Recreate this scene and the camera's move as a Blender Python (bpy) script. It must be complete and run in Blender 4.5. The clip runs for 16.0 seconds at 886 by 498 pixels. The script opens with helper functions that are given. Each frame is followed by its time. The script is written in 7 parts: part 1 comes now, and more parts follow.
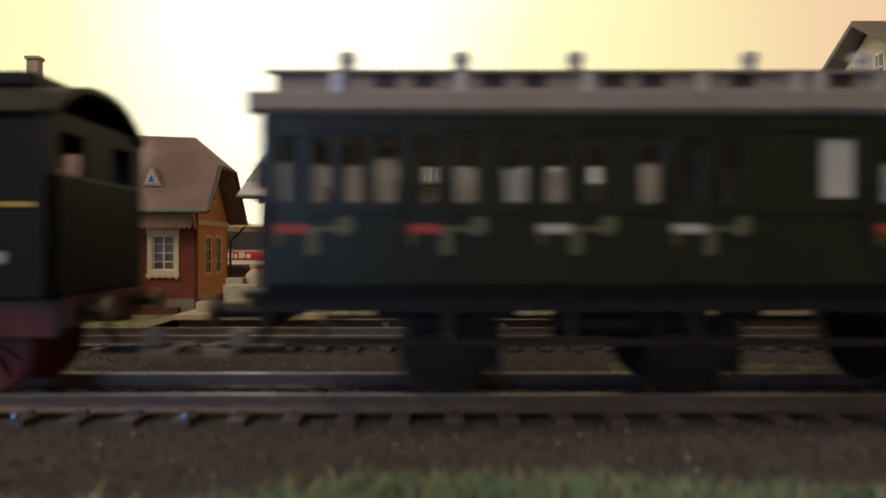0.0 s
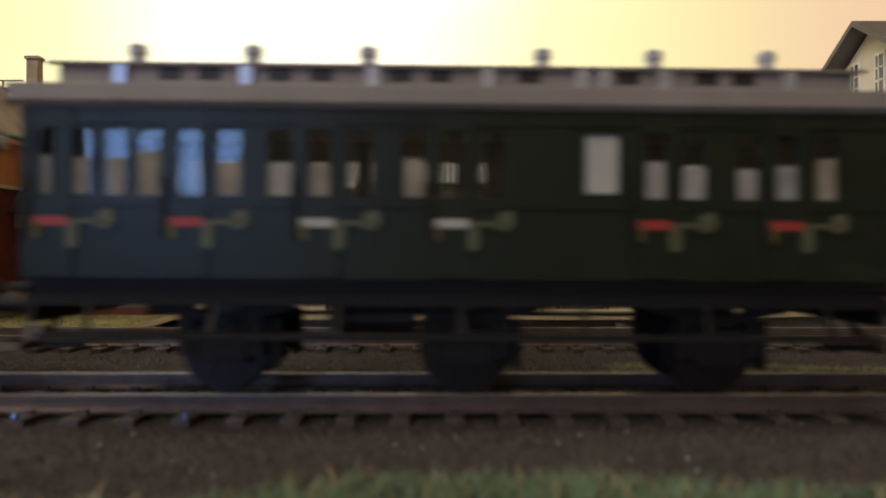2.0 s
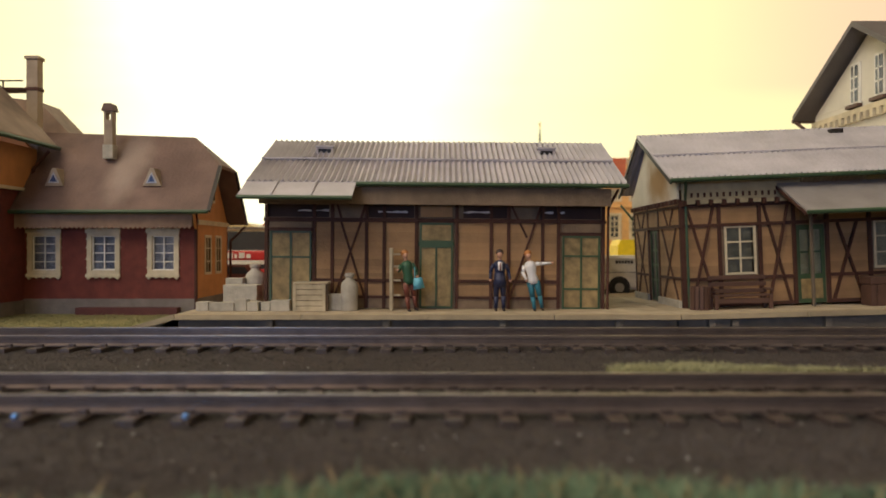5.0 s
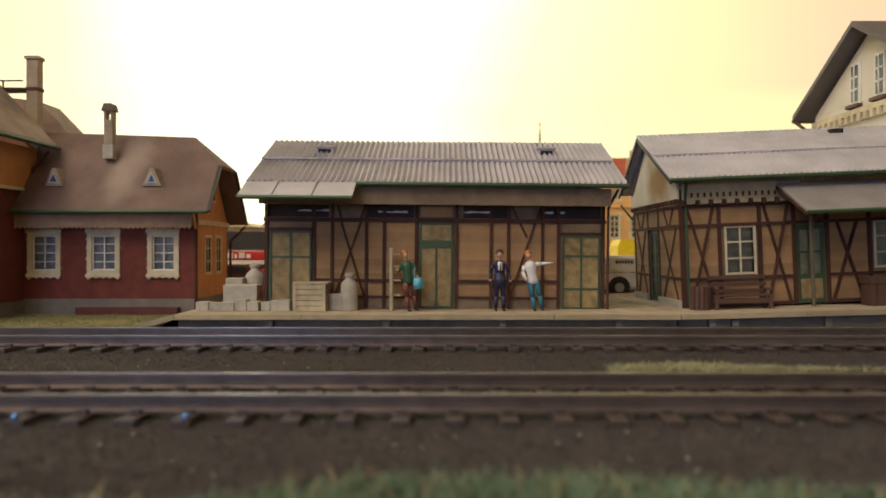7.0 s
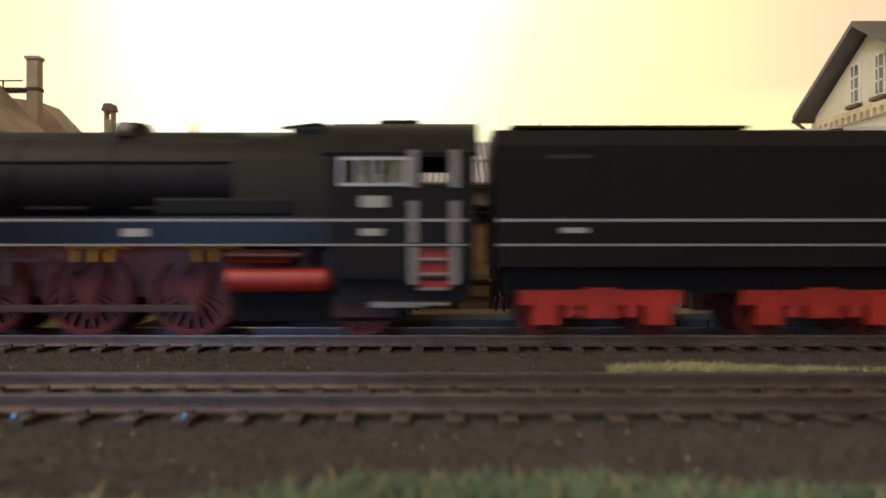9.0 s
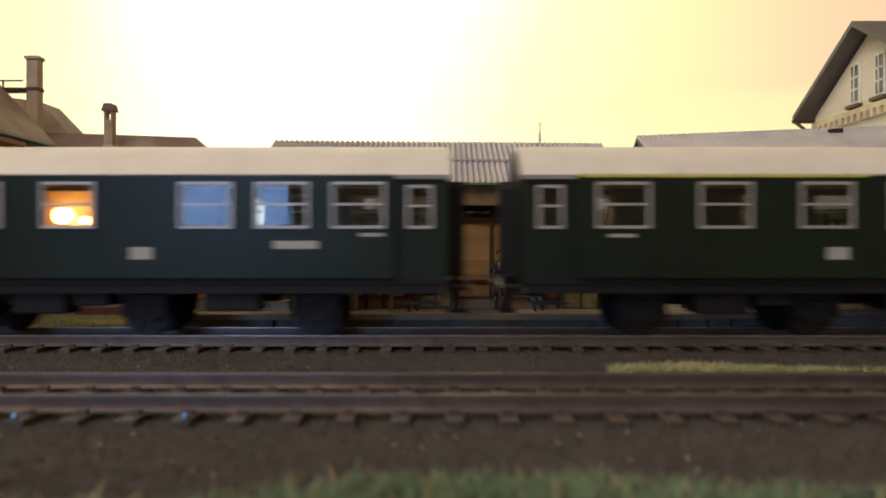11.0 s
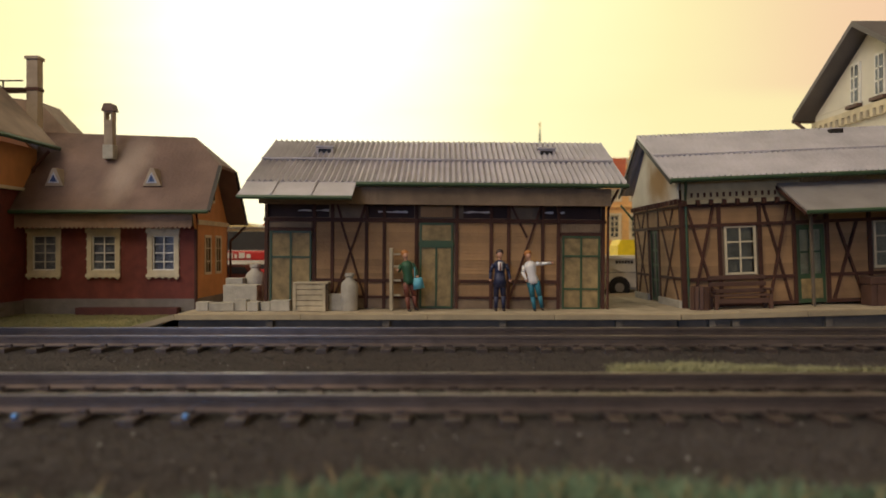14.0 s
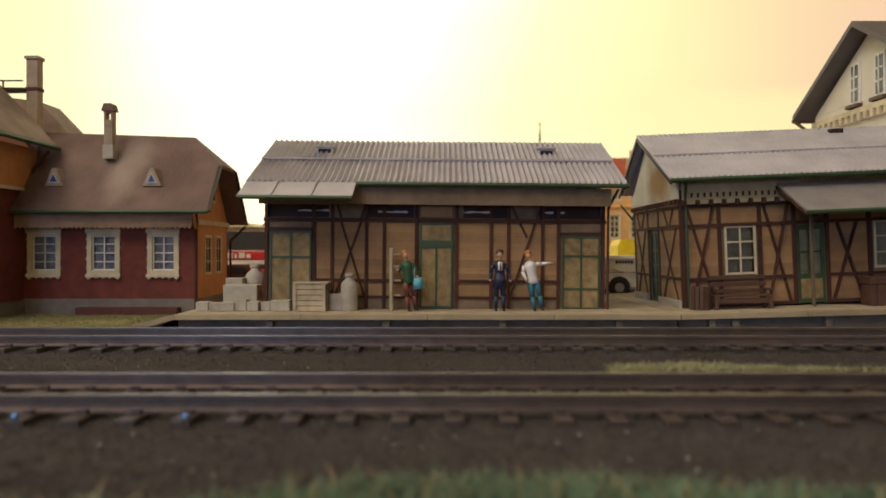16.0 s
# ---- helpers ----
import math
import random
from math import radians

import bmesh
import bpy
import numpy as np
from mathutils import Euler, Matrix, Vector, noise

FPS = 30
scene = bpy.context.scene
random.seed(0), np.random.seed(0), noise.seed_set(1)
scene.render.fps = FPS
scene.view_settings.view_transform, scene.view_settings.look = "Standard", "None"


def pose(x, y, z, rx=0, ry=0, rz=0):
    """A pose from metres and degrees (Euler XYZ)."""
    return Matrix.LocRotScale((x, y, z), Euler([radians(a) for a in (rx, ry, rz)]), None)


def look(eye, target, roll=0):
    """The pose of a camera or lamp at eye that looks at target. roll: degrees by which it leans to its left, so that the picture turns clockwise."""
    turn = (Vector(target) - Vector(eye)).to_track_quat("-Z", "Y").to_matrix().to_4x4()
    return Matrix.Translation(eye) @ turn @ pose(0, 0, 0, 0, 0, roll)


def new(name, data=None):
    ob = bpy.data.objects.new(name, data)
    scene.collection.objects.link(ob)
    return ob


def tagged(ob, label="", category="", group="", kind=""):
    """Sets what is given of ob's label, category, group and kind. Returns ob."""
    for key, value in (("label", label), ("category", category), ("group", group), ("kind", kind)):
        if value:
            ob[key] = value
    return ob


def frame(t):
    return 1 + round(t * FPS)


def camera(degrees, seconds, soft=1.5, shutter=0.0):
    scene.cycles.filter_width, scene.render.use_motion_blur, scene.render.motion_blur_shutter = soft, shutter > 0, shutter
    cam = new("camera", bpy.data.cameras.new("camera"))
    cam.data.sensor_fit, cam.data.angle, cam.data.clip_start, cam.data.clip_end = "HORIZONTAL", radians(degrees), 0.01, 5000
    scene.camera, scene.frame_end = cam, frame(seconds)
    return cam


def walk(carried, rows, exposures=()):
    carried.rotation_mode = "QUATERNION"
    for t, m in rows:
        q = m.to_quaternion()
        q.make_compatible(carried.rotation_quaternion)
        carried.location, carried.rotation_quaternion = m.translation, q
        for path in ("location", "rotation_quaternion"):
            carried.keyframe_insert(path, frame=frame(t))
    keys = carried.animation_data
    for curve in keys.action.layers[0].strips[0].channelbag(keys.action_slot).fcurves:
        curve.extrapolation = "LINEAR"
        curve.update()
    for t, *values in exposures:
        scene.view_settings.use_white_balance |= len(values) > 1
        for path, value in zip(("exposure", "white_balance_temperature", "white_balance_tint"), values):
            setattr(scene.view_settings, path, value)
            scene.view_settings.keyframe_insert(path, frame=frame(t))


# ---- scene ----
cam = camera(65.67, 16.0, soft=1.7, shutter=0.6)
cam.data.dof.use_dof, cam.data.dof.focus_distance, cam.data.dof.aperture_fstop = True, 0.215, 20.0
EYE = pose(0, 0, 0.02057, 90, 0, 0)
walk(cam, [(0.0, EYE), (16.0, EYE)], exposures=[(0.0, -0.08), (2.4, -0.04), (3.6, 0.18), (8.6, 0.20), (11.0, 0.10), (12.6, 0.08), (13.6, -0.06), (14.5, -0.06), (16.0, 0.02)])

# A model railway in 1:87: every length below is in millimetres, turned to metres by MM.
MM = 0.001


# ---- light: the room's lamp, a window, the glowing sunset backdrop ----
world = bpy.data.worlds.new("room_air")
scene.world = world
world.use_nodes = True
world.node_tree.nodes["Background"].inputs[0].default_value = (0.95, 0.85, 0.72, 1)
world.node_tree.nodes["Background"].inputs[1].default_value = 0.05


def area_lamp(name, eye, target, size_x, size_y, watts, colour):
    data = bpy.data.lights.new(name, "AREA")
    data.shape, data.size, data.size_y, data.energy, data.color = "RECTANGLE", size_x, size_y, watts, colour
    ob = new(name, data)
    ob.matrix_world = look(eye, target)
    return ob


area_lamp("ceiling_lamp", (-0.50, -0.26, 0.78), (0.0, 0.22, 0.0), 1.05, 0.66, 8.8, (1.0, 0.86, 0.67))
area_lamp("window_light", (-0.372, -0.84, 0.150), (-0.05, 0.2, 0.0), 0.22, 0.18, 1.4, (0.28, 0.50, 1.0))


# ---- materials ----
def mat(name, colour, rough=0.7, metal=0.0, vary=0.25, scale=300.0, bump=0.0, bump_scale=1500.0, glow=0.0, island=0.0, obj=0.0, spec=0.5):
    m = bpy.data.materials.new(name)
    m.use_nodes = True
    nt = m.node_tree
    b = nt.nodes["Principled BSDF"]
    b.inputs["Roughness"].default_value = rough
    b.inputs["Metallic"].default_value = metal
    b.inputs["Specular IOR Level"].default_value = spec
    co = nt.nodes.new("ShaderNodeTexCoord")
    n1 = nt.nodes.new("ShaderNodeTexNoise")
    n1.inputs["Scale"].default_value, n1.inputs["Detail"].default_value = scale, 6.0
    n2 = nt.nodes.new("ShaderNodeTexNoise")
    n2.inputs["Scale"].default_value, n2.inputs["Detail"].default_value = scale * 0.16, 3.0
    for n in (n1, n2):
        nt.links.new(co.outputs["Object"], n.inputs["Vector"])
    add = nt.nodes.new("ShaderNodeMath")
    add.operation = "ADD"
    nt.links.new(n1.outputs["Fac"], add.inputs[0])
    nt.links.new(n2.outputs["Fac"], add.inputs[1])
    last = add
    for on, node, socket in ((island, "ShaderNodeNewGeometry", "Random Per Island"), (obj, "ShaderNodeObjectInfo", "Random")):
        if on:
            g = nt.nodes.new(node)
            ma = nt.nodes.new("ShaderNodeMath")
            ma.operation = "MULTIPLY_ADD"
            ma.inputs[1].default_value = on
            nt.links.new(g.outputs[socket], ma.inputs[0])
            nt.links.new(last.outputs[0], ma.inputs[2])
            last = ma
    mp = nt.nodes.new("ShaderNodeMapRange")
    mp.inputs["From Min"].default_value = 0.65
    mp.inputs["From Max"].default_value = 1.35 + island + obj
    mp.inputs["To Min"].default_value, mp.inputs["To Max"].default_value = 1 - vary, 1 + vary
    nt.links.new(last.outputs[0], mp.inputs["Value"])
    mul = nt.nodes.new("ShaderNodeVectorMath")
    mul.operation = "SCALE"
    mul.inputs[0].default_value = colour
    nt.links.new(mp.outputs[0], mul.inputs["Scale"])
    nt.links.new(mul.outputs[0], b.inputs["Base Color"])
    if bump:
        n3 = nt.nodes.new("ShaderNodeTexNoise")
        n3.inputs["Scale"].default_value, n3.inputs["Detail"].default_value = bump_scale, 5.0
        nt.links.new(co.outputs["Object"], n3.inputs["Vector"])
        bp = nt.nodes.new("ShaderNodeBump")
        bp.inputs["Strength"].default_value, bp.inputs["Distance"].default_value = bump, 0.0006
        nt.links.new(n3.outputs["Fac"], bp.inputs["Height"])
        nt.links.new(bp.outputs[0], b.inputs["Normal"])
    if glow:
        b.inputs["Emission Color"].default_value = (*colour, 1)
        b.inputs["Emission Strength"].default_value = glow
    return m


def stained(m, centre, radii, colour, amount, wobble):
    """Mix an old stain with an uneven edge into a material, round a place on the thing."""
    nt = m.node_tree
    b = nt.nodes["Principled BSDF"]
    base = b.inputs["Base Color"].links[0].from_socket
    co = nt.nodes.new("ShaderNodeTexCoord")
    nz = nt.nodes.new("ShaderNodeTexNoise")
    nz.inputs["Scale"].default_value, nz.inputs["Detail"].default_value = wobble, 4.0
    nt.links.new(co.outputs["Object"], nz.inputs["Vector"])
    sub = nt.nodes.new("ShaderNodeVectorMath")
    sub.operation = "SUBTRACT"
    sub.inputs[1].default_value = centre
    nt.links.new(co.outputs["Object"], sub.inputs[0])
    div = nt.nodes.new("ShaderNodeVectorMath")
    div.operation = "DIVIDE"
    div.inputs[1].default_value = radii
    nt.links.new(sub.outputs[0], div.inputs[0])
    ln = nt.nodes.new("ShaderNodeVectorMath")
    ln.operation = "LENGTH"
    nt.links.new(div.outputs[0], ln.inputs[0])
    ad = nt.nodes.new("ShaderNodeMath")
    ad.operation = "MULTIPLY_ADD"
    ad.inputs[1].default_value = 1.1
    nt.links.new(nz.outputs["Fac"], ad.inputs[0])
    nt.links.new(ln.outputs["Value"], ad.inputs[2])
    mr = nt.nodes.new("ShaderNodeMapRange")
    mr.interpolation_type = "SMOOTHSTEP"
    mr.inputs["From Min"].default_value, mr.inputs["From Max"].default_value = 1.75, 0.85
    mr.inputs["To Min"].default_value, mr.inputs["To Max"].default_value = 0.0, amount
    nt.links.new(ad.outputs[0], mr.inputs["Value"])
    mx = nt.nodes.new("ShaderNodeMix")
    mx.data_type = "RGBA"
    mx.inputs[7].default_value = (*colour, 1)
    nt.links.new(mr.outputs[0], mx.inputs[0])
    nt.links.new(base, mx.inputs[6])
    nt.links.new(mx.outputs[2], b.inputs["Base Color"])


def glass_mat(name, tint, gloss_rough=0.03):
    m = bpy.data.materials.new(name)
    m.use_nodes = True
    nt = m.node_tree
    out = nt.nodes["Material Output"]
    tr = nt.nodes.new("ShaderNodeBsdfTransparent")
    tr.inputs[0].default_value = (*tint, 1)
    gl = nt.nodes.new("ShaderNodeBsdfGlossy")
    gl.inputs["Roughness"].default_value = gloss_rough
    fr = nt.nodes.new("ShaderNodeFresnel")
    fr.inputs[0].default_value = 1.36
    mx = nt.nodes.new("ShaderNodeMixShader")
    nt.links.new(fr.outputs[0], mx.inputs[0])
    nt.links.new(tr.outputs[0], mx.inputs[1])
    nt.links.new(gl.outputs[0], mx.inputs[2])
    nt.links.new(mx.outputs[0], out.inputs[0])
    return m


M = {}
M["glass"] = glass_mat("window_pane", (0.85, 0.87, 0.86))
M["glass_dark"] = glass_mat("dusty_pane", (0.30, 0.33, 0.36), 0.12)
M["ballast"] = mat("ballast_ground", (0.041, 0.0325, 0.0315), 0.85, vary=0.45, scale=900, bump=1.0, bump_scale=1400)
M["gravel"] = mat("ballast_grain", (0.041, 0.033, 0.033), 0.6, vary=0.45, scale=200, island=1.2, spec=0.5)
M["sleeper"] = mat("brown_sleeper", (0.074, 0.056, 0.050), 0.32, vary=0.35, scale=500, bump=0.4, obj=0.5)
M["rail"] = mat("rail_side", (0.19, 0.155, 0.145), 0.28, 0.6, vary=0.3, scale=250)
M["rail_top"] = mat("polished_rail_head", (0.75, 0.68, 0.60), 0.32, 1.0, vary=0.15, scale=120)
M["grass_blade"] = mat("static_grass", (0.150, 0.235, 0.150), 0.8, vary=0.6, scale=60, island=1.4)
M["grass_pale"] = mat("dry_static_grass", (0.33, 0.33, 0.19), 0.8, vary=0.4, scale=60, island=1.0)
M["lawn_green"] = mat("short_lawn", (0.25, 0.245, 0.115), 0.85, vary=0.3, scale=60, island=0.8)
M["turf"] = mat("turf", (0.23, 0.205, 0.085), 0.95, vary=0.35, scale=250, bump=0.8)
M["concrete"] = mat("platform_concrete", (0.42, 0.35, 0.25), 0.85, vary=0.34, scale=160, bump=0.35)
M["kerb"] = mat("kerb_stone", (0.38, 0.31, 0.20), 0.8, vary=0.25, scale=220, bump=0.3, obj=0.3)
M["platform_side"] = mat("platform_side", (0.19, 0.165, 0.135), 0.85, vary=0.3, scale=260, bump=0.4)
M["plank"] = mat("ochre_plank", (0.33, 0.193, 0.090), 0.7, vary=0.4, scale=220, bump=0.3, island=0.5)
M["timber"] = mat("dark_red_timber", (0.072, 0.031, 0.022), 0.7, spec=0.25, vary=0.4, scale=260, bump=0.4, obj=0.4)
M["board"] = mat("weathered_board", (0.20, 0.14, 0.09), 0.75, vary=0.3, scale=260, bump=0.4)
M["roof_grey"] = mat("grey_roof", (0.43, 0.405, 0.440), 0.45, vary=0.24, scale=120, bump=0.25)
M["green"] = mat("green_paint", (0.036, 0.075, 0.034), 0.5, vary=0.25, scale=250)
M["door_yellow"] = mat("mustard_door_panel", (0.27, 0.195, 0.088), 0.65, vary=0.55, scale=420, bump=0.3)
M["dark"] = mat("dark_opening", (0.018, 0.014, 0.014), 0.5, vary=0.3)
M["red_wall"] = mat("dark_red_wall", (0.16, 0.034, 0.023), 0.75, vary=0.34, scale=260, bump=0.45, bump_scale=2200)
M["orange_wall"] = mat("orange_wall", (0.56, 0.25, 0.085), 0.75, vary=0.2, scale=200, bump=0.25)
M["grey_plinth"] = mat("grey_plinth", (0.20, 0.175, 0.155), 0.85, vary=0.25, scale=300, bump=0.5)
M["cream"] = mat("cream_paint", (0.60, 0.52, 0.36), 0.6, vary=0.24, scale=300)
M["white"] = mat("off_white_plaster", (0.70, 0.67, 0.58), 0.75, vary=0.12, scale=140, bump=0.15)
M["white_paint"] = mat("white_paint", (0.78, 0.76, 0.70), 0.5, vary=0.1, scale=200)
M["brown_roof"] = mat("brown_tiled_roof", (0.165, 0.105, 0.085), 0.75, vary=0.45, scale=110, bump=0.6, bump_scale=900)
M["chimney"] = mat("chimney_render", (0.33, 0.26, 0.19), 0.85, vary=0.3, scale=220, bump=0.5)
M["coach_green"] = mat("dark_green_coach_paint", (0.010, 0.0175, 0.0115), 0.36, spec=0.22, vary=0.25, scale=90)
M["coach_old_green"] = mat("black_green_coach_paint", (0.009, 0.014, 0.008), 0.38, spec=0.28, vary=0.3, scale=90)
M["coach_roof"] = mat("light_grey_coach_roof", (0.64, 0.60, 0.57), 0.5, vary=0.1, scale=120)
M["old_roof"] = mat("grey_brown_coach_roof", (0.25, 0.22, 0.205), 0.5, vary=0.15, scale=150)
M["frame_black"] = mat("black_underframe", (0.008, 0.007, 0.008), 0.6, spec=0.3, vary=0.35, scale=260)
M["loco_black"] = mat("black_loco_paint", (0.007, 0.0065, 0.007), 0.55, spec=0.18, vary=0.3, scale=120)
M["loco_red"] = mat("red_running_gear", (0.36, 0.028, 0.02), 0.45, vary=0.3, scale=200)
M["loco_dark_red"] = mat("dark_red_frame", (0.065, 0.008, 0.006), 0.5, vary=0.3, scale=200)
M["steel"] = mat("steel_rod", (0.085, 0.055, 0.05), 0.5, 0.6, vary=0.2)
M["brass"] = mat("brass", (0.75, 0.45, 0.07), 0.35, 0.9, vary=0.2)
M["silver"] = mat("silver_frame", (0.44, 0.43, 0.42), 0.4, 0.3, vary=0.1)
M["yellow"] = mat("yellow_line", (0.55, 0.50, 0.06), 0.5, vary=0.1)
M["red"] = mat("red_sign", (0.30, 0.03, 0.025), 0.5, vary=0.1)
M["olive"] = mat("olive_lettering", (0.085, 0.09, 0.05), 0.5, vary=0.1)
M["pale"] = mat("pale_sign", (0.36, 0.36, 0.35), 0.5, vary=0.1)
M["seat"] = mat("brown_interior", (0.22, 0.15, 0.10), 0.7, vary=0.2)
M["inner"] = mat("beige_interior", (0.40, 0.34, 0.27), 0.7, vary=0.15)
M["lamp_warm"] = mat("glowing_bulb", (1.0, 0.40, 0.09), 0.5, vary=0.0, glow=48.0)
M["headlight"] = mat("glowing_headlamp", (1.0, 0.48, 0.05), 0.5, vary=0.0, glow=3.6)
M["stone"] = mat("grey_beige_stone", (0.40, 0.37, 0.31), 0.85, vary=0.35, scale=420, bump=0.5, obj=0.3)
M["crate"] = mat("pale_crate_wood", (0.46, 0.39, 0.27), 0.8, vary=0.35, scale=300, bump=0.3)
M["bench"] = mat("brown_bench_wood", (0.10, 0.05, 0.035), 0.6, vary=0.3, scale=300)
M["room_wall"] = mat("room_paint", (0.72, 0.66, 0.58), 0.9, vary=0.06, scale=3)
# the pin's blue is the window's glint put into the metal colour
M["pin_steel"] = mat("pin_blue_glint", (0.16, 0.36, 0.85), 0.3, 1.0, vary=0.1, scale=120)
M["grass_straw"] = mat("straw_static_grass", (0.36, 0.27, 0.15), 0.8, vary=0.4, scale=60, island=1.0)
M["dusty_roof"] = mat("dusty_brown_roof", (0.25, 0.185, 0.145), 0.8, vary=0.4, scale=130, bump=0.5, bump_scale=900)
M["old_tiles"] = mat("sooty_tiled_roof", (0.165, 0.105, 0.085), 0.75, vary=0.4, scale=110, bump=0.6, bump_scale=900)
stained(M["old_tiles"], (-0.0255, 0.0, 0.0535), (0.0075, 0.03, 0.017), (0.34, 0.265, 0.22), 0.8, 90)
stained(M["old_tiles"], (-0.010, 0.0, 0.052), (0.014, 0.03, 0.012), (0.095, 0.055, 0.046), 0.6, 60)
M["gable_plaster"] = mat("yellowed_plaster", (0.70, 0.67, 0.58), 0.75, vary=0.12, scale=140, bump=0.15)
stained(M["gable_plaster"], (0.0, 0.016, 0.040), (0.02, 0.014, 0.011), (0.34, 0.20, 0.07), 0.95, 90)
M["pale_teeth"] = mat("yellowed_white_teeth", (0.40, 0.34, 0.215), 0.7, vary=0.25, scale=300)
M["door_net"] = mat("tan_door_net", (0.46, 0.42, 0.29), 0.8, vary=0.4, scale=350)
M["room_floor"] = mat("room_carpet", (0.16, 0.13, 0.11), 0.95, vary=0.2, scale=20)


# ---- building helpers ----
def solid(bm, x0, x1, y0, y1, z0, z1, m=None):
    """A box between two corners, in millimetres."""
    vs = [bm.verts.new((x, y, z)) for x in (x0, x1) for y in (y0, y1) for z in (z0, z1)]
    if m is not None:
        for v in vs:
            v.co = m @ v.co
    for q in ((0, 1, 3, 2), (4, 6, 7, 5), (0, 4, 5, 1), (2, 3, 7, 6), (0, 2, 6, 4), (1, 5, 7, 3)):
        bm.faces.new([vs[i] for i in q])
    return vs


def box(x0, x1, y0, y1, z0, z1, bevel=0.0):
    bm = bmesh.new()
    solid(bm, min(x0, x1), max(x0, x1), min(y0, y1), max(y0, y1), min(z0, z1), max(z0, z1))
    if bevel:
        bmesh.ops.bevel(bm, geom=list(bm.edges), offset=bevel, segments=2, affect="EDGES", profile=0.6)
    return bm


def boxes(*rows):
    bm = bmesh.new()
    for r in rows:
        solid(bm, *r)
    return bm


def beam(a, b, w, t=None):
    """A straight bar from a to b, w wide and t deep."""
    bm = bmesh.new()
    add_beam(bm, a, b, w, t)
    return bm


def add_beam(bm, a, b, w, t=None):
    a, b = Vector(a), Vector(b)
    t = t or w
    d = b - a
    q = d.to_track_quat("Z", "Y").to_matrix().to_4x4()
    solid(bm, -w / 2, w / 2, -t / 2, t / 2, 0, d.length, Matrix.Translation(a) @ q)


def tube(a, b, r0, r1=None, seg=12, bm=None):
    """A round bar or cone from a to b."""
    bm = bm or bmesh.new()
    a, b = Vector(a), Vector(b)
    r1 = r0 if r1 is None else r1
    d = b - a
    q = d.to_track_quat("Z", "Y").to_matrix().to_4x4()
    bmesh.ops.create_cone(bm, cap_ends=True, segments=seg, radius1=max(r0, 0.001), radius2=max(r1, 0.001), depth=d.length,
                          matrix=Matrix.Translation((a + b) / 2) @ q)
    return bm


def lathe(profile, seg=20, m=None):
    """A turned body from (radius, height) pairs round z."""
    bm = bmesh.new()
    rings = [[bm.verts.new((r * math.cos(2 * math.pi * i / seg), r * math.sin(2 * math.pi * i / seg), z)) for i in range(seg)] for r, z in profile]
    for a, b in zip(rings, rings[1:]):
        for i in range(seg):
            bm.faces.new((a[i], a[(i + 1) % seg], b[(i + 1) % seg], b[i]))
    bm.faces.new(rings[0][::-1])
    bm.faces.new(rings[-1])
    if m is not None:
        bmesh.ops.transform(bm, matrix=m, verts=bm.verts)
    return bm


def prism(points, a, b, axis="x", bm=None):
    """A closed outline swept from a to b along an axis. Outline in (y, z), (x, z) or (x, y)."""
    bm = bm or bmesh.new()

    def place(p, t):
        return {"x": (t, p[0], p[1]), "y": (p[0], t, p[1]), "z": (p[0], p[1], t)}[axis]
    r0 = [bm.verts.new(place(p, a)) for p in points]
    r1 = [bm.verts.new(place(p, b)) for p in points]
    n = len(points)
    for i in range(n):
        bm.faces.new((r0[i], r0[(i + 1) % n], r1[(i + 1) % n], r1[i]))
    bm.faces.new(r0[::-1])
    bm.faces.new(r1)
    bmesh.ops.recalc_face_normals(bm, faces=bm.faces)
    return bm


def wall_bm(x0, x1, z0, z1, y0, y1, holes=(), bm=None):
    """A wall across x and z from depth y0 to y1, with openings (x0, x1, z0, z1) through it."""
    bm = bm or bmesh.new()
    xs = sorted({x0, x1, *[min(max(h[i], x0), x1) for h in holes for i in (0, 1)]})
    zs = sorted({z0, z1, *[min(max(h[i], z0), z1) for h in holes for i in (2, 3)]})

    def full(i, j):
        if not (0 <= i < len(xs) - 1 and 0 <= j < len(zs) - 1):
            return False
        cx, cz = (xs[i] + xs[i + 1]) / 2, (zs[j] + zs[j + 1]) / 2
        return not any(h[0] < cx < h[1] and h[2] < cz < h[3] for h in holes)
    vs = {}

    def v(i, j, k):
        if (i, j, k) not in vs:
            vs[i, j, k] = bm.verts.new((xs[i], (y0, y1)[k], zs[j]))
        return vs[i, j, k]
    for i in range(len(xs) - 1):
        for j in range(len(zs) - 1):
            if not full(i, j):
                continue
            bm.faces.new((v(i, j, 0), v(i + 1, j, 0), v(i + 1, j + 1, 0), v(i, j + 1, 0)))
            bm.faces.new((v(i, j, 1), v(i, j + 1, 1), v(i + 1, j + 1, 1), v(i + 1, j, 1)))
            for di, dj, e in ((-1, 0, ((i, j), (i, j + 1))), (1, 0, ((i + 1, j + 1), (i + 1, j))), (0, -1, ((i + 1, j), (i, j))), (0, 1, ((i, j + 1), (i + 1, j + 1)))):
                if not full(i + di, j + dj):
                    (a, b), (c, d) = e
                    bm.faces.new((v(a, b, 0), v(c, d, 0), v(c, d, 1), v(a, b, 1)))
    return bm


def mesh_of(name, bm, material, smooth=False):
    me = bpy.data.meshes.new(name)
    bmesh.ops.scale(bm, vec=(MM, MM, MM), verts=bm.verts)
    if smooth:
        for f in bm.faces:
            f.smooth = True
    bm.to_mesh(me)
    bm.free()
    me.materials.append(material if not isinstance(material, str) else M[material])
    if smooth:
        me.set_sharp_from_angle(angle=0.7)
    return me


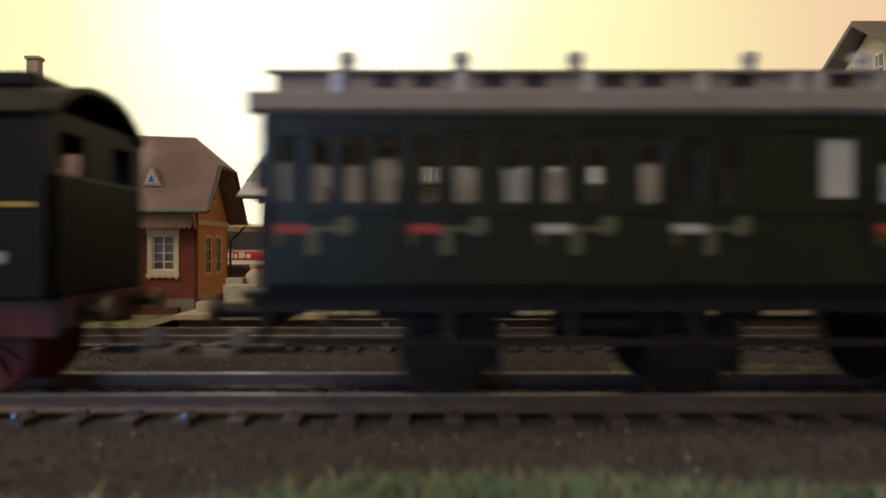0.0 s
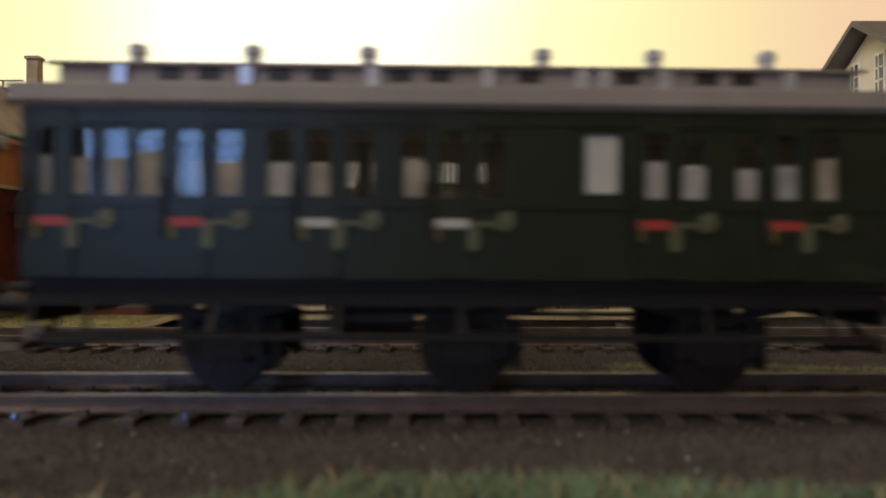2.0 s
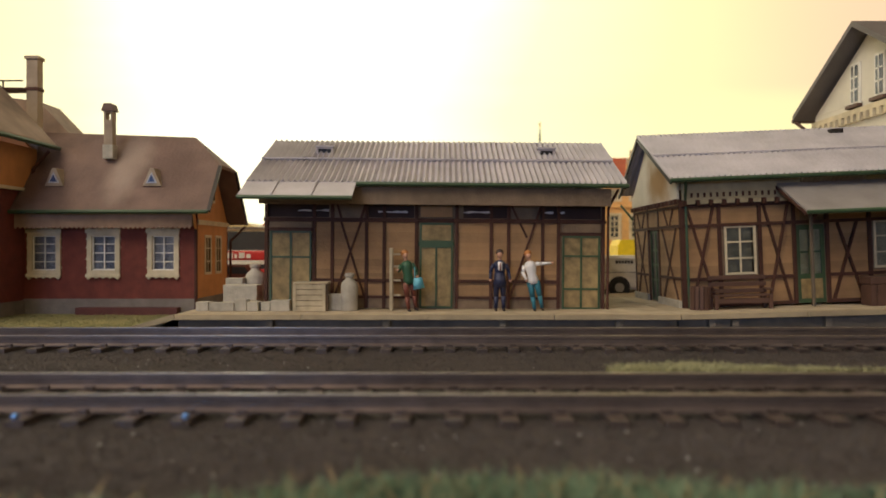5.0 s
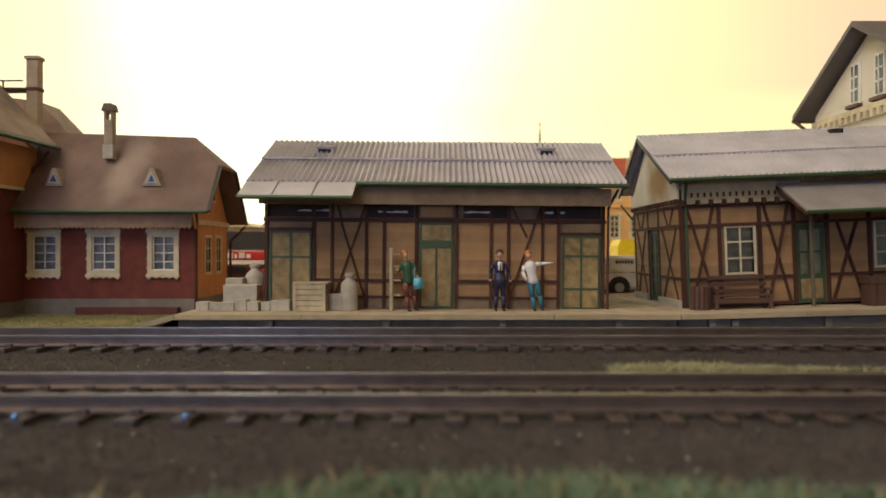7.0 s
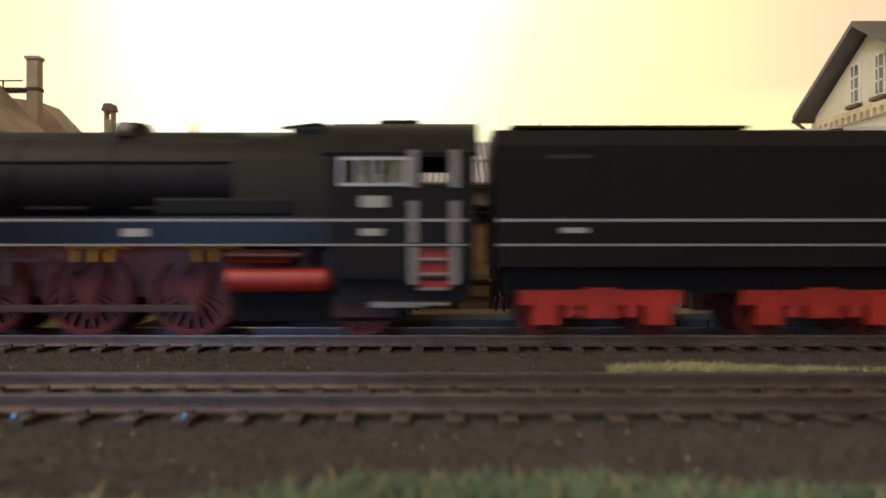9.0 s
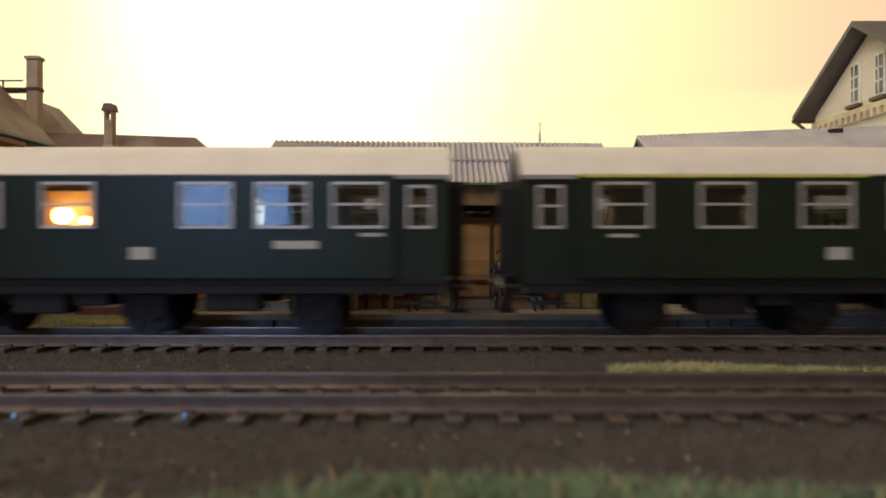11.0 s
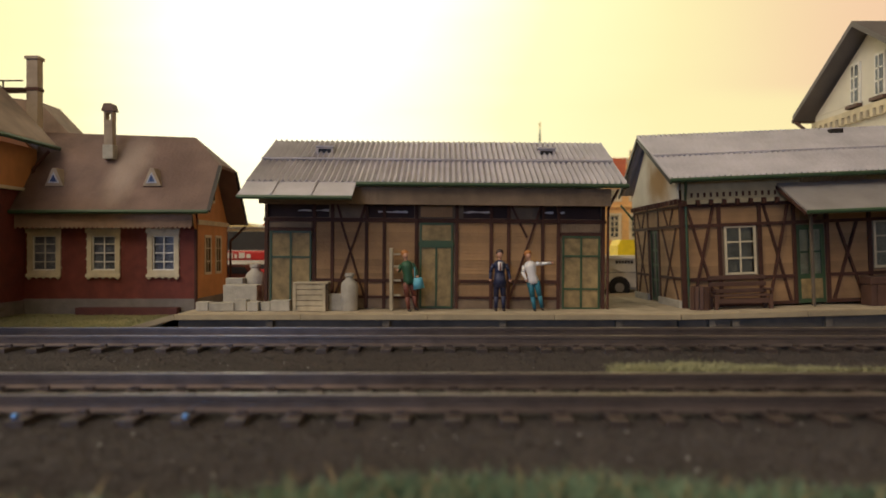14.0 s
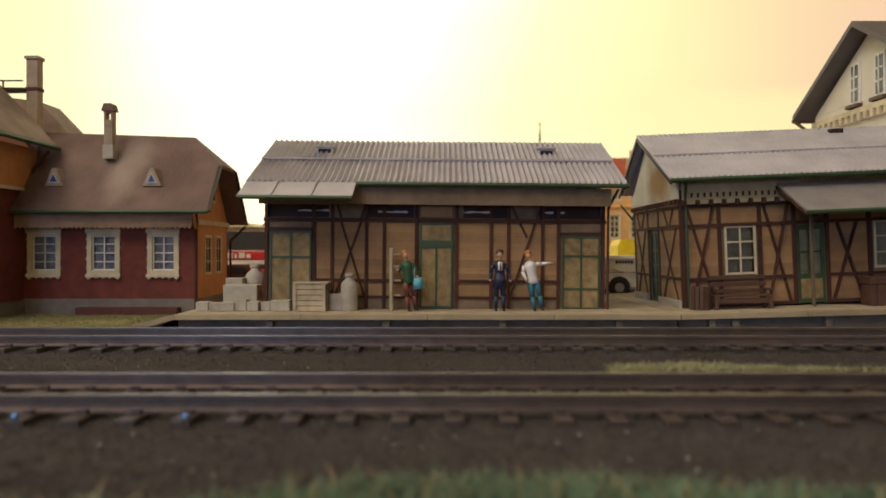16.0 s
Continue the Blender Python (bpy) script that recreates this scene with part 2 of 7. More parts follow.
def part(name, bm, material, parent, label="", smooth=False, at=None):
    """One mesh under a thing or under a part."""
    ob = new(name, mesh_of(name, bm, material, smooth))
    ob.parent = parent
    if at is not None:
        ob.matrix_basis = at
    if label:
        tagged(ob, label)
    return ob


def share(name, me, parent, x=0, y=0, z=0, turn=0, label=""):
    """A further piece on the same mesh, placed in millimetres."""
    ob = new(name, me)
    ob.parent = parent
    ob.matrix_basis = place(x, y, z, 0, 0, turn)
    if label:
        tagged(ob, label)
    return ob


def place(x, y, z, rx=0, ry=0, rz=0):
    return pose(x * MM, y * MM, z * MM, rx, ry, rz)


def thing(name, label, category, x=0, y=0, z=0, rx=0, ry=0, rz=0, group="", kind=""):
    ob = new(name)
    ob.empty_display_size = 0.01
    ob.matrix_basis = place(x, y, z, rx, ry, rz)
    return tagged(ob, label, category, group, kind)


def single(name, bm, material, label, category, x=0, y=0, z=0, rx=0, ry=0, rz=0, group="", kind="", smooth=False):
    ob = new(name, mesh_of(name, bm, material, smooth))
    ob.matrix_basis = place(x, y, z, rx, ry, rz)
    return tagged(ob, label, category, group, kind)


# ---- the room and the backdrop ----
def build_room():
    for name, r in (("wall_south", (-1050, 1050, -960, -900, -20, 950)), ("wall_north", (-1050, 1050, 860, 920, -20, 950)),
                    ("wall_east", (1050, 1110, -960, 920, -20, 950)), ("wall_west", (-1110, -1050, -960, 920, -20, 950))):
        single(name, box(*r), "room_wall", "plain warm-white painted wall of the room", "wall", kind="structure")
    single("ceiling", box(-1110, 1110, -960, 920, 950.5, 1010), "room_wall", "plain warm-white painted ceiling of the room", "ceiling", kind="structure")
    single("floor", box(-1110, 1110, -960, 920, -60, -20.5), "room_floor", "dark brown base board under the model railway", "floor", kind="structure")
    m = bpy.data.materials.new("sunset_sky")
    m.use_nodes = True
    nt = m.node_tree
    nt.nodes.remove(nt.nodes["Principled BSDF"])
    em = nt.nodes.new("ShaderNodeEmission")
    co = nt.nodes.new("ShaderNodeTexCoord")
    mp = nt.nodes.new("ShaderNodeMapping")
    mp.inputs["Location"].default_value = (0.17, 0, -0.30)
    nz = nt.nodes.new("ShaderNodeTexNoise")
    nz.inputs["Scale"].default_value, nz.inputs["Detail"].default_value = 3.0, 4.0
    st = nt.nodes.new("ShaderNodeMapping")
    st.inputs["Scale"].default_value = (0.5, 1, 3.0)
    ln = nt.nodes.new("ShaderNodeVectorMath")
    ln.operation = "LENGTH"
    sc = nt.nodes.new("ShaderNodeVectorMath")
    sc.operation = "MULTIPLY"
    sc.inputs[1].default_value = (1.0, 0, 0.85)
    ad = nt.nodes.new("ShaderNodeMath")
    ad.operation = "MULTIPLY_ADD"
    ad.inputs[1].default_value = 0.16
    rp = nt.nodes.new("ShaderNodeValToRGB")
    e = rp.color_ramp.elements
    e[0].position, e[0].color = 0.22, (1.45, 1.38, 1.07, 1)
    e[1].position, e[1].color = 1.0, (0.95, 0.72, 0.45, 1)
    for pos, c in ((0.36, (1.20, 1.10, 0.635, 1)), (0.52, (1.06, 0.95, 0.495, 1)), (0.74, (1.02, 0.84, 0.445, 1))):
        el = e.new(pos)
        el.color = c
    # peach cloud bank high on one side
    sp = nt.nodes.new("ShaderNodeSeparateXYZ")
    nt.links.new(co.outputs["Object"], sp.inputs[0])
    wob = nt.nodes.new("ShaderNodeMath")
    wob.operation = "MULTIPLY_ADD"
    wob.inputs[1].default_value = 0.05
    nt.links.new(nz.outputs["Fac"], wob.inputs[0])
    nt.links.new(sp.outputs["Z"], wob.inputs[2])
    bank = nt.nodes.new("ShaderNodeMath")
    bank.operation = "MULTIPLY"
    for k, (src, lo, hi) in enumerate(((sp.outputs["X"], 0.22, 0.56), (wob.outputs[0], 0.218, 0.245))):
        mr = nt.nodes.new("ShaderNodeMapRange")
        mr.interpolation_type = "SMOOTHSTEP"
        mr.inputs["From Min"].default_value, mr.inputs["From Max"].default_value = lo, hi
        nt.links.new(src, mr.inputs["Value"])
        nt.links.new(mr.outputs[0], bank.inputs[k])
    mix = nt.nodes.new("ShaderNodeMix")
    mix.data_type = "RGBA"
    mix.inputs[7].default_value = (0.95, 0.64, 0.41, 1)
    nt.links.new(bank.outputs[0], mix.inputs[0])
    nt.links.new(co.outputs["Object"], mp.inputs[0])
    nt.links.new(mp.outputs[0], sc.inputs[0])
    nt.links.new(sc.outputs[0], ln.inputs[0])
    nt.links.new(co.outputs["Object"], st.inputs[0])
    nt.links.new(st.outputs[0], nz.inputs["Vector"])
    nt.links.new(nz.outputs["Fac"], ad.inputs[0])
    nt.links.new(ln.outputs["Value"], ad.inputs[2])
    nt.links.new(ad.outputs[0], rp.inputs[0])
    nt.links.new(rp.outputs[0], mix.inputs[6])
    nt.links.new(mix.outputs[2], em.inputs[0])
    nt.links.new(em.outputs[0], nt.nodes["Material Output"].inputs[0])
    single("backdrop", box(-1040, 1040, 800, 806, -20, 700), m, "sunset sky backdrop fading from white to peach", "backdrop", kind="structure")


# ---- ground, tracks, platform ----
TRACK_1, TRACK_2, GAUGE = 105.85, 172.0, 16.5


def ground_z(x, y):
    """Height of the ballast and ground sheet."""
    z = -3.7
    if y < 88:
        z -= min((88 - y) / 24, 1) * 1.5
    for c in (TRACK_1, TRACK_2):
        z += 0.1 * max(0.0, min(1.0, (17.5 - abs(y - c)) / 4.0))
    if 125 < y < 152:
        z -= 0.5 * math.sin((y - 125) / 27 * math.pi)
    if y > 188:
        z += min((y - 188) / 8, 1) * 1.2
    return z + 0.25 * noise.noise((x / 9, y / 9, 0)) + 0.12 * noise.noise((x / 3, y / 3, 4))


def build_ground():
    bm = bmesh.new()
    xs = [-1040, -900, -600, -400, -300] + [i * 2.5 - 200 for i in range(161)] + [300, 400, 600, 900, 1040]
    ys = [-300, -120, -40, 0, 20] + [30 + i * 2.5 for i in range(90)] + [270, 300, 340, 400, 500, 650, 799]
    grid = [[bm.verts.new((x, y, ground_z(x, y))) for y in ys] for x in xs]
    for i in range(len(xs) - 1):
        for j in range(len(ys) - 1):
            bm.faces.new((grid[i][j], grid[i + 1][j], grid[i + 1][j + 1], grid[i][j + 1]))
    single("ground", bm, "ballast", "dark brown ballast and earth of the model railway board", "ground", kind="structure", smooth=True)
    # the loose stones
    rnd = random.Random(4)
    verts, faces = [], []

    def stone(x, y, z, r):
        n = len(verts)
        a = rnd.random() * 6.3
        for dx, dy, dz in ((1, 0, 0), (-0.5, 0.85, 0), (-0.5, -0.85, 0), (0.1, 0, 1), (0, 0.1, -0.8)):
            s = r * rnd.uniform(0.7, 1.3)
            verts.append(((x + (dx * math.cos(a) - dy * math.sin(a)) * s) * MM, (y + (dx * math.sin(a) + dy * math.cos(a)) * s) * MM, (z + dz * s * 0.8) * MM))
        faces.extend([tuple(n + i for i in f) for f in ((0, 1, 3), (1, 2, 3), (2, 0, 3), (1, 0, 4), (2, 1, 4), (0, 2, 4))])
    for count, y0, y1, spread in ((30000, 60, 95, 1.15), (14000, 92, 122, 1.1), (17000, 120, 160, 1.1), (11000, 156, 190, 1.0)):
        for _ in range(count):
            y = rnd.uniform(y0, y1)
            x = rnd.uniform(-1, 1) * y * 0.70 * spread
            big = 0.36 if y < 90 or 122 < y < 157 else 0.26
            stone(x, y, ground_z(x, y) + 0.02, rnd.uniform(0.12, big))
    me = bpy.data.meshes.new("gravel")
    me.from_pydata(verts, [], faces)
    me.materials.append(M["gravel"])
    tagged(new("gravel", me), "dark brown-grey crushed stone ballast round the rails", "gravel", kind="stuff")

    verts, faces = [], []
    for _ in range(90):
        y = rnd.uniform(70, 150)
        x = rnd.uniform(-0.75, 0.75) * y
        stone(x, y, ground_z(x, y) + 0.15, rnd.uniform(0.15, 0.32))
    me = bpy.data.meshes.new("pale_stones")
    me.from_pydata(verts, [], faces)
    me.materials.append(M["pale"])
    tagged(new("pale_stones", me), "single pale chips scattered in the dark ballast", "gravel", kind="stuff")


def build_track(name, y, label):
    t = thing(name, label, "railway track", 0, y, 0, kind="structure")
    for s in (-1, 1):
        c = s * GAUGE / 2
        rail = part("rail", prism([(c - 0.35, -0.12), (c + 0.35, -0.12), (c + 0.35, -0.75), (c + 0.13, -0.85), (c + 0.13, -2.0), (c + 0.9, -2.3),
                                   (c + 0.9, -2.55), (c - 0.9, -2.55), (c - 0.9, -2.3), (c - 0.13, -2.0), (c - 0.13, -0.85), (c - 0.35, -0.75)], -1040, 1040, "x"), "rail", t)
        part("rail_head", box(-1040, 1040, c - 0.36, c + 0.36, -0.14, 0.0), "rail_top", rail, "polished bright rail head")
    pitch = 7.45
    bm = box(-1.3, 1.3, -13.2, 13.2, -4.4, -2.55, 0.18)
    for s in (-1, 1):
        for o in (-1.25, 1.25):
            c = s * GAUGE / 2 + o
            solid(bm, -0.7, 0.7, c - 0.45, c + 0.45, -2.6, -1.95)
    me = mesh_of("sleeper", bm, "sleeper")
    n = 40
    for i in range(-n, n + 1):
        share("sleeper", me, t, i * pitch + 1.6, random.Random(i).uniform(-0.2, 0.2), 0)
    far = bmesh.new()
    for i in range(n + 1, 139):
        for s in (-1, 1):
            solid(far, s * i * pitch + 1.6 - 1.3, s * i * pitch + 1.6 + 1.3, -13.2, 13.2, -4.4, -2.55)
    tagged(part("far_sleepers", far, "sleeper", t), kind="stuff")
    if y < 150:
        for x in (-58.2, -35.0):
            part("track_pin", lathe([(0.1, -2.65), (0.4, -2.5), (0.5, -2.2), (0.4, -1.95), (0.1, -1.75)], 12, Matrix.Translation((x, -12.6, 0))), "pin_steel", t, "shiny track pin with the window's blue glint painted in", smooth=True)
    return t


def blades(name, count, spot, height, material, label, lean=0.5, width=0.22, seed=1):
    rnd = random.Random(seed)
    verts, faces = [], []
    while count:
        p = spot(rnd)
        if p is None:
            continue
        count -= 1
        x, y, z = p
        h, a, w = height * rnd.uniform(0.45, 1.2), rnd.random() * 6.3, width * rnd.uniform(0.7, 1.3)
        lx, ly = rnd.gauss(0, lean) * h, rnd.gauss(0, lean) * h
        n = len(verts)
        for dx, dz in ((-w, 0), (w, 0), (w * 0.6, 0.6), (-w * 0.6, 0.6), (0, 1)):
            verts.append(((x + dx * math.cos(a) + lx * dz * dz) * MM, (y + dx * math.sin(a) + ly * dz * dz) * MM, (z + h * dz) * MM))
        faces += [(n, n + 1, n + 2, n + 3), (n + 3, n + 2, n + 4)]
    me = bpy.data.meshes.new(name)
    me.from_pydata(verts, [], faces)
    me.materials.append(M[material])
    tagged(new(name, me), label, "grass", kind="stuff")


def build_grass():
    def front(r):
        x, y = r.uniform(-62, 62), r.uniform(44, 73)
        if y > 67.5 + 4.5 * math.exp(-((x - 6) / 24) ** 2) + 1.5 * noise.noise((x / 6, 3, 1)) - (3 if x < -18 else 0):
            return None
        return x, y, ground_z(x, y) - 0.1
    blades("front_grass", 26000, front, 2.6, "grass_blade", "green and straw-coloured static grass along the board edge", width=0.18, seed=2)

    blades("straw_grass", 3200, front, 3.0, "grass_straw", "dry straw-coloured stalks in the front grass", width=0.15, seed=12)

    def middle(r):
        x = r.uniform(33, 112)
        w = 5.5 * math.exp(-((x - 48) / 22) ** 2) + 0.6
        if r.random() > 0.25 + math.exp(-((x - 50) / 24) ** 2):
            return None
        y = 132 + r.random() * w * 1.6
        return x, y, ground_z(x, y) - 0.1
    blades("middle_grass", 4600, middle, 1.9, "grass_pale", "pale green dry grass tuft strip between the tracks", seed=3)

    def left(r):
        x, y = r.uniform(-175, -78), r.uniform(194, 238)
        return x, y, ground_z(x, y) - 0.1
    blades("lawn", 14000, left, 0.9, "lawn_green", "short dry lawn before the red house", seed=5)
    single("lawn_soil", boxes((-420, -75, 193, 300, -3.0, -2.1)), "turf", "dry brown-green turf before the red house", "lawn", kind="structure")


def build_platform():
    p = thing("platform", "low beige concrete station platform with dark side wall and ramp", "platform", kind="structure")
    top = 2.3
    part("deck", prism([(-89, -1.8), (-75, top), (66, top), (66, top - 1.0), (-74, top - 1.0), (-84, -2.6)], 192.5, 300, "y"), "concrete", p)
    part("side_wall", boxes((-74.5, 66, 193.5, 296, -4.2, top - 1.05)), "platform_side", p, "dark grey-brown platform side wall")
    for i in range(-2, 2):
        part("kerb_stone", box(i * 35.2 - 4.2, i * 35.2 + 30.9, 190.6, 192.4, top - 1.5, top + 0.12, 0.2), "kerb", p)
    for i in range(5):
        part("pier", box(-49.5 + i * 32.6, -47.6 + i * 32.6, 191.6, 193.4, -4.2, top - 1.55), "platform_side", p)
    part("ramp_kerb", beam((-88.5, 191.5, -2.2), (-74.8, 191.5, top - 0.6), 1.5, 1.4), "kerb", p)
    q = thing("platform_extension", "beige concrete platform section before the station annex", "platform", 66.3, 0, 0, 0, -1.5, 0, kind="structure")
    part("deck", box(0, 300, 192.5, 300, top - 1.0, top), "concrete", q)
    part("side_wall", box(0.2, 300, 193.5, 296, -6.0, top - 1.05), "platform_side", q, "dark platform side wall")
    for i in range(6):
        part("kerb_stone", box(i * 35.2 + 0.1, i * 35.2 + 35.1, 190.6, 192.4, top - 1.5, top + 0.12, 0.2), "kerb", q)
        part("pier", box(8 + i * 32.6, 9.8 + i * 32.6, 191.6, 193.4, -6, top - 1.55), "platform_side", q)
    single("yard", box(-420, 420, 300.5, 790, -4.5, 1.2), "concrete", "pale dusty station yard behind the platform", "yard", kind="structure")


build_room()
build_ground()
build_track("railway_track_front", TRACK_1, "front track of brown sleepers and bright rails")
build_track("railway_track_rear", TRACK_2, "rear track of brown sleepers and bright rails beside the platform")
build_grass()
build_platform()


# ---- buildings ----
def siding(bm, x0, x1, z0, z1, y, step=1.05, lap=0.28):
    """Horizontal lapped boards, each leaning out at its foot."""
    z = z0
    while z < z1 - 0.1:
        t = min(z + step, z1)
        vs = [bm.verts.new(c) for c in ((x0, y - lap, z), (x1, y - lap, z), (x1, y - 0.06, t), (x0, y - 0.06, t), (x0, y, z), (x1, y, z))]
        bm.faces.new((vs[0], vs[1], vs[2], vs[3]))
        bm.faces.new((vs[4], vs[5], vs[1], vs[0]))
        z = t


def corrugated(x0, x1, a, b, pitch, depth, thick=0.5):
    """A corrugated sheet from edge a=(y, z) up to edge b=(y, z), ribs running up the slope."""
    bm = bmesh.new()
    n = int((x1 - x0) / pitch * 4)
    d = Vector((0, b[0] - a[0], b[1] - a[1])).normalized()
    up = Vector((0, -d.z, d.y)) if d.y > 0 else Vector((0, d.z, -d.y))
    rows = []
    for k in range(n + 1):
        x = x0 + (x1 - x0) * k / n
        h = depth * (0.5 + 0.5 * math.sin(k * math.pi / 2))
        rows.append([bm.verts.new(Vector((x, *e)) + up * (h + o)) for e in (a, b) for o in (0, -thick)])
    for p, q in zip(rows, rows[1:]):
        bm.faces.new((p[0], q[0], q[2], p[2]))
        bm.faces.new((p[1], p[3], q[3], q[1]))
        bm.faces.new((p[0], p[1], q[1], q[0]))
        bm.faces.new((p[2], q[2], q[3], p[3]))
    for r in (rows[0], rows[-1]):
        bm.faces.new((r[0], r[2], r[3], r[1]))
    bmesh.ops.recalc_face_normals(bm, faces=bm.faces)
    return bm


def window_parts(owner, x0, x1, z0, z1, y, cols, rows, bar=0.45, colour="white_paint", pane="glass_dark", frame_w=0.6):
    """A window in a wall facing the tracks: frame, bars and panes."""
    w = part("window", wall_bm(x0, x1, z0, z1, y - 0.25, y + 0.45, [(x0 + frame_w, x1 - frame_w, z0 + frame_w, z1 - frame_w)]), colour, owner)
    for i in range(1, cols):
        c = x0 + (x1 - x0) * i / cols
        part("glazing_bar", box(c - bar / 2, c + bar / 2, y - 0.15, y + 0.3, z0 + frame_w, z1 - frame_w), colour, w)
    for j in range(1, rows):
        c = z0 + (z1 - z0) * j / rows
        part("glazing_bar", box(x0 + frame_w, x1 - frame_w, y - 0.1, y + 0.25, c - bar / 2, c + bar / 2), colour, w)
    part("pane", box(x0 + frame_w, x1 - frame_w, y + 0.05, y + 0.15, z0 + frame_w, z1 - frame_w), pane, w)
    return w


def panel_door(owner, x0, x1, z0, z1, y, cols=2, splits=(0.62,), name="door"):
    """A boarded door: mustard panels in a green frame."""
    d = part(name, box(x0, x1, y, y + 0.5, z0, z1), "door_yellow", owner, "mustard boarded door in a green frame")
    g = 0.55
    for c in [x0 + g / 2 + (x1 - x0 - g) * i / cols for i in range(cols + 1)]:
        part("stile", box(c - g / 2, c + g / 2, y - 0.35, y - 0.02, z0, z1), "green", d)
    for s in (0.0, *splits, 1.0):
        c = z0 + g / 2 + (z1 - z0 - g) * s
        part("rail", box(x0 + g, x1 - g, y - 0.28, y - 0.02, c - g / 2, c + g / 2), "green", d)
    return d


def build_shed():
    s = thing("goods_shed", "half-timbered ochre goods shed with grey corrugated roof", "shed", 0, 209, 2.3, 0, 0.5, 0)
    x0, x1, dep = -54.6, 49.3, 56.0
    top = 33.5
    part("wall", wall_bm(x0, x1, 0, top, 0.6, 1.6, [(x0 + 1, -35, 27.7, 31.5), (-23, -9, 27.7, 31.5), (6, 19.5, 27.7, 31.5), (29.5, 48, 27.7, 31.5)]), "board", s)
    part("wall", box(x0, x0 + 1, 1.6, dep, 0, top), "red_wall", s, "dark red end wall")
    part("wall", box(x1 - 1, x1, 1.6, dep, 0, top), "board", s)
    part("wall", box(x0, x1, dep, dep + 1, 0, top), "board", s)
    part("floor_slab", box(x0 + 1, x1 - 1, 1.6, dep, 0, 0.4), "dark", s)
    # bays of boards between the posts
    doors = ((-52.8, -40.2, 0.3, 23.4), (-7.2, 2.8, 0.3, 19.2), (36.2, 47.6, 0.3, 22.6))
    posts = [-54.0, -39.4, -33.9, -23.5, -18.1, -8.3, 4.0, 14.5, 19.8, 30.2, 35.0, 48.6]
    for a, b in zip(posts, posts[1:]):
        if any(d[0] - 1 < (a + b) / 2 < d[1] + 1 for d in doors):
            continue
        bm = bmesh.new()
        siding(bm, a + 0.3, b - 0.3, 3.4 if a > -38 else 0.4, 26.3, 0.6)
        tagged(part("boarding", bm, "plank", s, "ochre lapped boarding"), kind="stuff")
        part("sill_board", box(a + 0.3, b - 0.3, 0.25, 0.6, 0, 3.3), "board", s)
    for p in posts:
        part("post", box(p - 0.5, p + 0.5, -0.15, 0.6, 0, 32.0, 0.08), "timber", s)
    part("beam", box(x0 - 0.2, x1 + 0.2, -0.2, 0.55, 26.3, 27.5, 0.08), "timber", s)
    part("beam", box(x0 - 0.2, x1 + 0.2, -0.2, 0.55, 31.6, 32.6, 0.08), "timber", s)
    for a, b in ((-38.9, -34.4), (-33.4, -24.0), (-23.0, -18.6), (-17.6, -8.8), (4.5, 14), (15, 19.3), (20.3, 29.7), (30.7, 34.5)):
        part("beam", box(a, b, -0.12, 0.5, 8.0, 9.0), "timber", s)
        part("beam", box(a, b, -0.12, 0.5, 3.1, 3.9), "timber", s)
    for a, b in (((-31.2, 26.3), (-24.2, 4.0)), ((-25.2, 26.3), (-33.0, 4.0)), ((20.6, 31.6), (25.4, 22.0)), ((29.6, 31.6), (20.4, 4.0)), ((-32.4, 31.6), (-31.2, 27.5)), ((-23.9, 31.6), (-25.2, 27.5))):
        part("brace", beam((a[0], 0.15, a[1]), (b[0], 0.15, b[1]), 0.8, 0.6), "timber", s)
    for d, rails in ((doors[0], (0.66,)), (doors[2], (0.27, 0.73))):
        panel_door(s, *d, 0.1, 2, rails)
        part("lintel", box(d[0] - 0.6, d[1] + 0.6, -0.3, 0.5, d[3], d[3] + 1.0), "timber", s)
        part("transom", box(d[0], d[1], 0.0, 0.5, d[3] + 1.1, 26.2), "board", s)
    panel_door(s, *doors[1], 0.1, 2, ())
    panel_door(s, -7.2, 2.8, 20.3, 26.2, 0.1, 1, (), "door_panel")
    part("lintel", box(-7.6, 3.2, -0.3, 0.5, 19.2, 20.3), "green", s)
    part("sign_board", box(-7.0, 2.6, -0.2, 0.5, 28.0, 31.2), "plank", s)
    for a, b in ((x0 + 1, -35), (-23, -9), (6, 19.5), (29.5, 48)):
        part("pane", box(a, b, 0.9, 1.1, 27.7, 31.5), "dusky_pane", s, "dark dusty strip window")
    rnd = random.Random(21)
    # ragged pale strips just in front of the strip panes
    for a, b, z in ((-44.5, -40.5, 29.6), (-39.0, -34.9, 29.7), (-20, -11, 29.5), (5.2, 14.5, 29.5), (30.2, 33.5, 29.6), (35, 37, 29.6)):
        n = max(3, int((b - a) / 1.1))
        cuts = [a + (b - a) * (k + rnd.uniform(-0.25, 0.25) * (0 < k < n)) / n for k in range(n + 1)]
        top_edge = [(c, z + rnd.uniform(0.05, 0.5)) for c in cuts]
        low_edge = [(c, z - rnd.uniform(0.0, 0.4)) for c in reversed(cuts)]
        part("pale_streak", prism(top_edge + low_edge, 0.7, 0.88, "y"), "streak_pale", s, "ragged pale streak on the pane")
    # fascia and roof
    part("fascia", box(x0 - 0.5, x1 + 0.5, -4.9, -4.0, 31.4, 36.6), "board", s)
    for i in range(40):
        c = x0 + (x1 - x0) * (i + 0.5) / 40
        part("cover_strip", box(c - 0.12, c + 0.12, -5.05, -4.9, 31.5, 36.5), "board", s)
    ridge, eave, low = (29.0, 54.4), (-6.0, 37.5), (-15.0, 32.6)
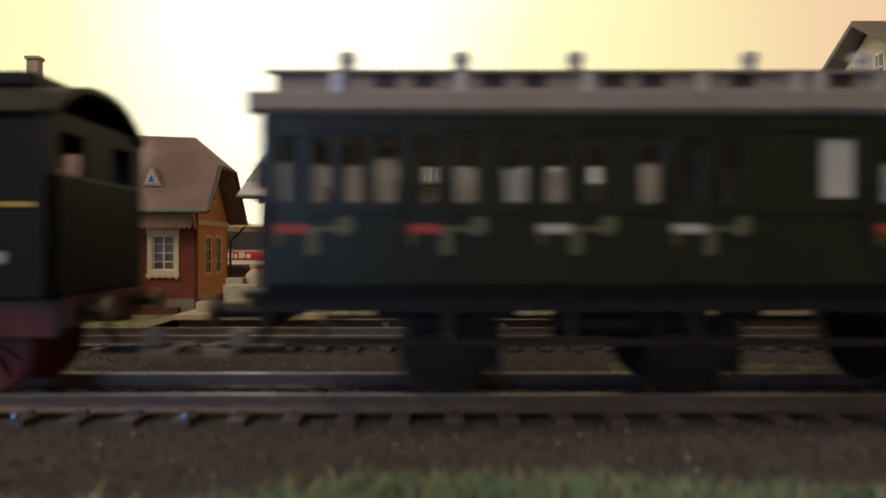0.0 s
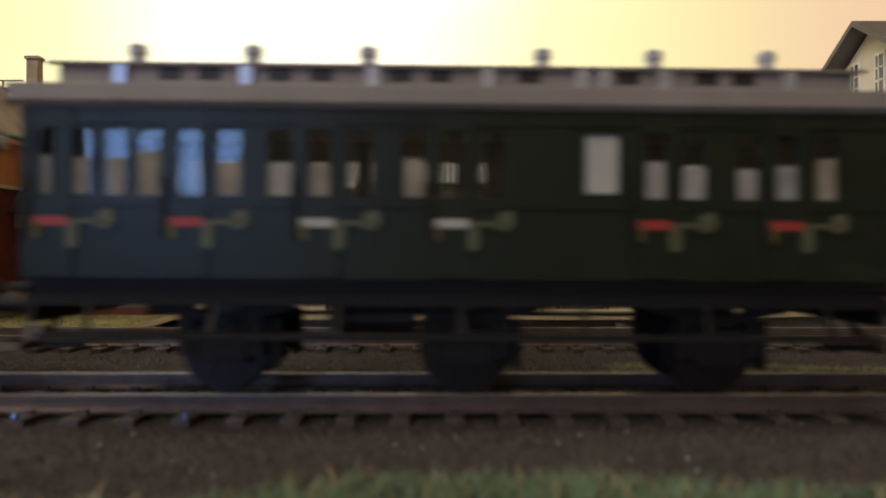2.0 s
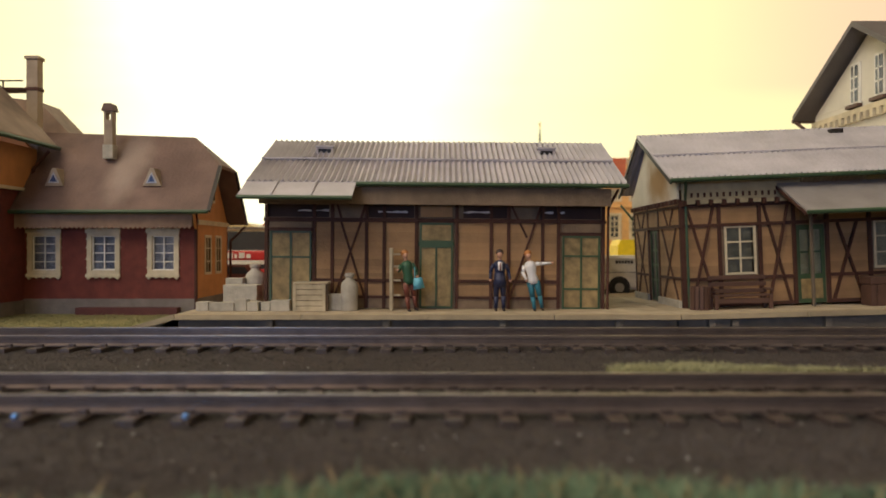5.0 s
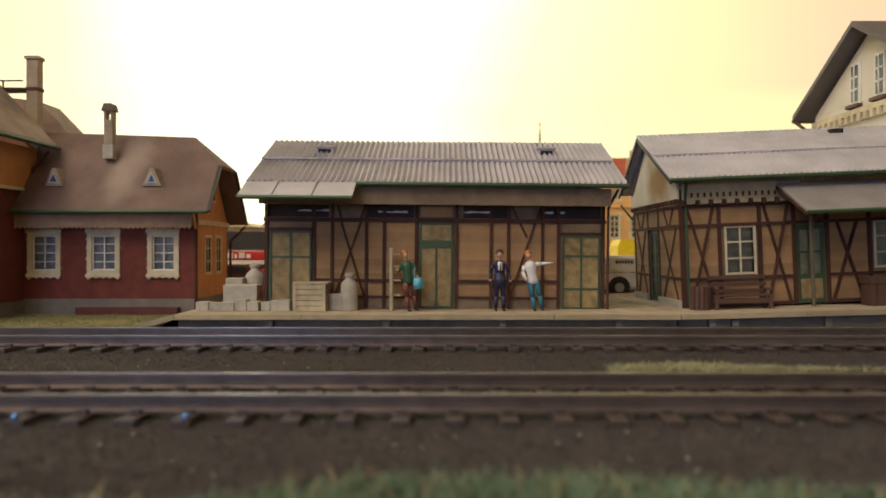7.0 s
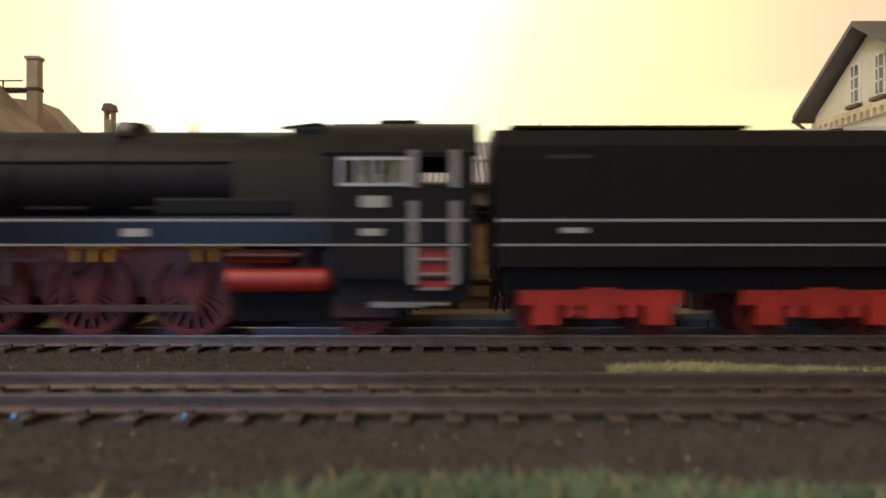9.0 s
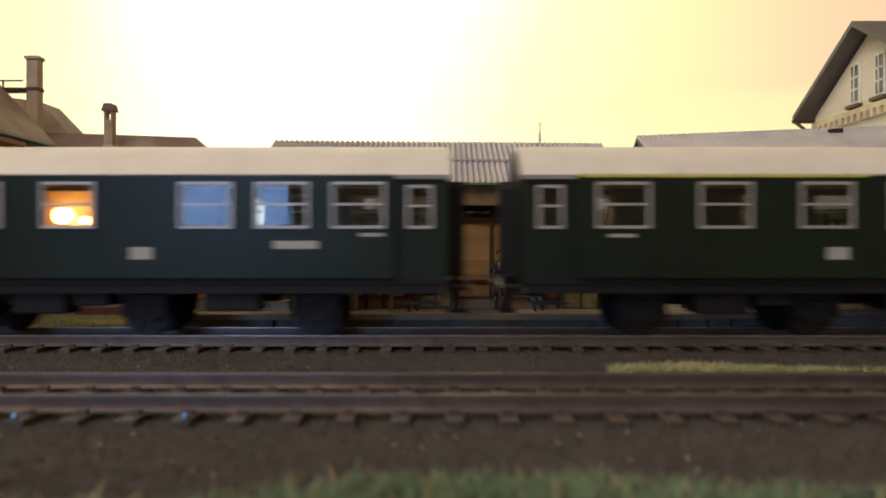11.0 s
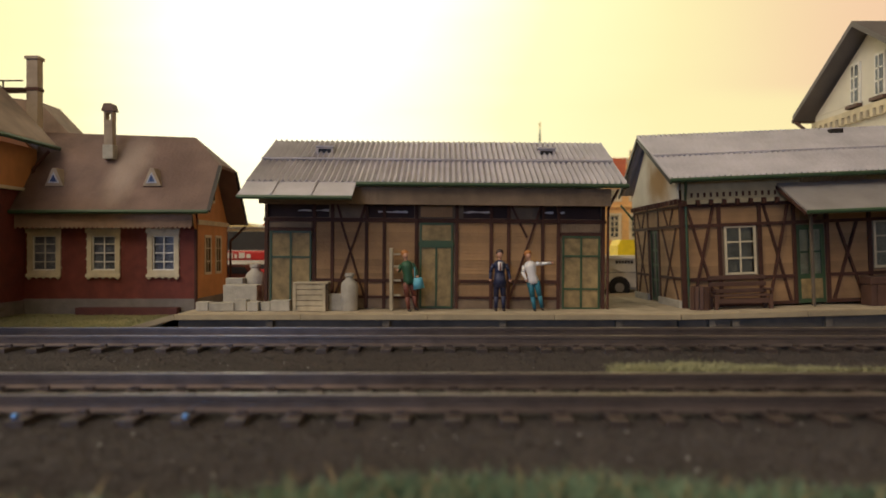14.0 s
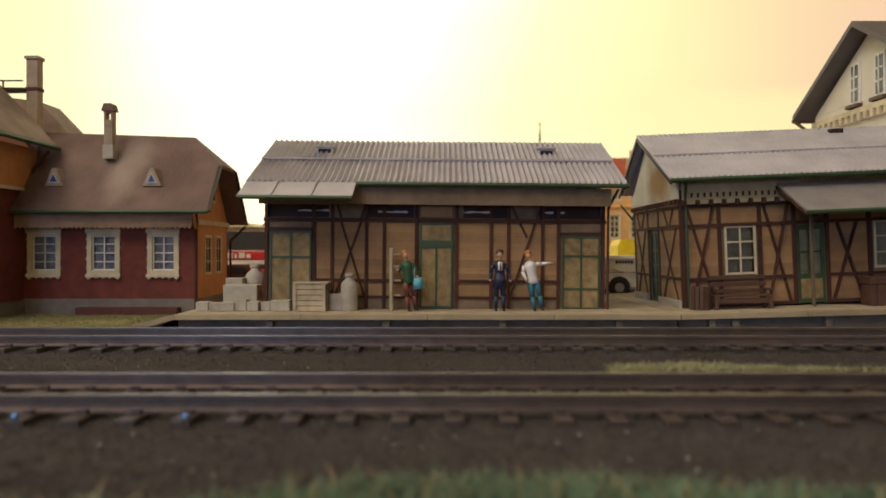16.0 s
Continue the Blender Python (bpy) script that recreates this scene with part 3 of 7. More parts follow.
    rx0, rx1 = -58.5, 54.0
    slope = (ridge[1] - eave[1]) / (ridge[0] - eave[0])
    mid = (12.0, eave[1] + slope * 18.0)
    r = part("roof", corrugated(rx0, rx1, eave, (mid[0] + 0.6, mid[1] + 0.3), 1.75, 1.1), "roof_grey", s, "grey corrugated roof sheets")
    part("upper_sheet", corrugated(rx0, rx1, (mid[0] - 0.8, mid[1] + 0.1), (ridge[0], ridge[1] + 0.4), 1.75, 1.1), "roof_grey", r)
    part("rear_sheet", corrugated(rx0, rx1, (64.0, 37.5), (ridge[0], ridge[1] + 0.3), 1.75, 1.1), "roof_grey", r)
    part("lap_strip", beam((rx0, mid[0] - 1.0, mid[1] + 0.75), (rx1, mid[0] - 1.0, mid[1] + 0.75), 0.8, 0.5), "roof_grey", r, "lap joint across the sheets")
    bm = bmesh.new()
    for k in range(65):
        c = rx0 + (rx1 - rx0) * (k + 0.5) / 65
        tube((c - 0.75, ridge[0], ridge[1] + 0.3), (c + 0.6, ridge[0], ridge[1] + 0.3), 0.72, 0.6, 8, bm)
    tagged(part("ridge_cap", bm, "roof_grey", r), kind="stuff")
    for c in (-39.3, 33.6):
        y = 19.0
        z = eave[1] + slope * (y - eave[0]) + 0.5
        h = part("roof_hatch", wall_bm(c - 2.7, c + 2.7, z - 1.2, z + 1.3, y - 2.6, y - 1.8, [(c - 2.1, c + 2.1, z - 0.6, z + 0.8)]), "roof_grey", r, "small raised roof hatch")
        part("hatch_lid", prism([(y - 3.0, z + 1.3), (y - 3.0, z + 1.8), (y + 1.6, z + 2.2), (y + 1.6, z + 1.6)], c - 3.0, c + 3.0), "roof_grey", h)
        part("hatch_opening", box(c - 2.1, c + 2.1, y - 1.79, y - 1.7, z - 0.6, z + 0.8), "dark", h)
    ex0, ex1 = -58.5, -26.0
    sl = (eave[1] - low[1]) / (eave[0] - low[0])
    part("canopy_roof", prism([(low[0], low[1]), (low[0], low[1] + 0.6), (eave[0] + 0.8, eave[1] + 0.7), (eave[0] + 0.8, eave[1] - 0.1)], ex0, ex1), "roof_grey", s, "plain grey canopy sheet")
    for c in (-49.0, -37.6):
        part("seam", prism([(low[0] - 0.05, low[1] + 0.6), (low[0] - 0.05, low[1] + 0.95), (eave[0], eave[1] + 1.0), (eave[0], eave[1] + 0.6)], c - 0.2, c + 0.2), "roof_grey", s)
    part("gutter", tube((ex0, low[0] - 0.6, low[1] - 0.1), (ex1, low[0] - 0.6, low[1] - 0.1), 0.6, seg=8), "green", s)
    part("gutter", tube((ex1, eave[0] - 0.6, eave[1] - 0.2), (rx1 + 0.5, eave[0] - 0.6, eave[1] - 0.2), 0.65, seg=8), "green", s)
    part("downpipe", tube((51.8, -5, 36.4), (49.9, -0.6, 31.0), 0.4, seg=8), "timber", s)
    part("downpipe", tube((49.9, -0.6, 31.0), (49.9, -0.6, 0.1), 0.4, seg=8), "timber", s)
    for c in (rx0 + 0.2, rx1 - 0.6):
        part("bargeboard", prism([(eave[0], eave[1] - 1.2), (eave[0], eave[1] - 0.1), (ridge[0], ridge[1] - 0.1), (64.0, 37.4), (64, 36.2), (ridge[0], ridge[1] - 1.5)], c, c + 0.4), "board", s)
    for c in (x0, x1 - 1):
        part("gable", prism([(0.8, top), (dep, top), (ridge[0], ridge[1] - 1.8)], c, c + 1), "board" if c > 0 else "red_wall", s)


def frieze(owner, x0, x1, z, y, tooth, material, drop=1.1):
    """A scalloped fringe below an eave."""
    bm = bmesh.new()
    n = int((x1 - x0) / tooth)
    t = (x1 - x0) / n
    for i in range(n):
        a = x0 + i * t
        prism([(a, z), (a, z - drop * 0.4), (a + t * 0.5, z - drop), (a + t, z - drop * 0.4), (a + t, z)], y - 0.3, y, "y", bm)
    part("frieze", bm, material, owner, "scalloped fringe under the eave")


def build_annex():
    s = thing("station_annex", "half-timbered station annex with grey roof and platform canopy", "building", 73.6, 209, 2.5, 0, -2.3, 0)
    w, dep, top = 130.0, 50.0, 36.0
    win = ((13.0, 22.6, 9.6, 24.6), (58.5, 68, 10.0, 24.6))
    door = (35.0, 43.5, 0.2, 24.0)
    part("wall", wall_bm(0, w, 0, top, 0.6, 1.6, [*win, (door[0], door[1], 0, door[3])]), "board", s)
    side = part("wall", wall_bm(0.6, dep, 0, top, 0, 1.0, [(22.2, 32.6, 0.2, 24.4)]), "board", s, at=place(1.0, 0, 0, 0, 0, 90))
    part("wall", box(w - 1, w, 1.7, dep, 0, top), "board", s)
    part("wall", box(0, w, dep + 0.1, dep + 1, 0, top), "board", s)
    part("inner_floor", box(1.2, w - 1.2, 1.7, dep, 0.05, 0.4), "dark", s)
    posts = [0.5, 11.5, 23.8, 34.2, 44.3, 57.2, 69.2, 84, 98, 112, 126]
    for a, b in zip(posts, posts[1:]):
        bm = bmesh.new()
        if a == 34.2:
            continue
        lo, hi = (24.8, 30.5) if a in (11.5, 57.2) else (1.0, 30.5)
        siding(bm, a, b, lo, hi, 0.6, 1.05, 0.14)
        if lo > 2:
            siding(bm, a, b, 1.0, 9.4, 0.6, 1.05, 0.14)
        tagged(part("boarding", bm, "plank", s, "ochre lapped boarding"), kind="stuff")
    bm = bmesh.new()
    siding(bm, 31, 36.2, 25.5, 34.0, 0.6)
    tagged(part("boarding", bm, "plank", s), kind="stuff")
    for p in posts:
        part("post", box(p - 0.55, p + 0.55, -0.15, 0.6, 0, 34.0, 0.08), "timber", s)
    for z in (0.6, 8.6, 24.9, 30.9):
        part("beam", box(0, w, -0.2, 0.45, z - 0.5, z + 0.5), "timber", s) if z > 20 else [part("beam", box(a + 0.6, b - 0.6, -0.2, 0.45, z - 0.5, z + 0.5), "timber", s) for a, b in zip(posts, posts[1:]) if a != 34.2]
    for a, b in ((0.5, 11.5), (23.8, 34.2)):
        part("brace", beam((a + 1.3, 0.1, 30.4), (b - 1.6, 0.1, 1.0), 1.1, 0.6), "timber", s)
        part("brace", beam((b - 1.8, 0.05, 30.4), (a + 2.2, 0.05, 1.0), 1.1, 0.6), "timber", s)
    for a, b in ((44.3, 57.2), (69.2, 84), (84, 98), (98, 112)):
        part("brace", beam((a + 3.0, 0.1, 24.4), (b - 2.4, 0.1, 1.0), 1.1, 0.6), "timber", s)
        part("brace", beam((b - 4.0, 0.05, 24.4), (a + 1.4, 0.05, 1.0), 1.1, 0.6), "timber", s)
    for x in win:
        window_parts(s, *x, 0.4, 2, 3, 0.5, "cream", "glass", 0.7)
        part("curtain", box(x[0] + 0.8, x[1] - 0.8, 1.7, 1.9, x[2], x[3]), "beige_curtain", s, "drawn beige curtain")
    d = part("door", wall_bm(*door, 0.5, 1.1, [(36, 38.9, 9, 22.5), (39.6, 42.5, 9, 22.5)]), "green", s, "green glazed door with mustard lower panels")
    for a in (36.0, 39.6):
        part("pane", box(a, a + 2.9, 0.7, 0.85, 9, 22.5), "glass", d)
        part("curtain", box(a, a + 2.9, 1.15, 1.3, 9, 22.5), "door_net", d)
        part("panel", box(a, a + 2.9, 0.3, 0.48, 1.5, 7.5), "door_yellow", d)
        part("glazing_bar", box(a, a + 2.9, 0.6, 0.95, 15.4, 16.0), "green", d)
    # white boards with small uprights below the eave
    part("eave_board", box(0.2, 36, -0.9, -0.2, 32.9, 38.2), "pale_teeth", s, "tan boarded frieze under the gutter")
    for i in range(18):
        part("notch", box(0.8 + i * 1.95, 1.5 + i * 1.95, -1.0, -0.88, 33.5, 34.9), "timber", s)
    for i in range(9):
        part("bracket", box(1.5 + i * 4.0, 4.1 + i * 4.0, -1.2, -0.2, 31.5, 32.85, 0.1), "pale_teeth", s)
        part("beam_end", box(0.2 + i * 4.0, 1.2 + i * 4.0, -2.2, -0.2, 31.0, 32.6, 0.1), "timber", s)
    # end wall towards the shed
    for y in (0.6, 21.6, 33.2, 49.6):
        part("post", box(-0.45, -0.02, y - 0.55, y + 0.55, 0, 33.0), "timber", s)
    part("beam", box(-0.5, -0.02, 1.2, 49, 24.6, 25.6), "timber", s)
    part("beam", box(-0.5, -0.02, 1.2, 49, 30.8, 31.6), "timber", s)
    for y0, y1 in ((1.2, 21.0), (33.8, 49)):
        part("beam", box(-0.5, -0.02, y0, y1, 8.5, 9.4), "timber", s)
        w = (y1 - y0) * 0.16
        part("brace", beam((-0.25, y0 + w, 24.4), (-0.25, y1 - w, 2.4), 0.4, 1.0), "timber", s)
        part("brace", beam((-0.22, y1 - w, 24.4), (-0.22, y0 + w, 2.4), 0.4, 1.0), "timber", s)
        m = (y0 + y1) / 2
        part("brace", beam((-0.25, m - 4.5, 30.6), (-0.25, m - 1.0, 25.6), 0.4, 0.9), "timber", s)
        part("brace", beam((-0.22, m + 4.5, 30.6), (-0.22, m + 1.0, 25.6), 0.4, 0.9), "timber", s)
        part("plinth", box(-1.3, -0.5, y0 - 0.6, y1 + 0.6, 0, 2.3, 0.1), "stone", s, "pale stone plinth course")
    bm = bmesh.new()
    for a, b, lo in ((1.1, 21.1, 1.0), (21.1, 33.7, 25.2), (33.7, 49.1, 1.0)):
        siding(bm, a, b, lo, 32.0, 0)
    bmesh.ops.transform(bm, matrix=Matrix.Rotation(radians(-90), 4, "Z"), verts=bm.verts)
    bmesh.ops.scale(bm, vec=(-1, -1, 1), verts=bm.verts)
    bmesh.ops.scale(bm, vec=(-1, 1, 1), verts=bm.verts)
    tagged(part("boarding", bm, "plank", s), kind="stuff")
    sd = part("side_door", box(0.55, 0.9, 22.2, 32.6, 0.2, 24.4), "dark", s, "dark green glazed side door")
    for y in (22.6, 27.4, 32.2):
        part("stile", box(0.25, 0.54, y - 0.45, y + 0.45, 0.3, 24.3), "green", sd)
    for z in (0.8, 7.4, 12.6, 17.6, 23.8):
        part("rail", box(0.3, 0.53, 23.1, 31.7, z - 0.35, z + 0.35), "green", sd)
    ridge, eave = (28.0, 56.7), (-5.0, 38.8)
    part("gable", prism([(0.0, 33.4), (50, 33.4), (50, 36), (ridge[0], ridge[1] - 1.5), (0, 38)], -0.9, -0.4), "gable_plaster", s, "off-white plastered gable with yellowed stain")
    for i in range(13):
        part("bracket", box(-1.8, -0.9, i * 3.9 + 0.6, i * 3.9 + 1.9, 31.8, 33.3), "timber", s)
    rx0, rx1 = -4.5, 140
    r = part("roof", corrugated(rx0, rx1, eave, (12.5, eave[1] + 9.5), 1.75, 1.0), "roof_grey", s, "grey corrugated roof sheets")
    part("upper_sheet", corrugated(rx0, rx1, (11.0, eave[1] + 8.9), ridge, 1.75, 1.0), "roof_grey", r)
    part("rear_sheet", corrugated(rx0, rx1, (55.0, 38.8), ridge, 1.75, 0.4), "roof_grey", r)
    part("lap_strip", beam((rx0, 10.7, eave[1] + 9.35), (rx1, 10.7, eave[1] + 9.35), 0.8, 0.5), "roof_grey", r, "lap joint across the sheets")
    bm = bmesh.new()
    for k in range(82):
        c = rx0 + (rx1 - rx0) * (k + 0.5) / 82
        tube((c - 0.75, ridge[0], ridge[1] + 0.2), (c + 0.6, ridge[0], ridge[1] + 0.2), 0.65, 0.55, 8, bm)
    tagged(part("ridge_cap", bm, "roof_grey", r), kind="stuff")
    part("roof_hatch", box(60, 64, 23, 25.5, 55.0, 56.4), "dark", r)
    part("bargeboard", prism([(eave[0], eave[1] - 1.3), (eave[0], eave[1]), (ridge[0], ridge[1]), (55, 38.8), (55, 37.5), (ridge[0], ridge[1] - 1.4)], rx0 - 0.1, rx0 + 0.4), "dark", s, "dark bargeboard")
    part("gutter", tube((rx0, eave[0] - 0.5, eave[1] - 0.2), (rx1, eave[0] - 0.5, eave[1] - 0.2), 0.65, seg=8), "green", s)
    part("downpipe", tube((0.2, -4.6, 38.0), (1.2, -0.9, 33.0), 0.4, seg=8), "green", s)
    part("downpipe", tube((1.2, -0.9, 33.0), (1.2, -0.9, 0.1), 0.4, seg=8), "green", s)
    part("downpipe", tube((-3.5, 56, 35.0), (-0.6, 50.6, 29.0), 0.4, seg=8), "green", s)
    # canopy over the platform
    c = part("canopy", prism([(-1.0, 36.2), (-17.5, 27.2), (-17.5, 27.8), (-1.0, 36.9)], 29.0, 135), "canopy_grey", s, "canopy sheet in a darker grey than the roof")
    part("gutter", tube((29, -18, 27.2), (135, -18, 27.2), 0.6, seg=8), "green", c)
    part("end_board", prism([(-1.0, 35.2), (-17.5, 26.4), (-17.5, 27.1), (-1.0, 36.1)], 28.6, 29.0), "timber", c)
    for x in (34.0, 70.0, 106.0):
        part("post", box(x - 0.42, x + 0.42, -10.42, -9.58, 0.1, 31.2, 0.15), "post_grey", s, "slim weathered canopy post")
        part("strut", beam((x, -10, 24.0), (x + 4.0, -10, 31.0), 0.7), "timber", s)


def build_red_house():
    s = thing("red_house", "dark red station house with brown half-hipped roof", "house", -86.3, 240, -2.3)
    w, dep, top = 66.0, 34.0, 33.5
    wins = [(-58.7, -47.2), (-37.9, -26.5), (-16.8, -5.9)]
    holes = [(a + 1.3, b - 1.3, 15.2, 27.8) for a, b in wins]
    part("wall", wall_bm(-w, 0, 5.5, 31.0, 0, 1.2, holes), "red_wall", s)
    part("plinth", box(-w, 0.3, -0.4, 1.2, 0, 5.5), "grey_plinth", s, "grey stone plinth")
    part("upper_wall", box(-w, 0, 0, 1.2, 31.0, 37.5), "board", s)
    side = part("end_wall", wall_bm(1.3, dep, 5.5, 34, 0, 1.2, [(9.5, 14.5, 14.5, 27), (21, 26, 14.5, 27)]), "orange_wall", s, "orange rendered end wall", at=place(0, 0, 0, 0, 0, 90))
    for a in (9.5, 21.0):
        window_parts(side, a - 1, a + 6, 13.5, 28, 0, 2, 3, 0.4, "cream", "glass_dark", 1.0)
    part("end_cornice", box(0.02, 0.9, 0, dep, 31.5, 33.2), "cream", s)
    part("end_plinth", box(-1.2, 0.4, 1.3, dep, 0, 5.5), "grey_plinth", s)
    part("corner_strip", box(-0.5, 0.5, -0.3, 0.2, 5.5, 37), "red_wall", s)
    part("rear_wall", box(-w, 0, dep, dep + 1, 0, 37), "red_wall", s)
    part("inner_floor", box(-w, -1.3, 1.3, dep, 0.2, 0.6), "dark", s)
    for a, b in wins:
        f = part("window_surround", wall_bm(a, b, 13.2, 29.6, -0.7, -0.02, [(a + 1.6, b - 1.6, 15.4, 27.4)]), "cream", s, "cream window surround")
        part("cornice", box(a - 0.5, b + 0.5, -1.1, -0.7, 28.4, 29.9, 0.2), "cream", f)
        part("window_sill", box(a - 0.4, b + 0.4, -1.2, -0.7, 13.0, 14.2, 0.2), "cream", f)
        part("crest", lathe([(0.3, -0.5), (1.5, -0.3), (1.7, 0.2), (1.0, 0.5)], 14, Matrix.Translation(((a + b) / 2, -0.75, 29.9)) @ Matrix.Rotation(radians(90), 4, "X")), "cream", f)
        for k in range(5):
            e = a + 0.9 + k * (b - a - 1.8) / 4
            part("scallop", tube((e, -1.1, 13.1), (e, -0.3, 13.1), 0.5, 0.5, 10), "cream", f)
            part("scallop", tube((e, -1.0, 29.8), (e, -0.3, 29.8), 0.5, 0.5, 10), "cream", f)
        for e in (a - 0.1, b + 0.1):
            for z in (16.4, 19.4, 23.4, 26.4):
                part("scallop", tube((e, -0.65, z), (e, -0.1, z), 0.3, 0.3, 8), "cream", f)
        for e in (a + 0.6, b - 0.6):
            part("knob", lathe([(0.2, 12.2), (0.6, 12.6), (0.6, 13.0)], 8, Matrix.Translation((e, -0.7, 0))), "cream", f)
        window_parts(s, a + 1.4, b - 1.4, 15.3, 27.7, 0.3, 2, 4, 0.35, "white_paint", "glass", 0.6)
        part("curtain", box(a + 1.6, b - 1.6, 1.3, 1.5, 15, 28), "curtain", s, "pale blue net curtain")
    frieze(s, -w - 1, 0.4, 31.2, -5.3, 1.6, "tan", 1.5)
    part("fascia", box(-w - 1, 0.5, -5.6, -5.2, 31.2, 35.6), "tan", s, "tan boarded fascia")
    # roof with clipped gable
    ez, rz, ry = 36.0, 64.2, 14.5
    xe, xr, xh = 7.0, -5.4, 6.6
    hz = 53.0
    f = (ez - hz) / (ez - rz)
    yh0, yh1 = -8.0 + f * (ry + 8.0), 37.0 - f * (37.0 - ry)
    bm = bmesh.new()

    def face(*c):
        bm.faces.new([bm.verts.new(p) for p in c])
    face((-w - 3, -8, ez), (xe, -8, ez), (xh, yh0, hz), (xr, ry, rz), (-w - 3, ry, rz + 2.2))
    face((xe, 37, ez - 3), (-w - 3, 37, ez - 3), (-w - 3, ry, rz + 2.2), (xr, ry, rz), (xh, yh1, hz))
    face((xh, yh0, hz), (xh, yh1, hz), (xr, ry, rz))
    bmesh.ops.remove_doubles(bm, verts=bm.verts, dist=0.01)
    bmesh.ops.recalc_face_normals(bm, faces=bm.faces)
    g = bmesh.ops.solidify(bm, geom=list(bm.faces), thickness=1.0)
    r = part("roof", bm, "old_tiles", s, "brown tiled half-hipped roof with a pale smear")
    bm = bmesh.new()
    add_beam(bm, (xe, -8, ez - 0.4), (xh, yh0, hz - 0.5), 1.2, 0.8)
    add_beam(bm, (xe, 37, ez - 3.4), (xh, yh1, hz - 0.5), 1.2, 0.8)
    part("bargeboard", bm, "dark", r)
    part("gable", prism([(1, 34), (dep, 34), (yh1 - 2.5, hz - 1.5), (yh0 + 2.5, hz - 1.5)], -1.0, 0.0), "orange_wall", s, "orange boarded gable with green shutters")
    for y in (12.0, 17.5):
        part("gable_window", box(0.0, 0.3, y - 1.6, y + 1.6, 40, 47), "cream", s)
        part("shutter", box(0.0, 0.5, y - 3.0, y - 1.7, 39.6, 47.4), "green", s)
        part("pane", box(0.31, 0.45, y - 1.0, y + 1.0, 41, 46), "glass_solid", s)
    part("gutter", tube((-w - 3, -8.5, ez - 0.5), (xe, -8.5, ez - 0.5), 0.7, seg=8), "green", s)
    part("downpipe", tube((2.0, -7.8, ez - 1.0), (0.2, -0.9, ez - 6), 0.5, seg=8), "orange_wall", s)
    part("downpipe", tube((0.2, -0.9, ez - 6), (0.2, -0.9, 0.1), 0.5, seg=8), "timber", s)
    part("downpipe", tube((6.5, 37.5, ez - 4), (1.0, 35.4, ez - 10), 0.5, seg=8), "timber", s)
    part("downpipe", tube((1.0, 35.4, ez - 10), (1.0, 35.4, 0.1), 0.5, seg=8), "timber", s)
    ch = part("chimney", box(-34.3, -31.2, 4, 6.9, 56, 68.6, 0.15), "chimney", s, "narrow rendered chimney with hood")
    part("chimney_hood", wall_bm(-34.3, -31.2, 68.6, 72.0, 4.0, 6.9, [(-33.6, -31.9, 68.9, 71.4)]), "chimney", ch)
    part("cap", prism([(-35.0, 72.0), (-30.5, 72.0), (-31.4, 74.6), (-34.1, 74.6)], 3.4, 7.5, "y"), "brown_roof", ch)
    part("base_block", box(-34.6, -30.9, 3.6, 7.2, 55, 60.0, 0.15), "stone", ch)
    for c in (-48.5, -14.6):
        y, z = -1.0, ez + (rz - ez) * 7.0 / 22.5
        d = part("dormer", prism([(c - 3.2, z), (c + 3.2, z), (c + 0.6, z + 6.2), (c - 0.6, z + 6.2)], y - 1.2, y + 6, "y"), "chimney", s, "small triangular dormer")
        part("dormer_window", prism([(c - 1.9, z + 1.0), (c + 1.9, z + 1.0), (c, z + 4.8)], y - 1.5, y - 1.25, "y"), "silver", d)
        part("pane", prism([(c - 1.2, z + 1.4), (c + 1.2, z + 1.4), (c, z + 3.9)], y - 1.65, y - 1.55, "y"), "glass_blue", d)
    part("step", box(-40, -5, -4.5, -1.0, 0, 2.7, 0.2), "step_red", s, "dark red-brown wooden loading step")


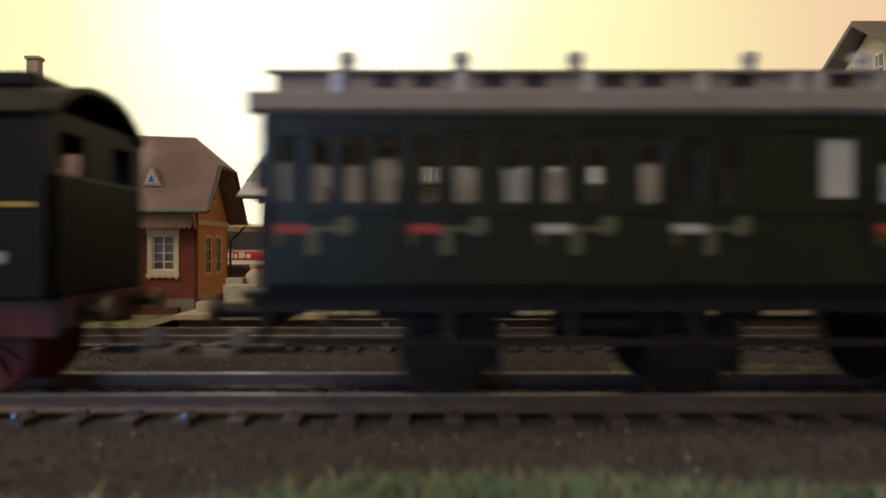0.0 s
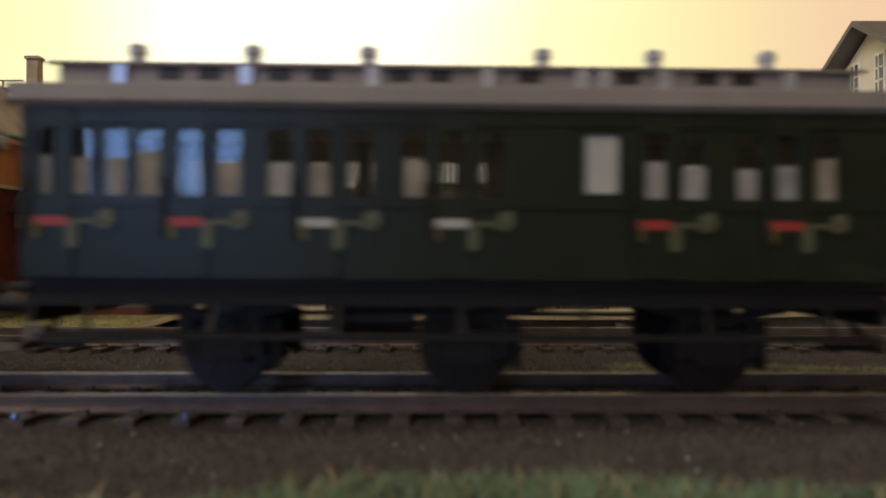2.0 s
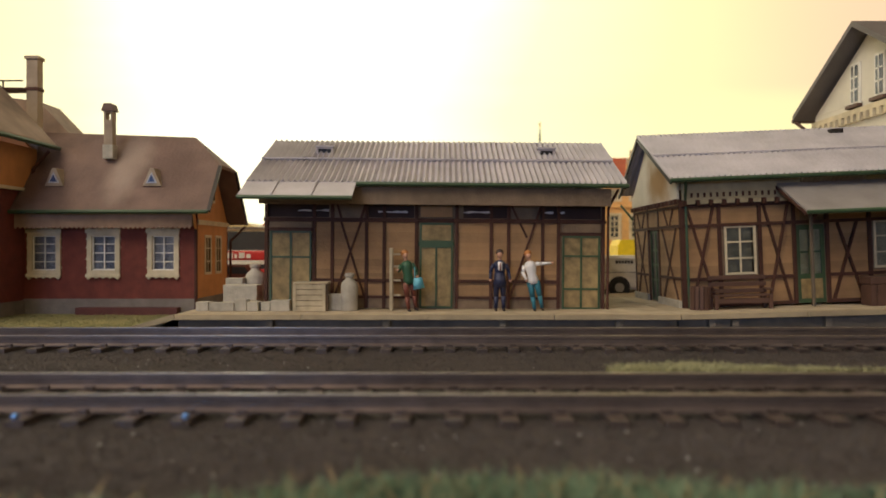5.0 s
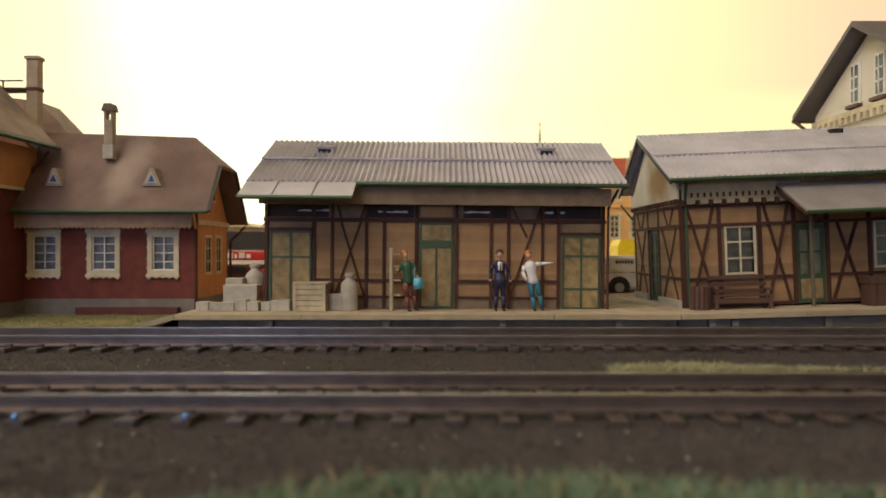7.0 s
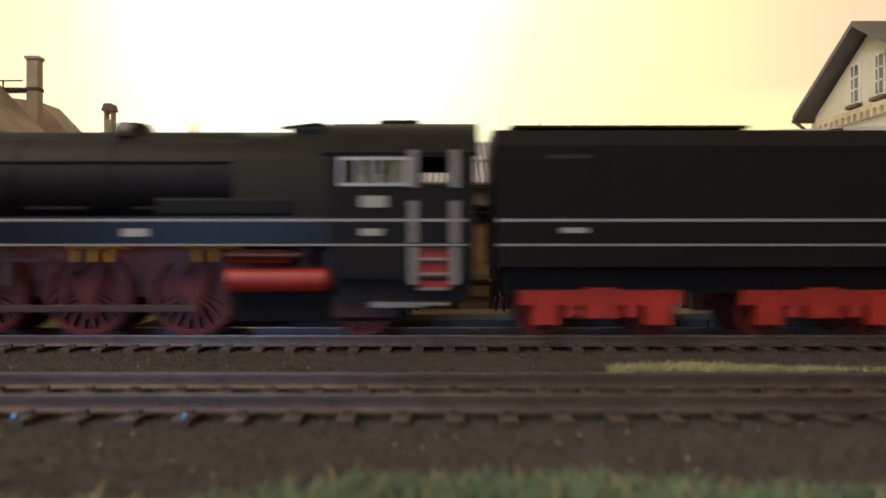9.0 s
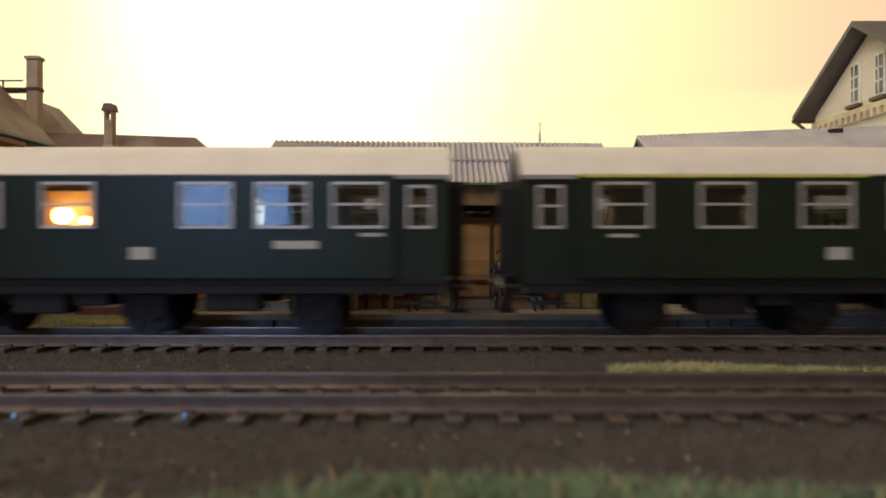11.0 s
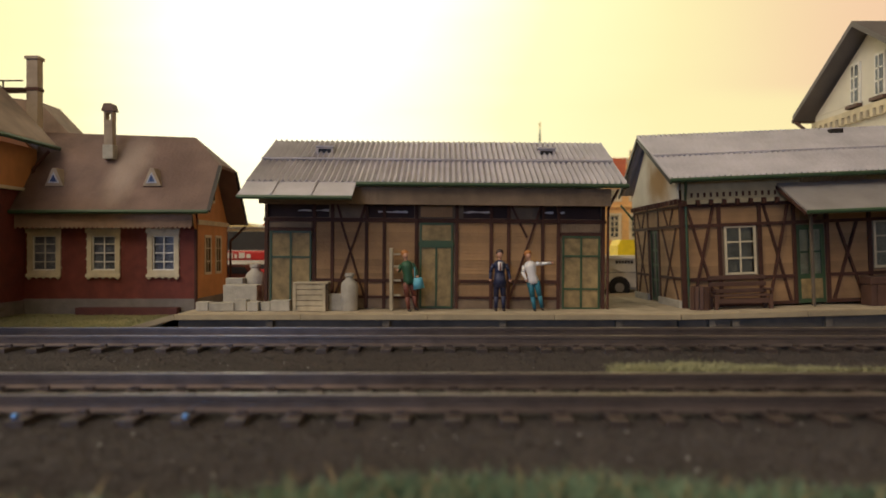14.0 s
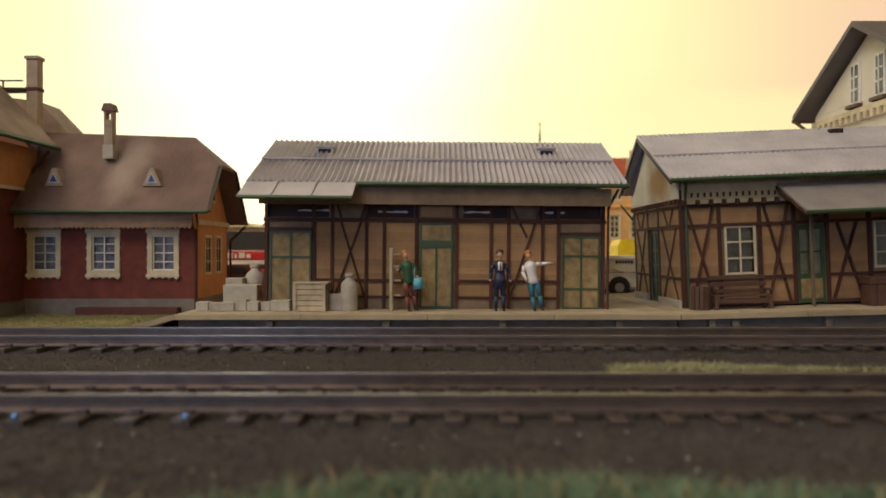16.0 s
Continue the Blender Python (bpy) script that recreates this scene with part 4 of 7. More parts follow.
def build_tall_house():
    s = thing("tall_red_house", "tall red and orange house with brown roof and chimney", "house", -163.0, 236, -2.3)
    part("wall", box(-70, 16.5, -29, 10, 5, 44), "red_wall", s)
    part("plinth", box(-70, 17.0, -29.5, 10, 0, 4.9), "grey_plinth", s)
    part("upper_wall", box(-70, 17.5, -29.5, 10, 44.1, 58.5), "orange_wall", s, "orange upper storey")
    part("string_course", box(-70, 18.2, -30, 10, 43.0, 44.05), "cream", s)
    eave, ridge = (24.5, 58.6), (-24.0, 109.5)
    shell = [eave, (eave[0] - 0.2, eave[1] + 1.6), (ridge[0], ridge[1] + 2.0), (-72.3, eave[1] + 1.6), (-72.5, eave[1]), (ridge[0], ridge[1])]
    r = part("roof", prism(shell, -34, 10.5, "y"), "dusty_roof", s, "brown tiled steep roof")
    part("bargeboard", prism([(eave[0] + 0.1, eave[1] - 0.6), (eave[0] + 0.1, eave[1] + 1.0), (ridge[0], ridge[1] + 1.2), (ridge[0], ridge[1] - 0.6)], 10.6, 11.2, "y"), "brown_roof", r)
    part("gutter", tube((eave[0] + 0.6, -34, eave[1] + 0.3), (eave[0] + 0.6, 10.6, eave[1] + 0.3), 0.8, seg=8), "green", r)
    part("gable", prism([(-68, 58.6), (16, 58.6), (ridge[0], 103)], 8.5, 10, "y"), "orange_wall", s)
    part("downpipe", tube((23, 8, 57.8), (18.2, 6.5, 51), 0.6, seg=8), "timber", s)
    part("downpipe", tube((18.2, 6.5, 51), (18.2, 6.5, 0.1), 0.6, seg=8), "timber", s)
    part("rear_wing_roof", prism([(-40, 62), (16, 62), (-5.5, 84.4), (-18, 86)], 50, 66, "y"), "dusty_roof", s)
    c = part("chimney", box(12.4, 16.5, 12, 15.5, 52, 91.5, 0.2), "chimney", s, "tall rendered chimney")
    part("cap", box(11.9, 17.0, 11.5, 16, 91.5, 92.7, 0.2), "chimney", c)
    part("collar", box(12.1, 16.8, 11.7, 15.8, 80.2, 81.4, 0.1), "timber", c, "dark metal band holding the walkway")
    part("base_block", box(12.1, 16.9, 11.7, 15.9, 60, 66, 0.2), "stone", c)
    b = part("walkway", box(-20, 12.3, 10, 16, 80, 80.8), "timber", s, "small chimney sweep walkway")
    part("hand_rail", box(-20, 12.3, 10, 10.4, 83.0, 83.5), "timber", b)
    for i in range(7):
        part("post", box(-19 + i * 4, -18.5 + i * 4, 10, 10.4, 80.8, 83), "timber", b)


def build_white_house():
    s = thing("white_house", "large off-white plastered house with wide grey roof overhang", "house", 160, 216, 1.0)
    dep = 79.0
    part("end_wall", wall_bm(0, dep, 0, 76, 0, 2), "white", s, at=place(2, 0, 0, 0, 0, 90))
    bm = prism([(0, 76.1), (dep, 76.1), (41, 101.5)], 0, 2)
    part("gable", bm, "white", s, "off-white plastered gable")
    part("front_wall", box(0.1, 150, -0.1, 1.9, 0, 76), "white", s)
    part("rear_wall", box(2.1, 150, dep - 2, dep, 0, 76), "white", s)
    for a in (46.6, 31.5):
        w = part("window", box(-0.7, -0.05, a, a + 6.2, 75.5, 91.5), "white_paint", s)
        part("pane", box(-0.85, -0.72, a + 1.0, a + 5.2, 76.5, 90.5), "glass_solid", w, "dark window pane")
        for j in range(1, 3):
            part("glazing_bar", box(-1.1, -0.86, a + 1.0, a + 5.2, 76.5 + j * 4.7 - 0.3, 76.5 + j * 4.7 + 0.3), "white_paint", w)
        part("glazing_bar", box(-1.1, -0.86, a + 2.8, a + 3.4, 76.5, 90.5), "white_paint", w)
        part("window_sill", box(-2.2, -0.05, a - 0.8, a + 7.0, 74.1, 75.4), "bench", w)
    part("string_course", box(-1.6, -0.05, 0, dep, 71.5, 73.5), "cream", s)
    for i in range(20):
        part("bracket", box(-2.0, -0.05, i * 4 + 0.6, i * 4 + 2.4, 68.5, 71.4), "cream", s)
        part("bracket_gap", box(-1.0, -0.05, i * 4 + 2.6, i * 4 + 4.2, 69.5, 71.4), "bench", s)
    ridge, lo = (41.0, 102.8), 75.5
    for y0, y1, z0, z1 in ((84.5, ridge[0], lo, ridge[1]), (-3, ridge[0], lo, ridge[1])):
        part("roof", prism([(y0, z0), (y1, z1), (y1, z1 + 2.2), (y0, z0 + 2.2)], -7.0, 150), "roof_slate", s, "dark grey roof slope")
    part("gutter", tube((-6.5, 85.5, lo), (150, 85.5, lo), 0.9, seg=8), "bench", s)
    part("downpipe", tube((-5.5, 85, lo - 0.5), (-0.8, 80.5, lo - 6.5), 0.7, seg=8), "bench", s)
    part("downpipe", tube((-0.8, 80.5, lo - 6.5), (-0.8, 80.5, 0), 0.7, seg=8), "bench", s)


M["post_grey"] = mat("weathered_post", (0.11, 0.085, 0.06), 0.7, vary=0.4, scale=200)
M["dusky_pane"] = mat("dusky_pane", (0.045, 0.024, 0.021), 0.85, vary=0.4, scale=200)
M["step_red"] = mat("red_brown_step", (0.10, 0.028, 0.022), 0.7, vary=0.3, scale=260, bump=0.3)
# darker grey than roof_grey, for the annex canopy only
M["canopy_grey"] = mat("canopy_sheet_grey", (0.24, 0.225, 0.225), 0.55, vary=0.3, scale=120, bump=0.25)
M["tan"] = mat("tan_boards", (0.31, 0.20, 0.135), 0.75, vary=0.3, scale=260, bump=0.2)
M["beige_curtain"] = mat("beige_curtain_cloth", (0.36, 0.32, 0.25), 0.85, vary=0.4, scale=300)
M["streak_pale"] = mat("pane_streak", (0.62, 0.58, 0.56), 0.6, vary=0.1)
M["curtain"] = mat("blue_white_curtain", (0.42, 0.42, 0.52), 0.8, vary=0.45, scale=500)
M["glass_blue"] = mat("blue_glass", (0.05, 0.07, 0.15), 0.15, vary=0.1)
M["glass_solid"] = mat("dark_glass", (0.05, 0.055, 0.06), 0.12, vary=0.1)
M["roof_slate"] = mat("dark_slate", (0.14, 0.125, 0.12), 0.7, vary=0.2, scale=120, bump=0.4)
build_shed()
build_annex()
build_red_house()
build_tall_house()
build_white_house()


# ---- rolling stock: built round x = 0 at the middle, y = 0 on the track's centre line, z = 0 on the rail head ----
WHEELS = []  # (train, wheel object, radius, local place)


def wheel_bm(r, spokes=0, tread=1.6, inset=0.3):
    """A wheel with tyre and flange, axis along y, outer face towards -y."""
    bm = bmesh.new()
    if spokes:
        seg = 36
        for r0, r1, y0, y1 in ((r * 0.86, r, -tread, 0),):
            ring = [[bm.verts.new((q * math.cos(2 * math.pi * i / seg), y, q * math.sin(2 * math.pi * i / seg))) for i in range(seg)] for q, y in ((r0, y0), (r1, y0), (r1, y1), (r0, y1))]
            for a in range(4):
                for i in range(seg):
                    bm.faces.new((ring[a][i], ring[a][(i + 1) % seg], ring[(a + 1) % 4][(i + 1) % seg], ring[(a + 1) % 4][i]))
        for k in range(spokes):
            a = 2 * math.pi * k / spokes
            add_beam(bm, (0, -tread * 0.5, 0), (math.cos(a) * r * 0.9, -tread * 0.5, math.sin(a) * r * 0.9), r * 0.075, tread * 0.5)
        tube((0, -tread * 1.05, 0), (0, 0, 0), r * 0.2, seg=14, bm=bm)
        solid(bm, -r * 0.62, r * 0.1, -tread * 0.95, -0.1, -r * 0.18, r * 0.18)
    else:
        tube((0, -tread, 0), (0, 0, 0), r, seg=24, bm=bm)
        tube((0, -tread - 0.15, 0), (0, -tread, 0), r * 0.78, r * 0.78, 24, bm)
        tube((0, -tread - 0.5, 0), (0, -tread, 0), r * 0.22, r * 0.25, 12, bm)
        for k in range(6):
            a = k * math.pi / 3
            add_beam(bm, (math.cos(a) * r * 0.2, -tread - 0.18, math.sin(a) * r * 0.2), (math.cos(a) * r * 0.75, -tread - 0.18, math.sin(a) * r * 0.75), 0.5, 0.3)
    tube((0, -0.1, 0), (0, 0.45, 0), r + 0.7, r + 0.4, 28, bm)
    bmesh.ops.recalc_face_normals(bm, faces=bm.faces)
    return bm


def wheel_pair(train, owner, x, r, material, spokes=0):
    """An axle with two wheels, turning together."""
    w = part("wheelset", tube((0, -6.4, 0), (0, 6.4, 0), 0.9, seg=8), material, owner)
    for s in (-1, 1):
        bm = wheel_bm(r, spokes)
        if s > 0:
            bmesh.ops.rotate(bm, verts=bm.verts, cent=(0, 0, 0), matrix=Matrix.Rotation(math.pi, 3, "Z"))
        bmesh.ops.translate(bm, verts=bm.verts, vec=(0, s * 6.9, 0))
        part("wheel", bm, material, w)
    WHEELS.append((train, w, r, (x, 0, r)))
    w.matrix_basis = place(x, 0, r)
    return w


def buffers(owner, x, out, z=11.8, reach=4.5, thick=0.9):
    """Two buffers and a loop coupling at one end; out is -1 or 1."""
    part("buffer_beam", box(x - 0.5, x + 0.5, -14, 14, z - 2.2, z + 1.8), "frame_black", owner)
    for y in (-9.8, 9.8):
        b = part("buffer", tube((x, y, z), (x + out * reach, y, z), thick, thick * 0.83, 12), "frame_black", owner)
        part("buffer_head", tube((x + out * reach, y, z), (x + out * (reach + 0.7), y, z), thick + 1.2, thick + 1.0, 16), "buffer", b, "worn steel buffer head")
    c = part("coupling", box(x, x + out * 8, -0.8, 0.8, 4.6, 5.6), "frame_black", owner)
    bm = boxes(*[(min(a, b), max(a, b), y0, y1, 4.5, 5.7) for a, b, y0, y1 in ((x + out * 7, x + out * 12, -4.5, -3.7), (x + out * 7, x + out * 12, 3.7, 4.5), (x + out * 11.2, x + out * 12, -3.7, 3.7), (x + out * 7, x + out * 7.8, -3.7, 3.7))])
    part("coupling_loop", bm, "buffer", c, "steel coupling loop")
    part("coupling_hook", boxes((min(x + out * 6, x + out * 9), max(x + out * 6, x + out * 9), -0.7, 0.7, 5.7, 8.0)), "buffer", c)
    part("hose", tube((x + out * 1, -4, z - 1), (x + out * 3.5, -4, z - 5.5), 0.5, seg=8), "frame_black", owner)


def roof_bm(half, z_edge, z_top, x0, x1, drop=0.9, n=14, power=2.4, skirt=0.0):
    """A barrel roof shell along x."""
    bm = bmesh.new()
    pts = []
    for k in range(n + 1):
        u = -1 + 2 * k / n
        u = math.copysign(abs(u) ** 0.8, u)
        pts.append((u * half, z_edge + (z_top - z_edge) * (1 - abs(u) ** power)))
    inner = [(p[0] * 0.965, p[1] - drop) for p in reversed(pts)]
    return prism(pts + inner, x0, x1, "x", bm)


def gauge_end(half, z0, z_edge, z_top, n=10, power=2.4):
    pts = [(-half, z0)]
    for k in range(n + 1):
        u = -1 + 2 * k / n
        pts.append((u * half, z_edge + (z_top - z_edge) * (1 - abs(u) ** power)))
    return pts + [(half, z0)]


def coach_interior(owner, L, z0, half, pitch=14.0):
    part("inner_floor", box(-L / 2 + 2, L / 2 - 2, -half + 2.4, half - 2.4, z0, z0 + 0.6), "seat", owner)
    x = -L / 2 + pitch * 0.7
    while x < L / 2 - 6:
        for y0, y1 in ((-half + 3.0, -3.0), (3.0, half - 3.0)):
            part("seat", boxes((x - 0.7, x + 0.7, y0, y1, z0 + 0.6, z0 + 10.5), (x - 4.2, x + 4.2, y0, y1, z0 + 0.6, z0 + 4.6)), "seat", owner)
        x += pitch


def railcar_window(owner, x0, x1, z0, z1, y, out):
    """A two-part coach window in a silver frame; out is -1 towards the camera."""
    a, b = sorted((y, y + out * 0.45))
    w = part("window", wall_bm(x0, x1, z0, z1, a, b, [(x0 + 0.65, x1 - 0.65, z0 + 0.65, z1 - 0.65)]), "silver", owner, "silver-framed window")
    part("glazing_bar", box(x0 + 0.65, x1 - 0.65, a, b, (z0 + z1) / 2 - 0.05, (z0 + z1) / 2 + 0.45), "silver", w)
    part("pane", box(x0 + 0.6, x1 - 0.6, min(y, y - out * 0.3), min(y, y - out * 0.3) + 0.2, z0 + 0.6, z1 - 0.6), "glass", w)


def build_modern_coach(train, label, windows, first_class=False, lit=()):
    c = thing("passenger_coach", label, "railway coach", group="coaches on the rear track")
    L, half = 141.0, 16.4
    z0, ze, zt = 14.0, 37.6, 45.8
    xs = L / 2
    d0, d1 = xs - 11.5, xs - 1.3
    holes = [(w - 6.1, w + 6.1, 25.2, 35.8) for w in windows]
    inner = xs - 12.2
    for s in (-1, 1):
        y0, y1 = sorted((s * half, s * (half - 1.0)))
        side = part("side_wall", wall_bm(-inner, inner, z0, ze, y0, y1, [(a + 0.5, b - 0.5, z + 0.5, t - 0.5) for a, b, z, t in holes]), "coach_green", c)
        for h in holes:
            railcar_window(c, *h, s * half, s)
        for e in (-1, 1):
            a, b = sorted((e * inner, e * xs))
            yy0, yy1 = sorted((s * (half - 2.2), s * (half - 1.4)))
            m0, m1 = sorted((e * (xs - 9.8), e * (xs - 3.0)))
            d = part("door", wall_bm(a, b, z0, ze, yy0, yy1, [(m0 + 0.7, m1 - 0.7, 25.6, 34.8)]), "coach_green", c, "recessed dark green end door")
            railcar_window(d, m0 + 0.4, m1 - 0.4, 25.2, 35.2, s * (half - 1.4), s)
            part("grab_rail", box(e * (inner + 0.9) - 0.15, e * (inner + 0.9) + 0.15, *sorted((s * (half - 1.3), s * (half - 1.0))), 19, 30), "frame_black", d)
            r0, r1 = sorted((s * (half - 2.2), s * (half - 1.01)))
            g0, g1 = sorted((e * (inner - 0.5), e * (inner - 0.02)))
            part("door_jamb", box(g0, g1, r0, r1, z0, ze), "coach_green", c)
            part("step", box(min(a, b) + 2, max(a, b) - 2, *sorted((s * (half - 2.5), s * (half + 0.1))), 8.0, 8.6), "frame_black", c)
        yy = s * half
        p0, p1 = sorted((yy + s * 0.02, yy + s * 0.14))
        for a, b, z, t, mm in ((-1.5, 3.4, 18.2, 21.0, "pale"), (31.0, 41.0, 20.6, 22.4, "pale"), (-51, -45, 23.2, 24.0, "pale"), (50.5, 56.0, 23.4, 24.2, "pale")):
            part("sign_plate", box(a, b, p0, p1, z, t), mm, c, "pale destination plate")
        for a in (-53.5, 52.0):
            part("number_plate", box(a, a + 1.8, p0, p1, 29.5, 32.0), "pale", c)
        if first_class:
            part("class_stripe", box(-inner + 0.5, 8, p0, p1, 36.85, 37.35), "yellow", c, "yellow first-class stripe")
    for e in (-1, 1):
        a, b = sorted((e * (xs - 1.0), e * (xs)))
        part("end_wall", prism(gauge_end(half - 2.3, z0, ze, zt - 0.8), a, b), "coach_green", c)
        a, b = sorted((e * xs, e * (xs + 4.0)))
        part("gangway", prism([(-5.5, z0), (-5.5, 35), (-4.0, 37), (4.0, 37), (5.5, 35), (5.5, z0)], a, b), "frame_black", c, "black rubber gangway bellows")
        buffers(c, e * xs, e, 11.6)
    part("roof", roof_bm(half + 0.1, ze - 0.2, zt, -xs - 0.5, xs + 0.5, 0.9), "coach_roof", c, "smooth light grey barrel roof", smooth=True)
    part("floor_pan", box(-xs, xs, -half + 1.0, half - 1.0, 12.6, z0), "frame_black", c)
    for s in (-1, 1):
        part("sole_bar", box(-xs + 1, xs - 1, *sorted((s * (half - 1.4), s * (half - 2.6))), 10.4, 13.9), "frame_black", c)
    coach_interior(c, L - 26, z0, half - 1, 17.0)
    for x in (-41.5, -1, 39.5):
        wheel_pair(train, c, x, 5.6, "wheel_dark")
        for s in (-1, 1):
            y0, y1 = sorted((s * 9.2, s * 10.6))
            ax = part("axle_guard", boxes((x - 5.5, x - 3.6, y0, y1, 4.5, 12.6), (x + 3.6, x + 5.5, y0, y1, 4.5, 12.6), (x - 3.4, x + 3.4, y0, y1, 3.6, 8.2)), "frame_black", c)
            part("leaf_spring", prism([(x - 9.5, 10.2), (x, 8.4), (x + 9.5, 10.2), (x + 9.5, 11.2), (x, 9.8), (x - 9.5, 11.2)], y0 - 0.2, y1 + 0.2, "y"), "frame_black", ax)
    for a, b, z in ((-30, -18, 5.6), (14, 27, 6.4), (-16, -8, 7.4)):
        part("equipment_box", box(a, b, -13.6, -6, z, 12.5, 0.4), "frame_black", c)
        part("equipment_box", box(a, b, 6, 13.6, z + 0.6, 12.5, 0.4), "frame_black", c)
    if lit:
        m = lit[0][0]
        # added reflector panel, only in lit coaches, so the windows turn warm
        part("glow_panel", box(m - 24, m + 24, 10.4, 11.0, z0 + 0.7, 36.0), "inner", c, "beige panel added behind the bulb to catch its glow")
    for x, z, k in lit:
        b = part("lamp", lathe([(0.15 * k, -k), (0.7 * k, -0.72 * k), (k, 0), (0.7 * k, 0.72 * k), (0.15 * k, k)], 14, Matrix.Translation((x, 6.0, z))), "lamp_warm", c, "glowing warm interior bulb", smooth=True)
    return c


def build_old_coach(train, label):
    c = thing("clerestory_coach", label, "railway coach", group="coaches on the front track")
    L, half = 114.0, 16.4
    xs, z0, ze = L / 2, 15.9, 38.9
    starts = (2.0, 19.3, 36.2, 53.6, 80.0, 97.4)
    holes = [(-xs + a + o - 1.55, -xs + a + o + 1.55, 26.6, 35.2) for a in starts for o in (-3.0 + (3.6 if a < 3 else 0), 2.2 + (3.2 if a < 3 else 0), 7.4 + (2.6 if a < 3 else 0)) if not (a == 80.0 and o < 0)]
    toilet = (-xs + 73.0, -xs + 77.4, 27.3, 35.0)
    for s in (-1, 1):
        y0, y1 = sorted((s * half, s * (half - 0.9)))
        side = part("side_wall", wall_bm(-xs, xs, z0, ze, y0, y1, holes + [toilet]), "coach_old_green", c)
        part("belt_strip", box(-xs, xs, *sorted((s * half, s * (half + 0.3))), 25.2, 25.9), "coach_old_green", c)
        part("belt_strip", box(-xs, xs, *sorted((s * half, s * (half + 0.3))), 36.0, 36.5), "coach_old_green", c)
        for a in starts:
            a = -xs + a
            o0, o1 = sorted((s * half, s * (half + 0.35)))
            d = part("door", wall_bm(a - 0.2, a + 4.7, 16.2, 37.6, o0, o1, [(a + 0.65, a + 3.75, 26.6, 35.2)]), "coach_old_green", c, "dark green compartment door")
            part("door_handle", box(a + 0.1, a + 0.5, *sorted((s * (half + 0.35), s * (half + 0.9))), 21, 23), "brass_dull", d)
            part("grab_rail", tube((a - 0.9, s * (half + 0.7), 21), (a - 0.9, s * (half + 0.7), 29), 0.2, seg=6), "frame_black", d)
            # class sign, lettering and monogram beside the door
            p0, p1 = sorted((s * (half + 0.37), s * (half + 0.5)))
            k = "red" if a < -xs + 30 or a > -xs + 70 else "pale"
            part("class_sign", box(a - 0.2, a + 4.2, p0, p1, 22.6, 23.8), k, c, "small enamel class sign")
            part("lettering", box(a + 4.8, a + 9.4, p0, p1, 22.9, 23.5), "olive", c)
            part("monogram", prism([(a + 7.6, 22.6), (a + 8.2, 24.6), (a + 9.8, 25.0), (a + 10.2, 23.2), (a + 9.2, 22.2)], p0, p1, "y"), "olive", c)
            part("lettering", box(a + 4.1, a + 5.5, p0, p1, 19.8, 23.4), "olive", c)
        rnd = random.Random(7)
        for h in holes:
            if rnd.random() < 0.66:
                w, t = rnd.uniform(1.0, 1.45), rnd.uniform(30.6, 32.4)
                m = (h[0] + h[1]) / 2 + rnd.uniform(-0.1, 0.1)
                part("window_insert", box(m - w, m + w, *sorted((s * (half - 0.12), s * (half - 0.28))), h[2] + 0.1, t), ("insert_grey", "insert_warm")[rnd.random() < 0.5], c, "pale frosted lower window insert")
        for h in holes + [toilet]:
            part("pane", box(h[0], h[1], *sorted((s * (half - 0.35), s * (half - 0.55))), h[2], h[3]), "frosted" if h is toilet else "glass", c)
        part("sole_bar", box(-xs + 0.5, xs - 0.5, *sorted((s * (half - 2), s * (half - 3.2))), 12.2, z0 - 0.05), "frame_black", c)
        part("running_board", box(-xs + 3, xs - 3, *sorted((s * (half - 1.2), s * (half + 2.2))), 8.2, 8.8), "frame_black", c, "long wooden running board")
        for i in range(7):
            x = -xs + 8 + i * (L - 16) / 6
            part("board_hanger", beam((x, s * (half - 2), 12.3), (x, s * half, 8.5), 0.6), "frame_black", c)
    for e in (-1, 1):
        a, b = sorted((e * (xs - 1), e * xs))
        part("end_wall", prism(gauge_end(half - 0.95, z0, ze, 43.0), a + 0.05, b - 0.05), "coach_old_green", c)
        a, b = sorted((e * xs, e * (xs + 0.4)))
        for y in (-9, -3, 3, 9):
            part("end_strip", box(a, b, y - 0.3, y + 0.3, z0, 40), "coach_old_green", c)
        for z in (19, 23, 27):
            part("end_step", box(min(e * xs, e * (xs + 1.6)), max(e * xs, e * (xs + 1.6)), -14.5, -10.5, z, z + 0.4), "frame_black", c)
        part("end_lamp", box(min(e * xs, e * (xs + 2)), max(e * xs, e * (xs + 2)), -12, -9.5, 29, 32.5, 0.3), "frame_black", c)
        buffers(c, e * xs, e, 12.0, 8.0, 1.3)
        part("end_platform", box(min(e * xs, e * (xs + 3.2)), max(e * xs, e * (xs + 3.2)), -14.5, 14.5, 13.9, 15.0, 0.2), "frame_black", c)
    part("floor_pan", box(-xs, xs, -half + 1.2, half - 1.2, 14.6, z0), "frame_black", c)
    part("roof", roof_bm(half + 1.0, ze, 43.6, -xs - 1.6, xs + 1.6, 0.9, 16, 2.2), "old_roof", c, "grey-brown lower barrel roof", smooth=True)
    part("roof_edge", box(-xs - 1.6, xs + 1.6, -half - 1.1, -half - 0.5, ze - 0.3, ze + 2.0, 0.15), "old_roof", c)
    part("roof_edge", box(-xs - 1.6, xs + 1.6, half + 0.5, half + 1.1, ze - 0.3, ze + 2.0, 0.15), "old_roof", c)
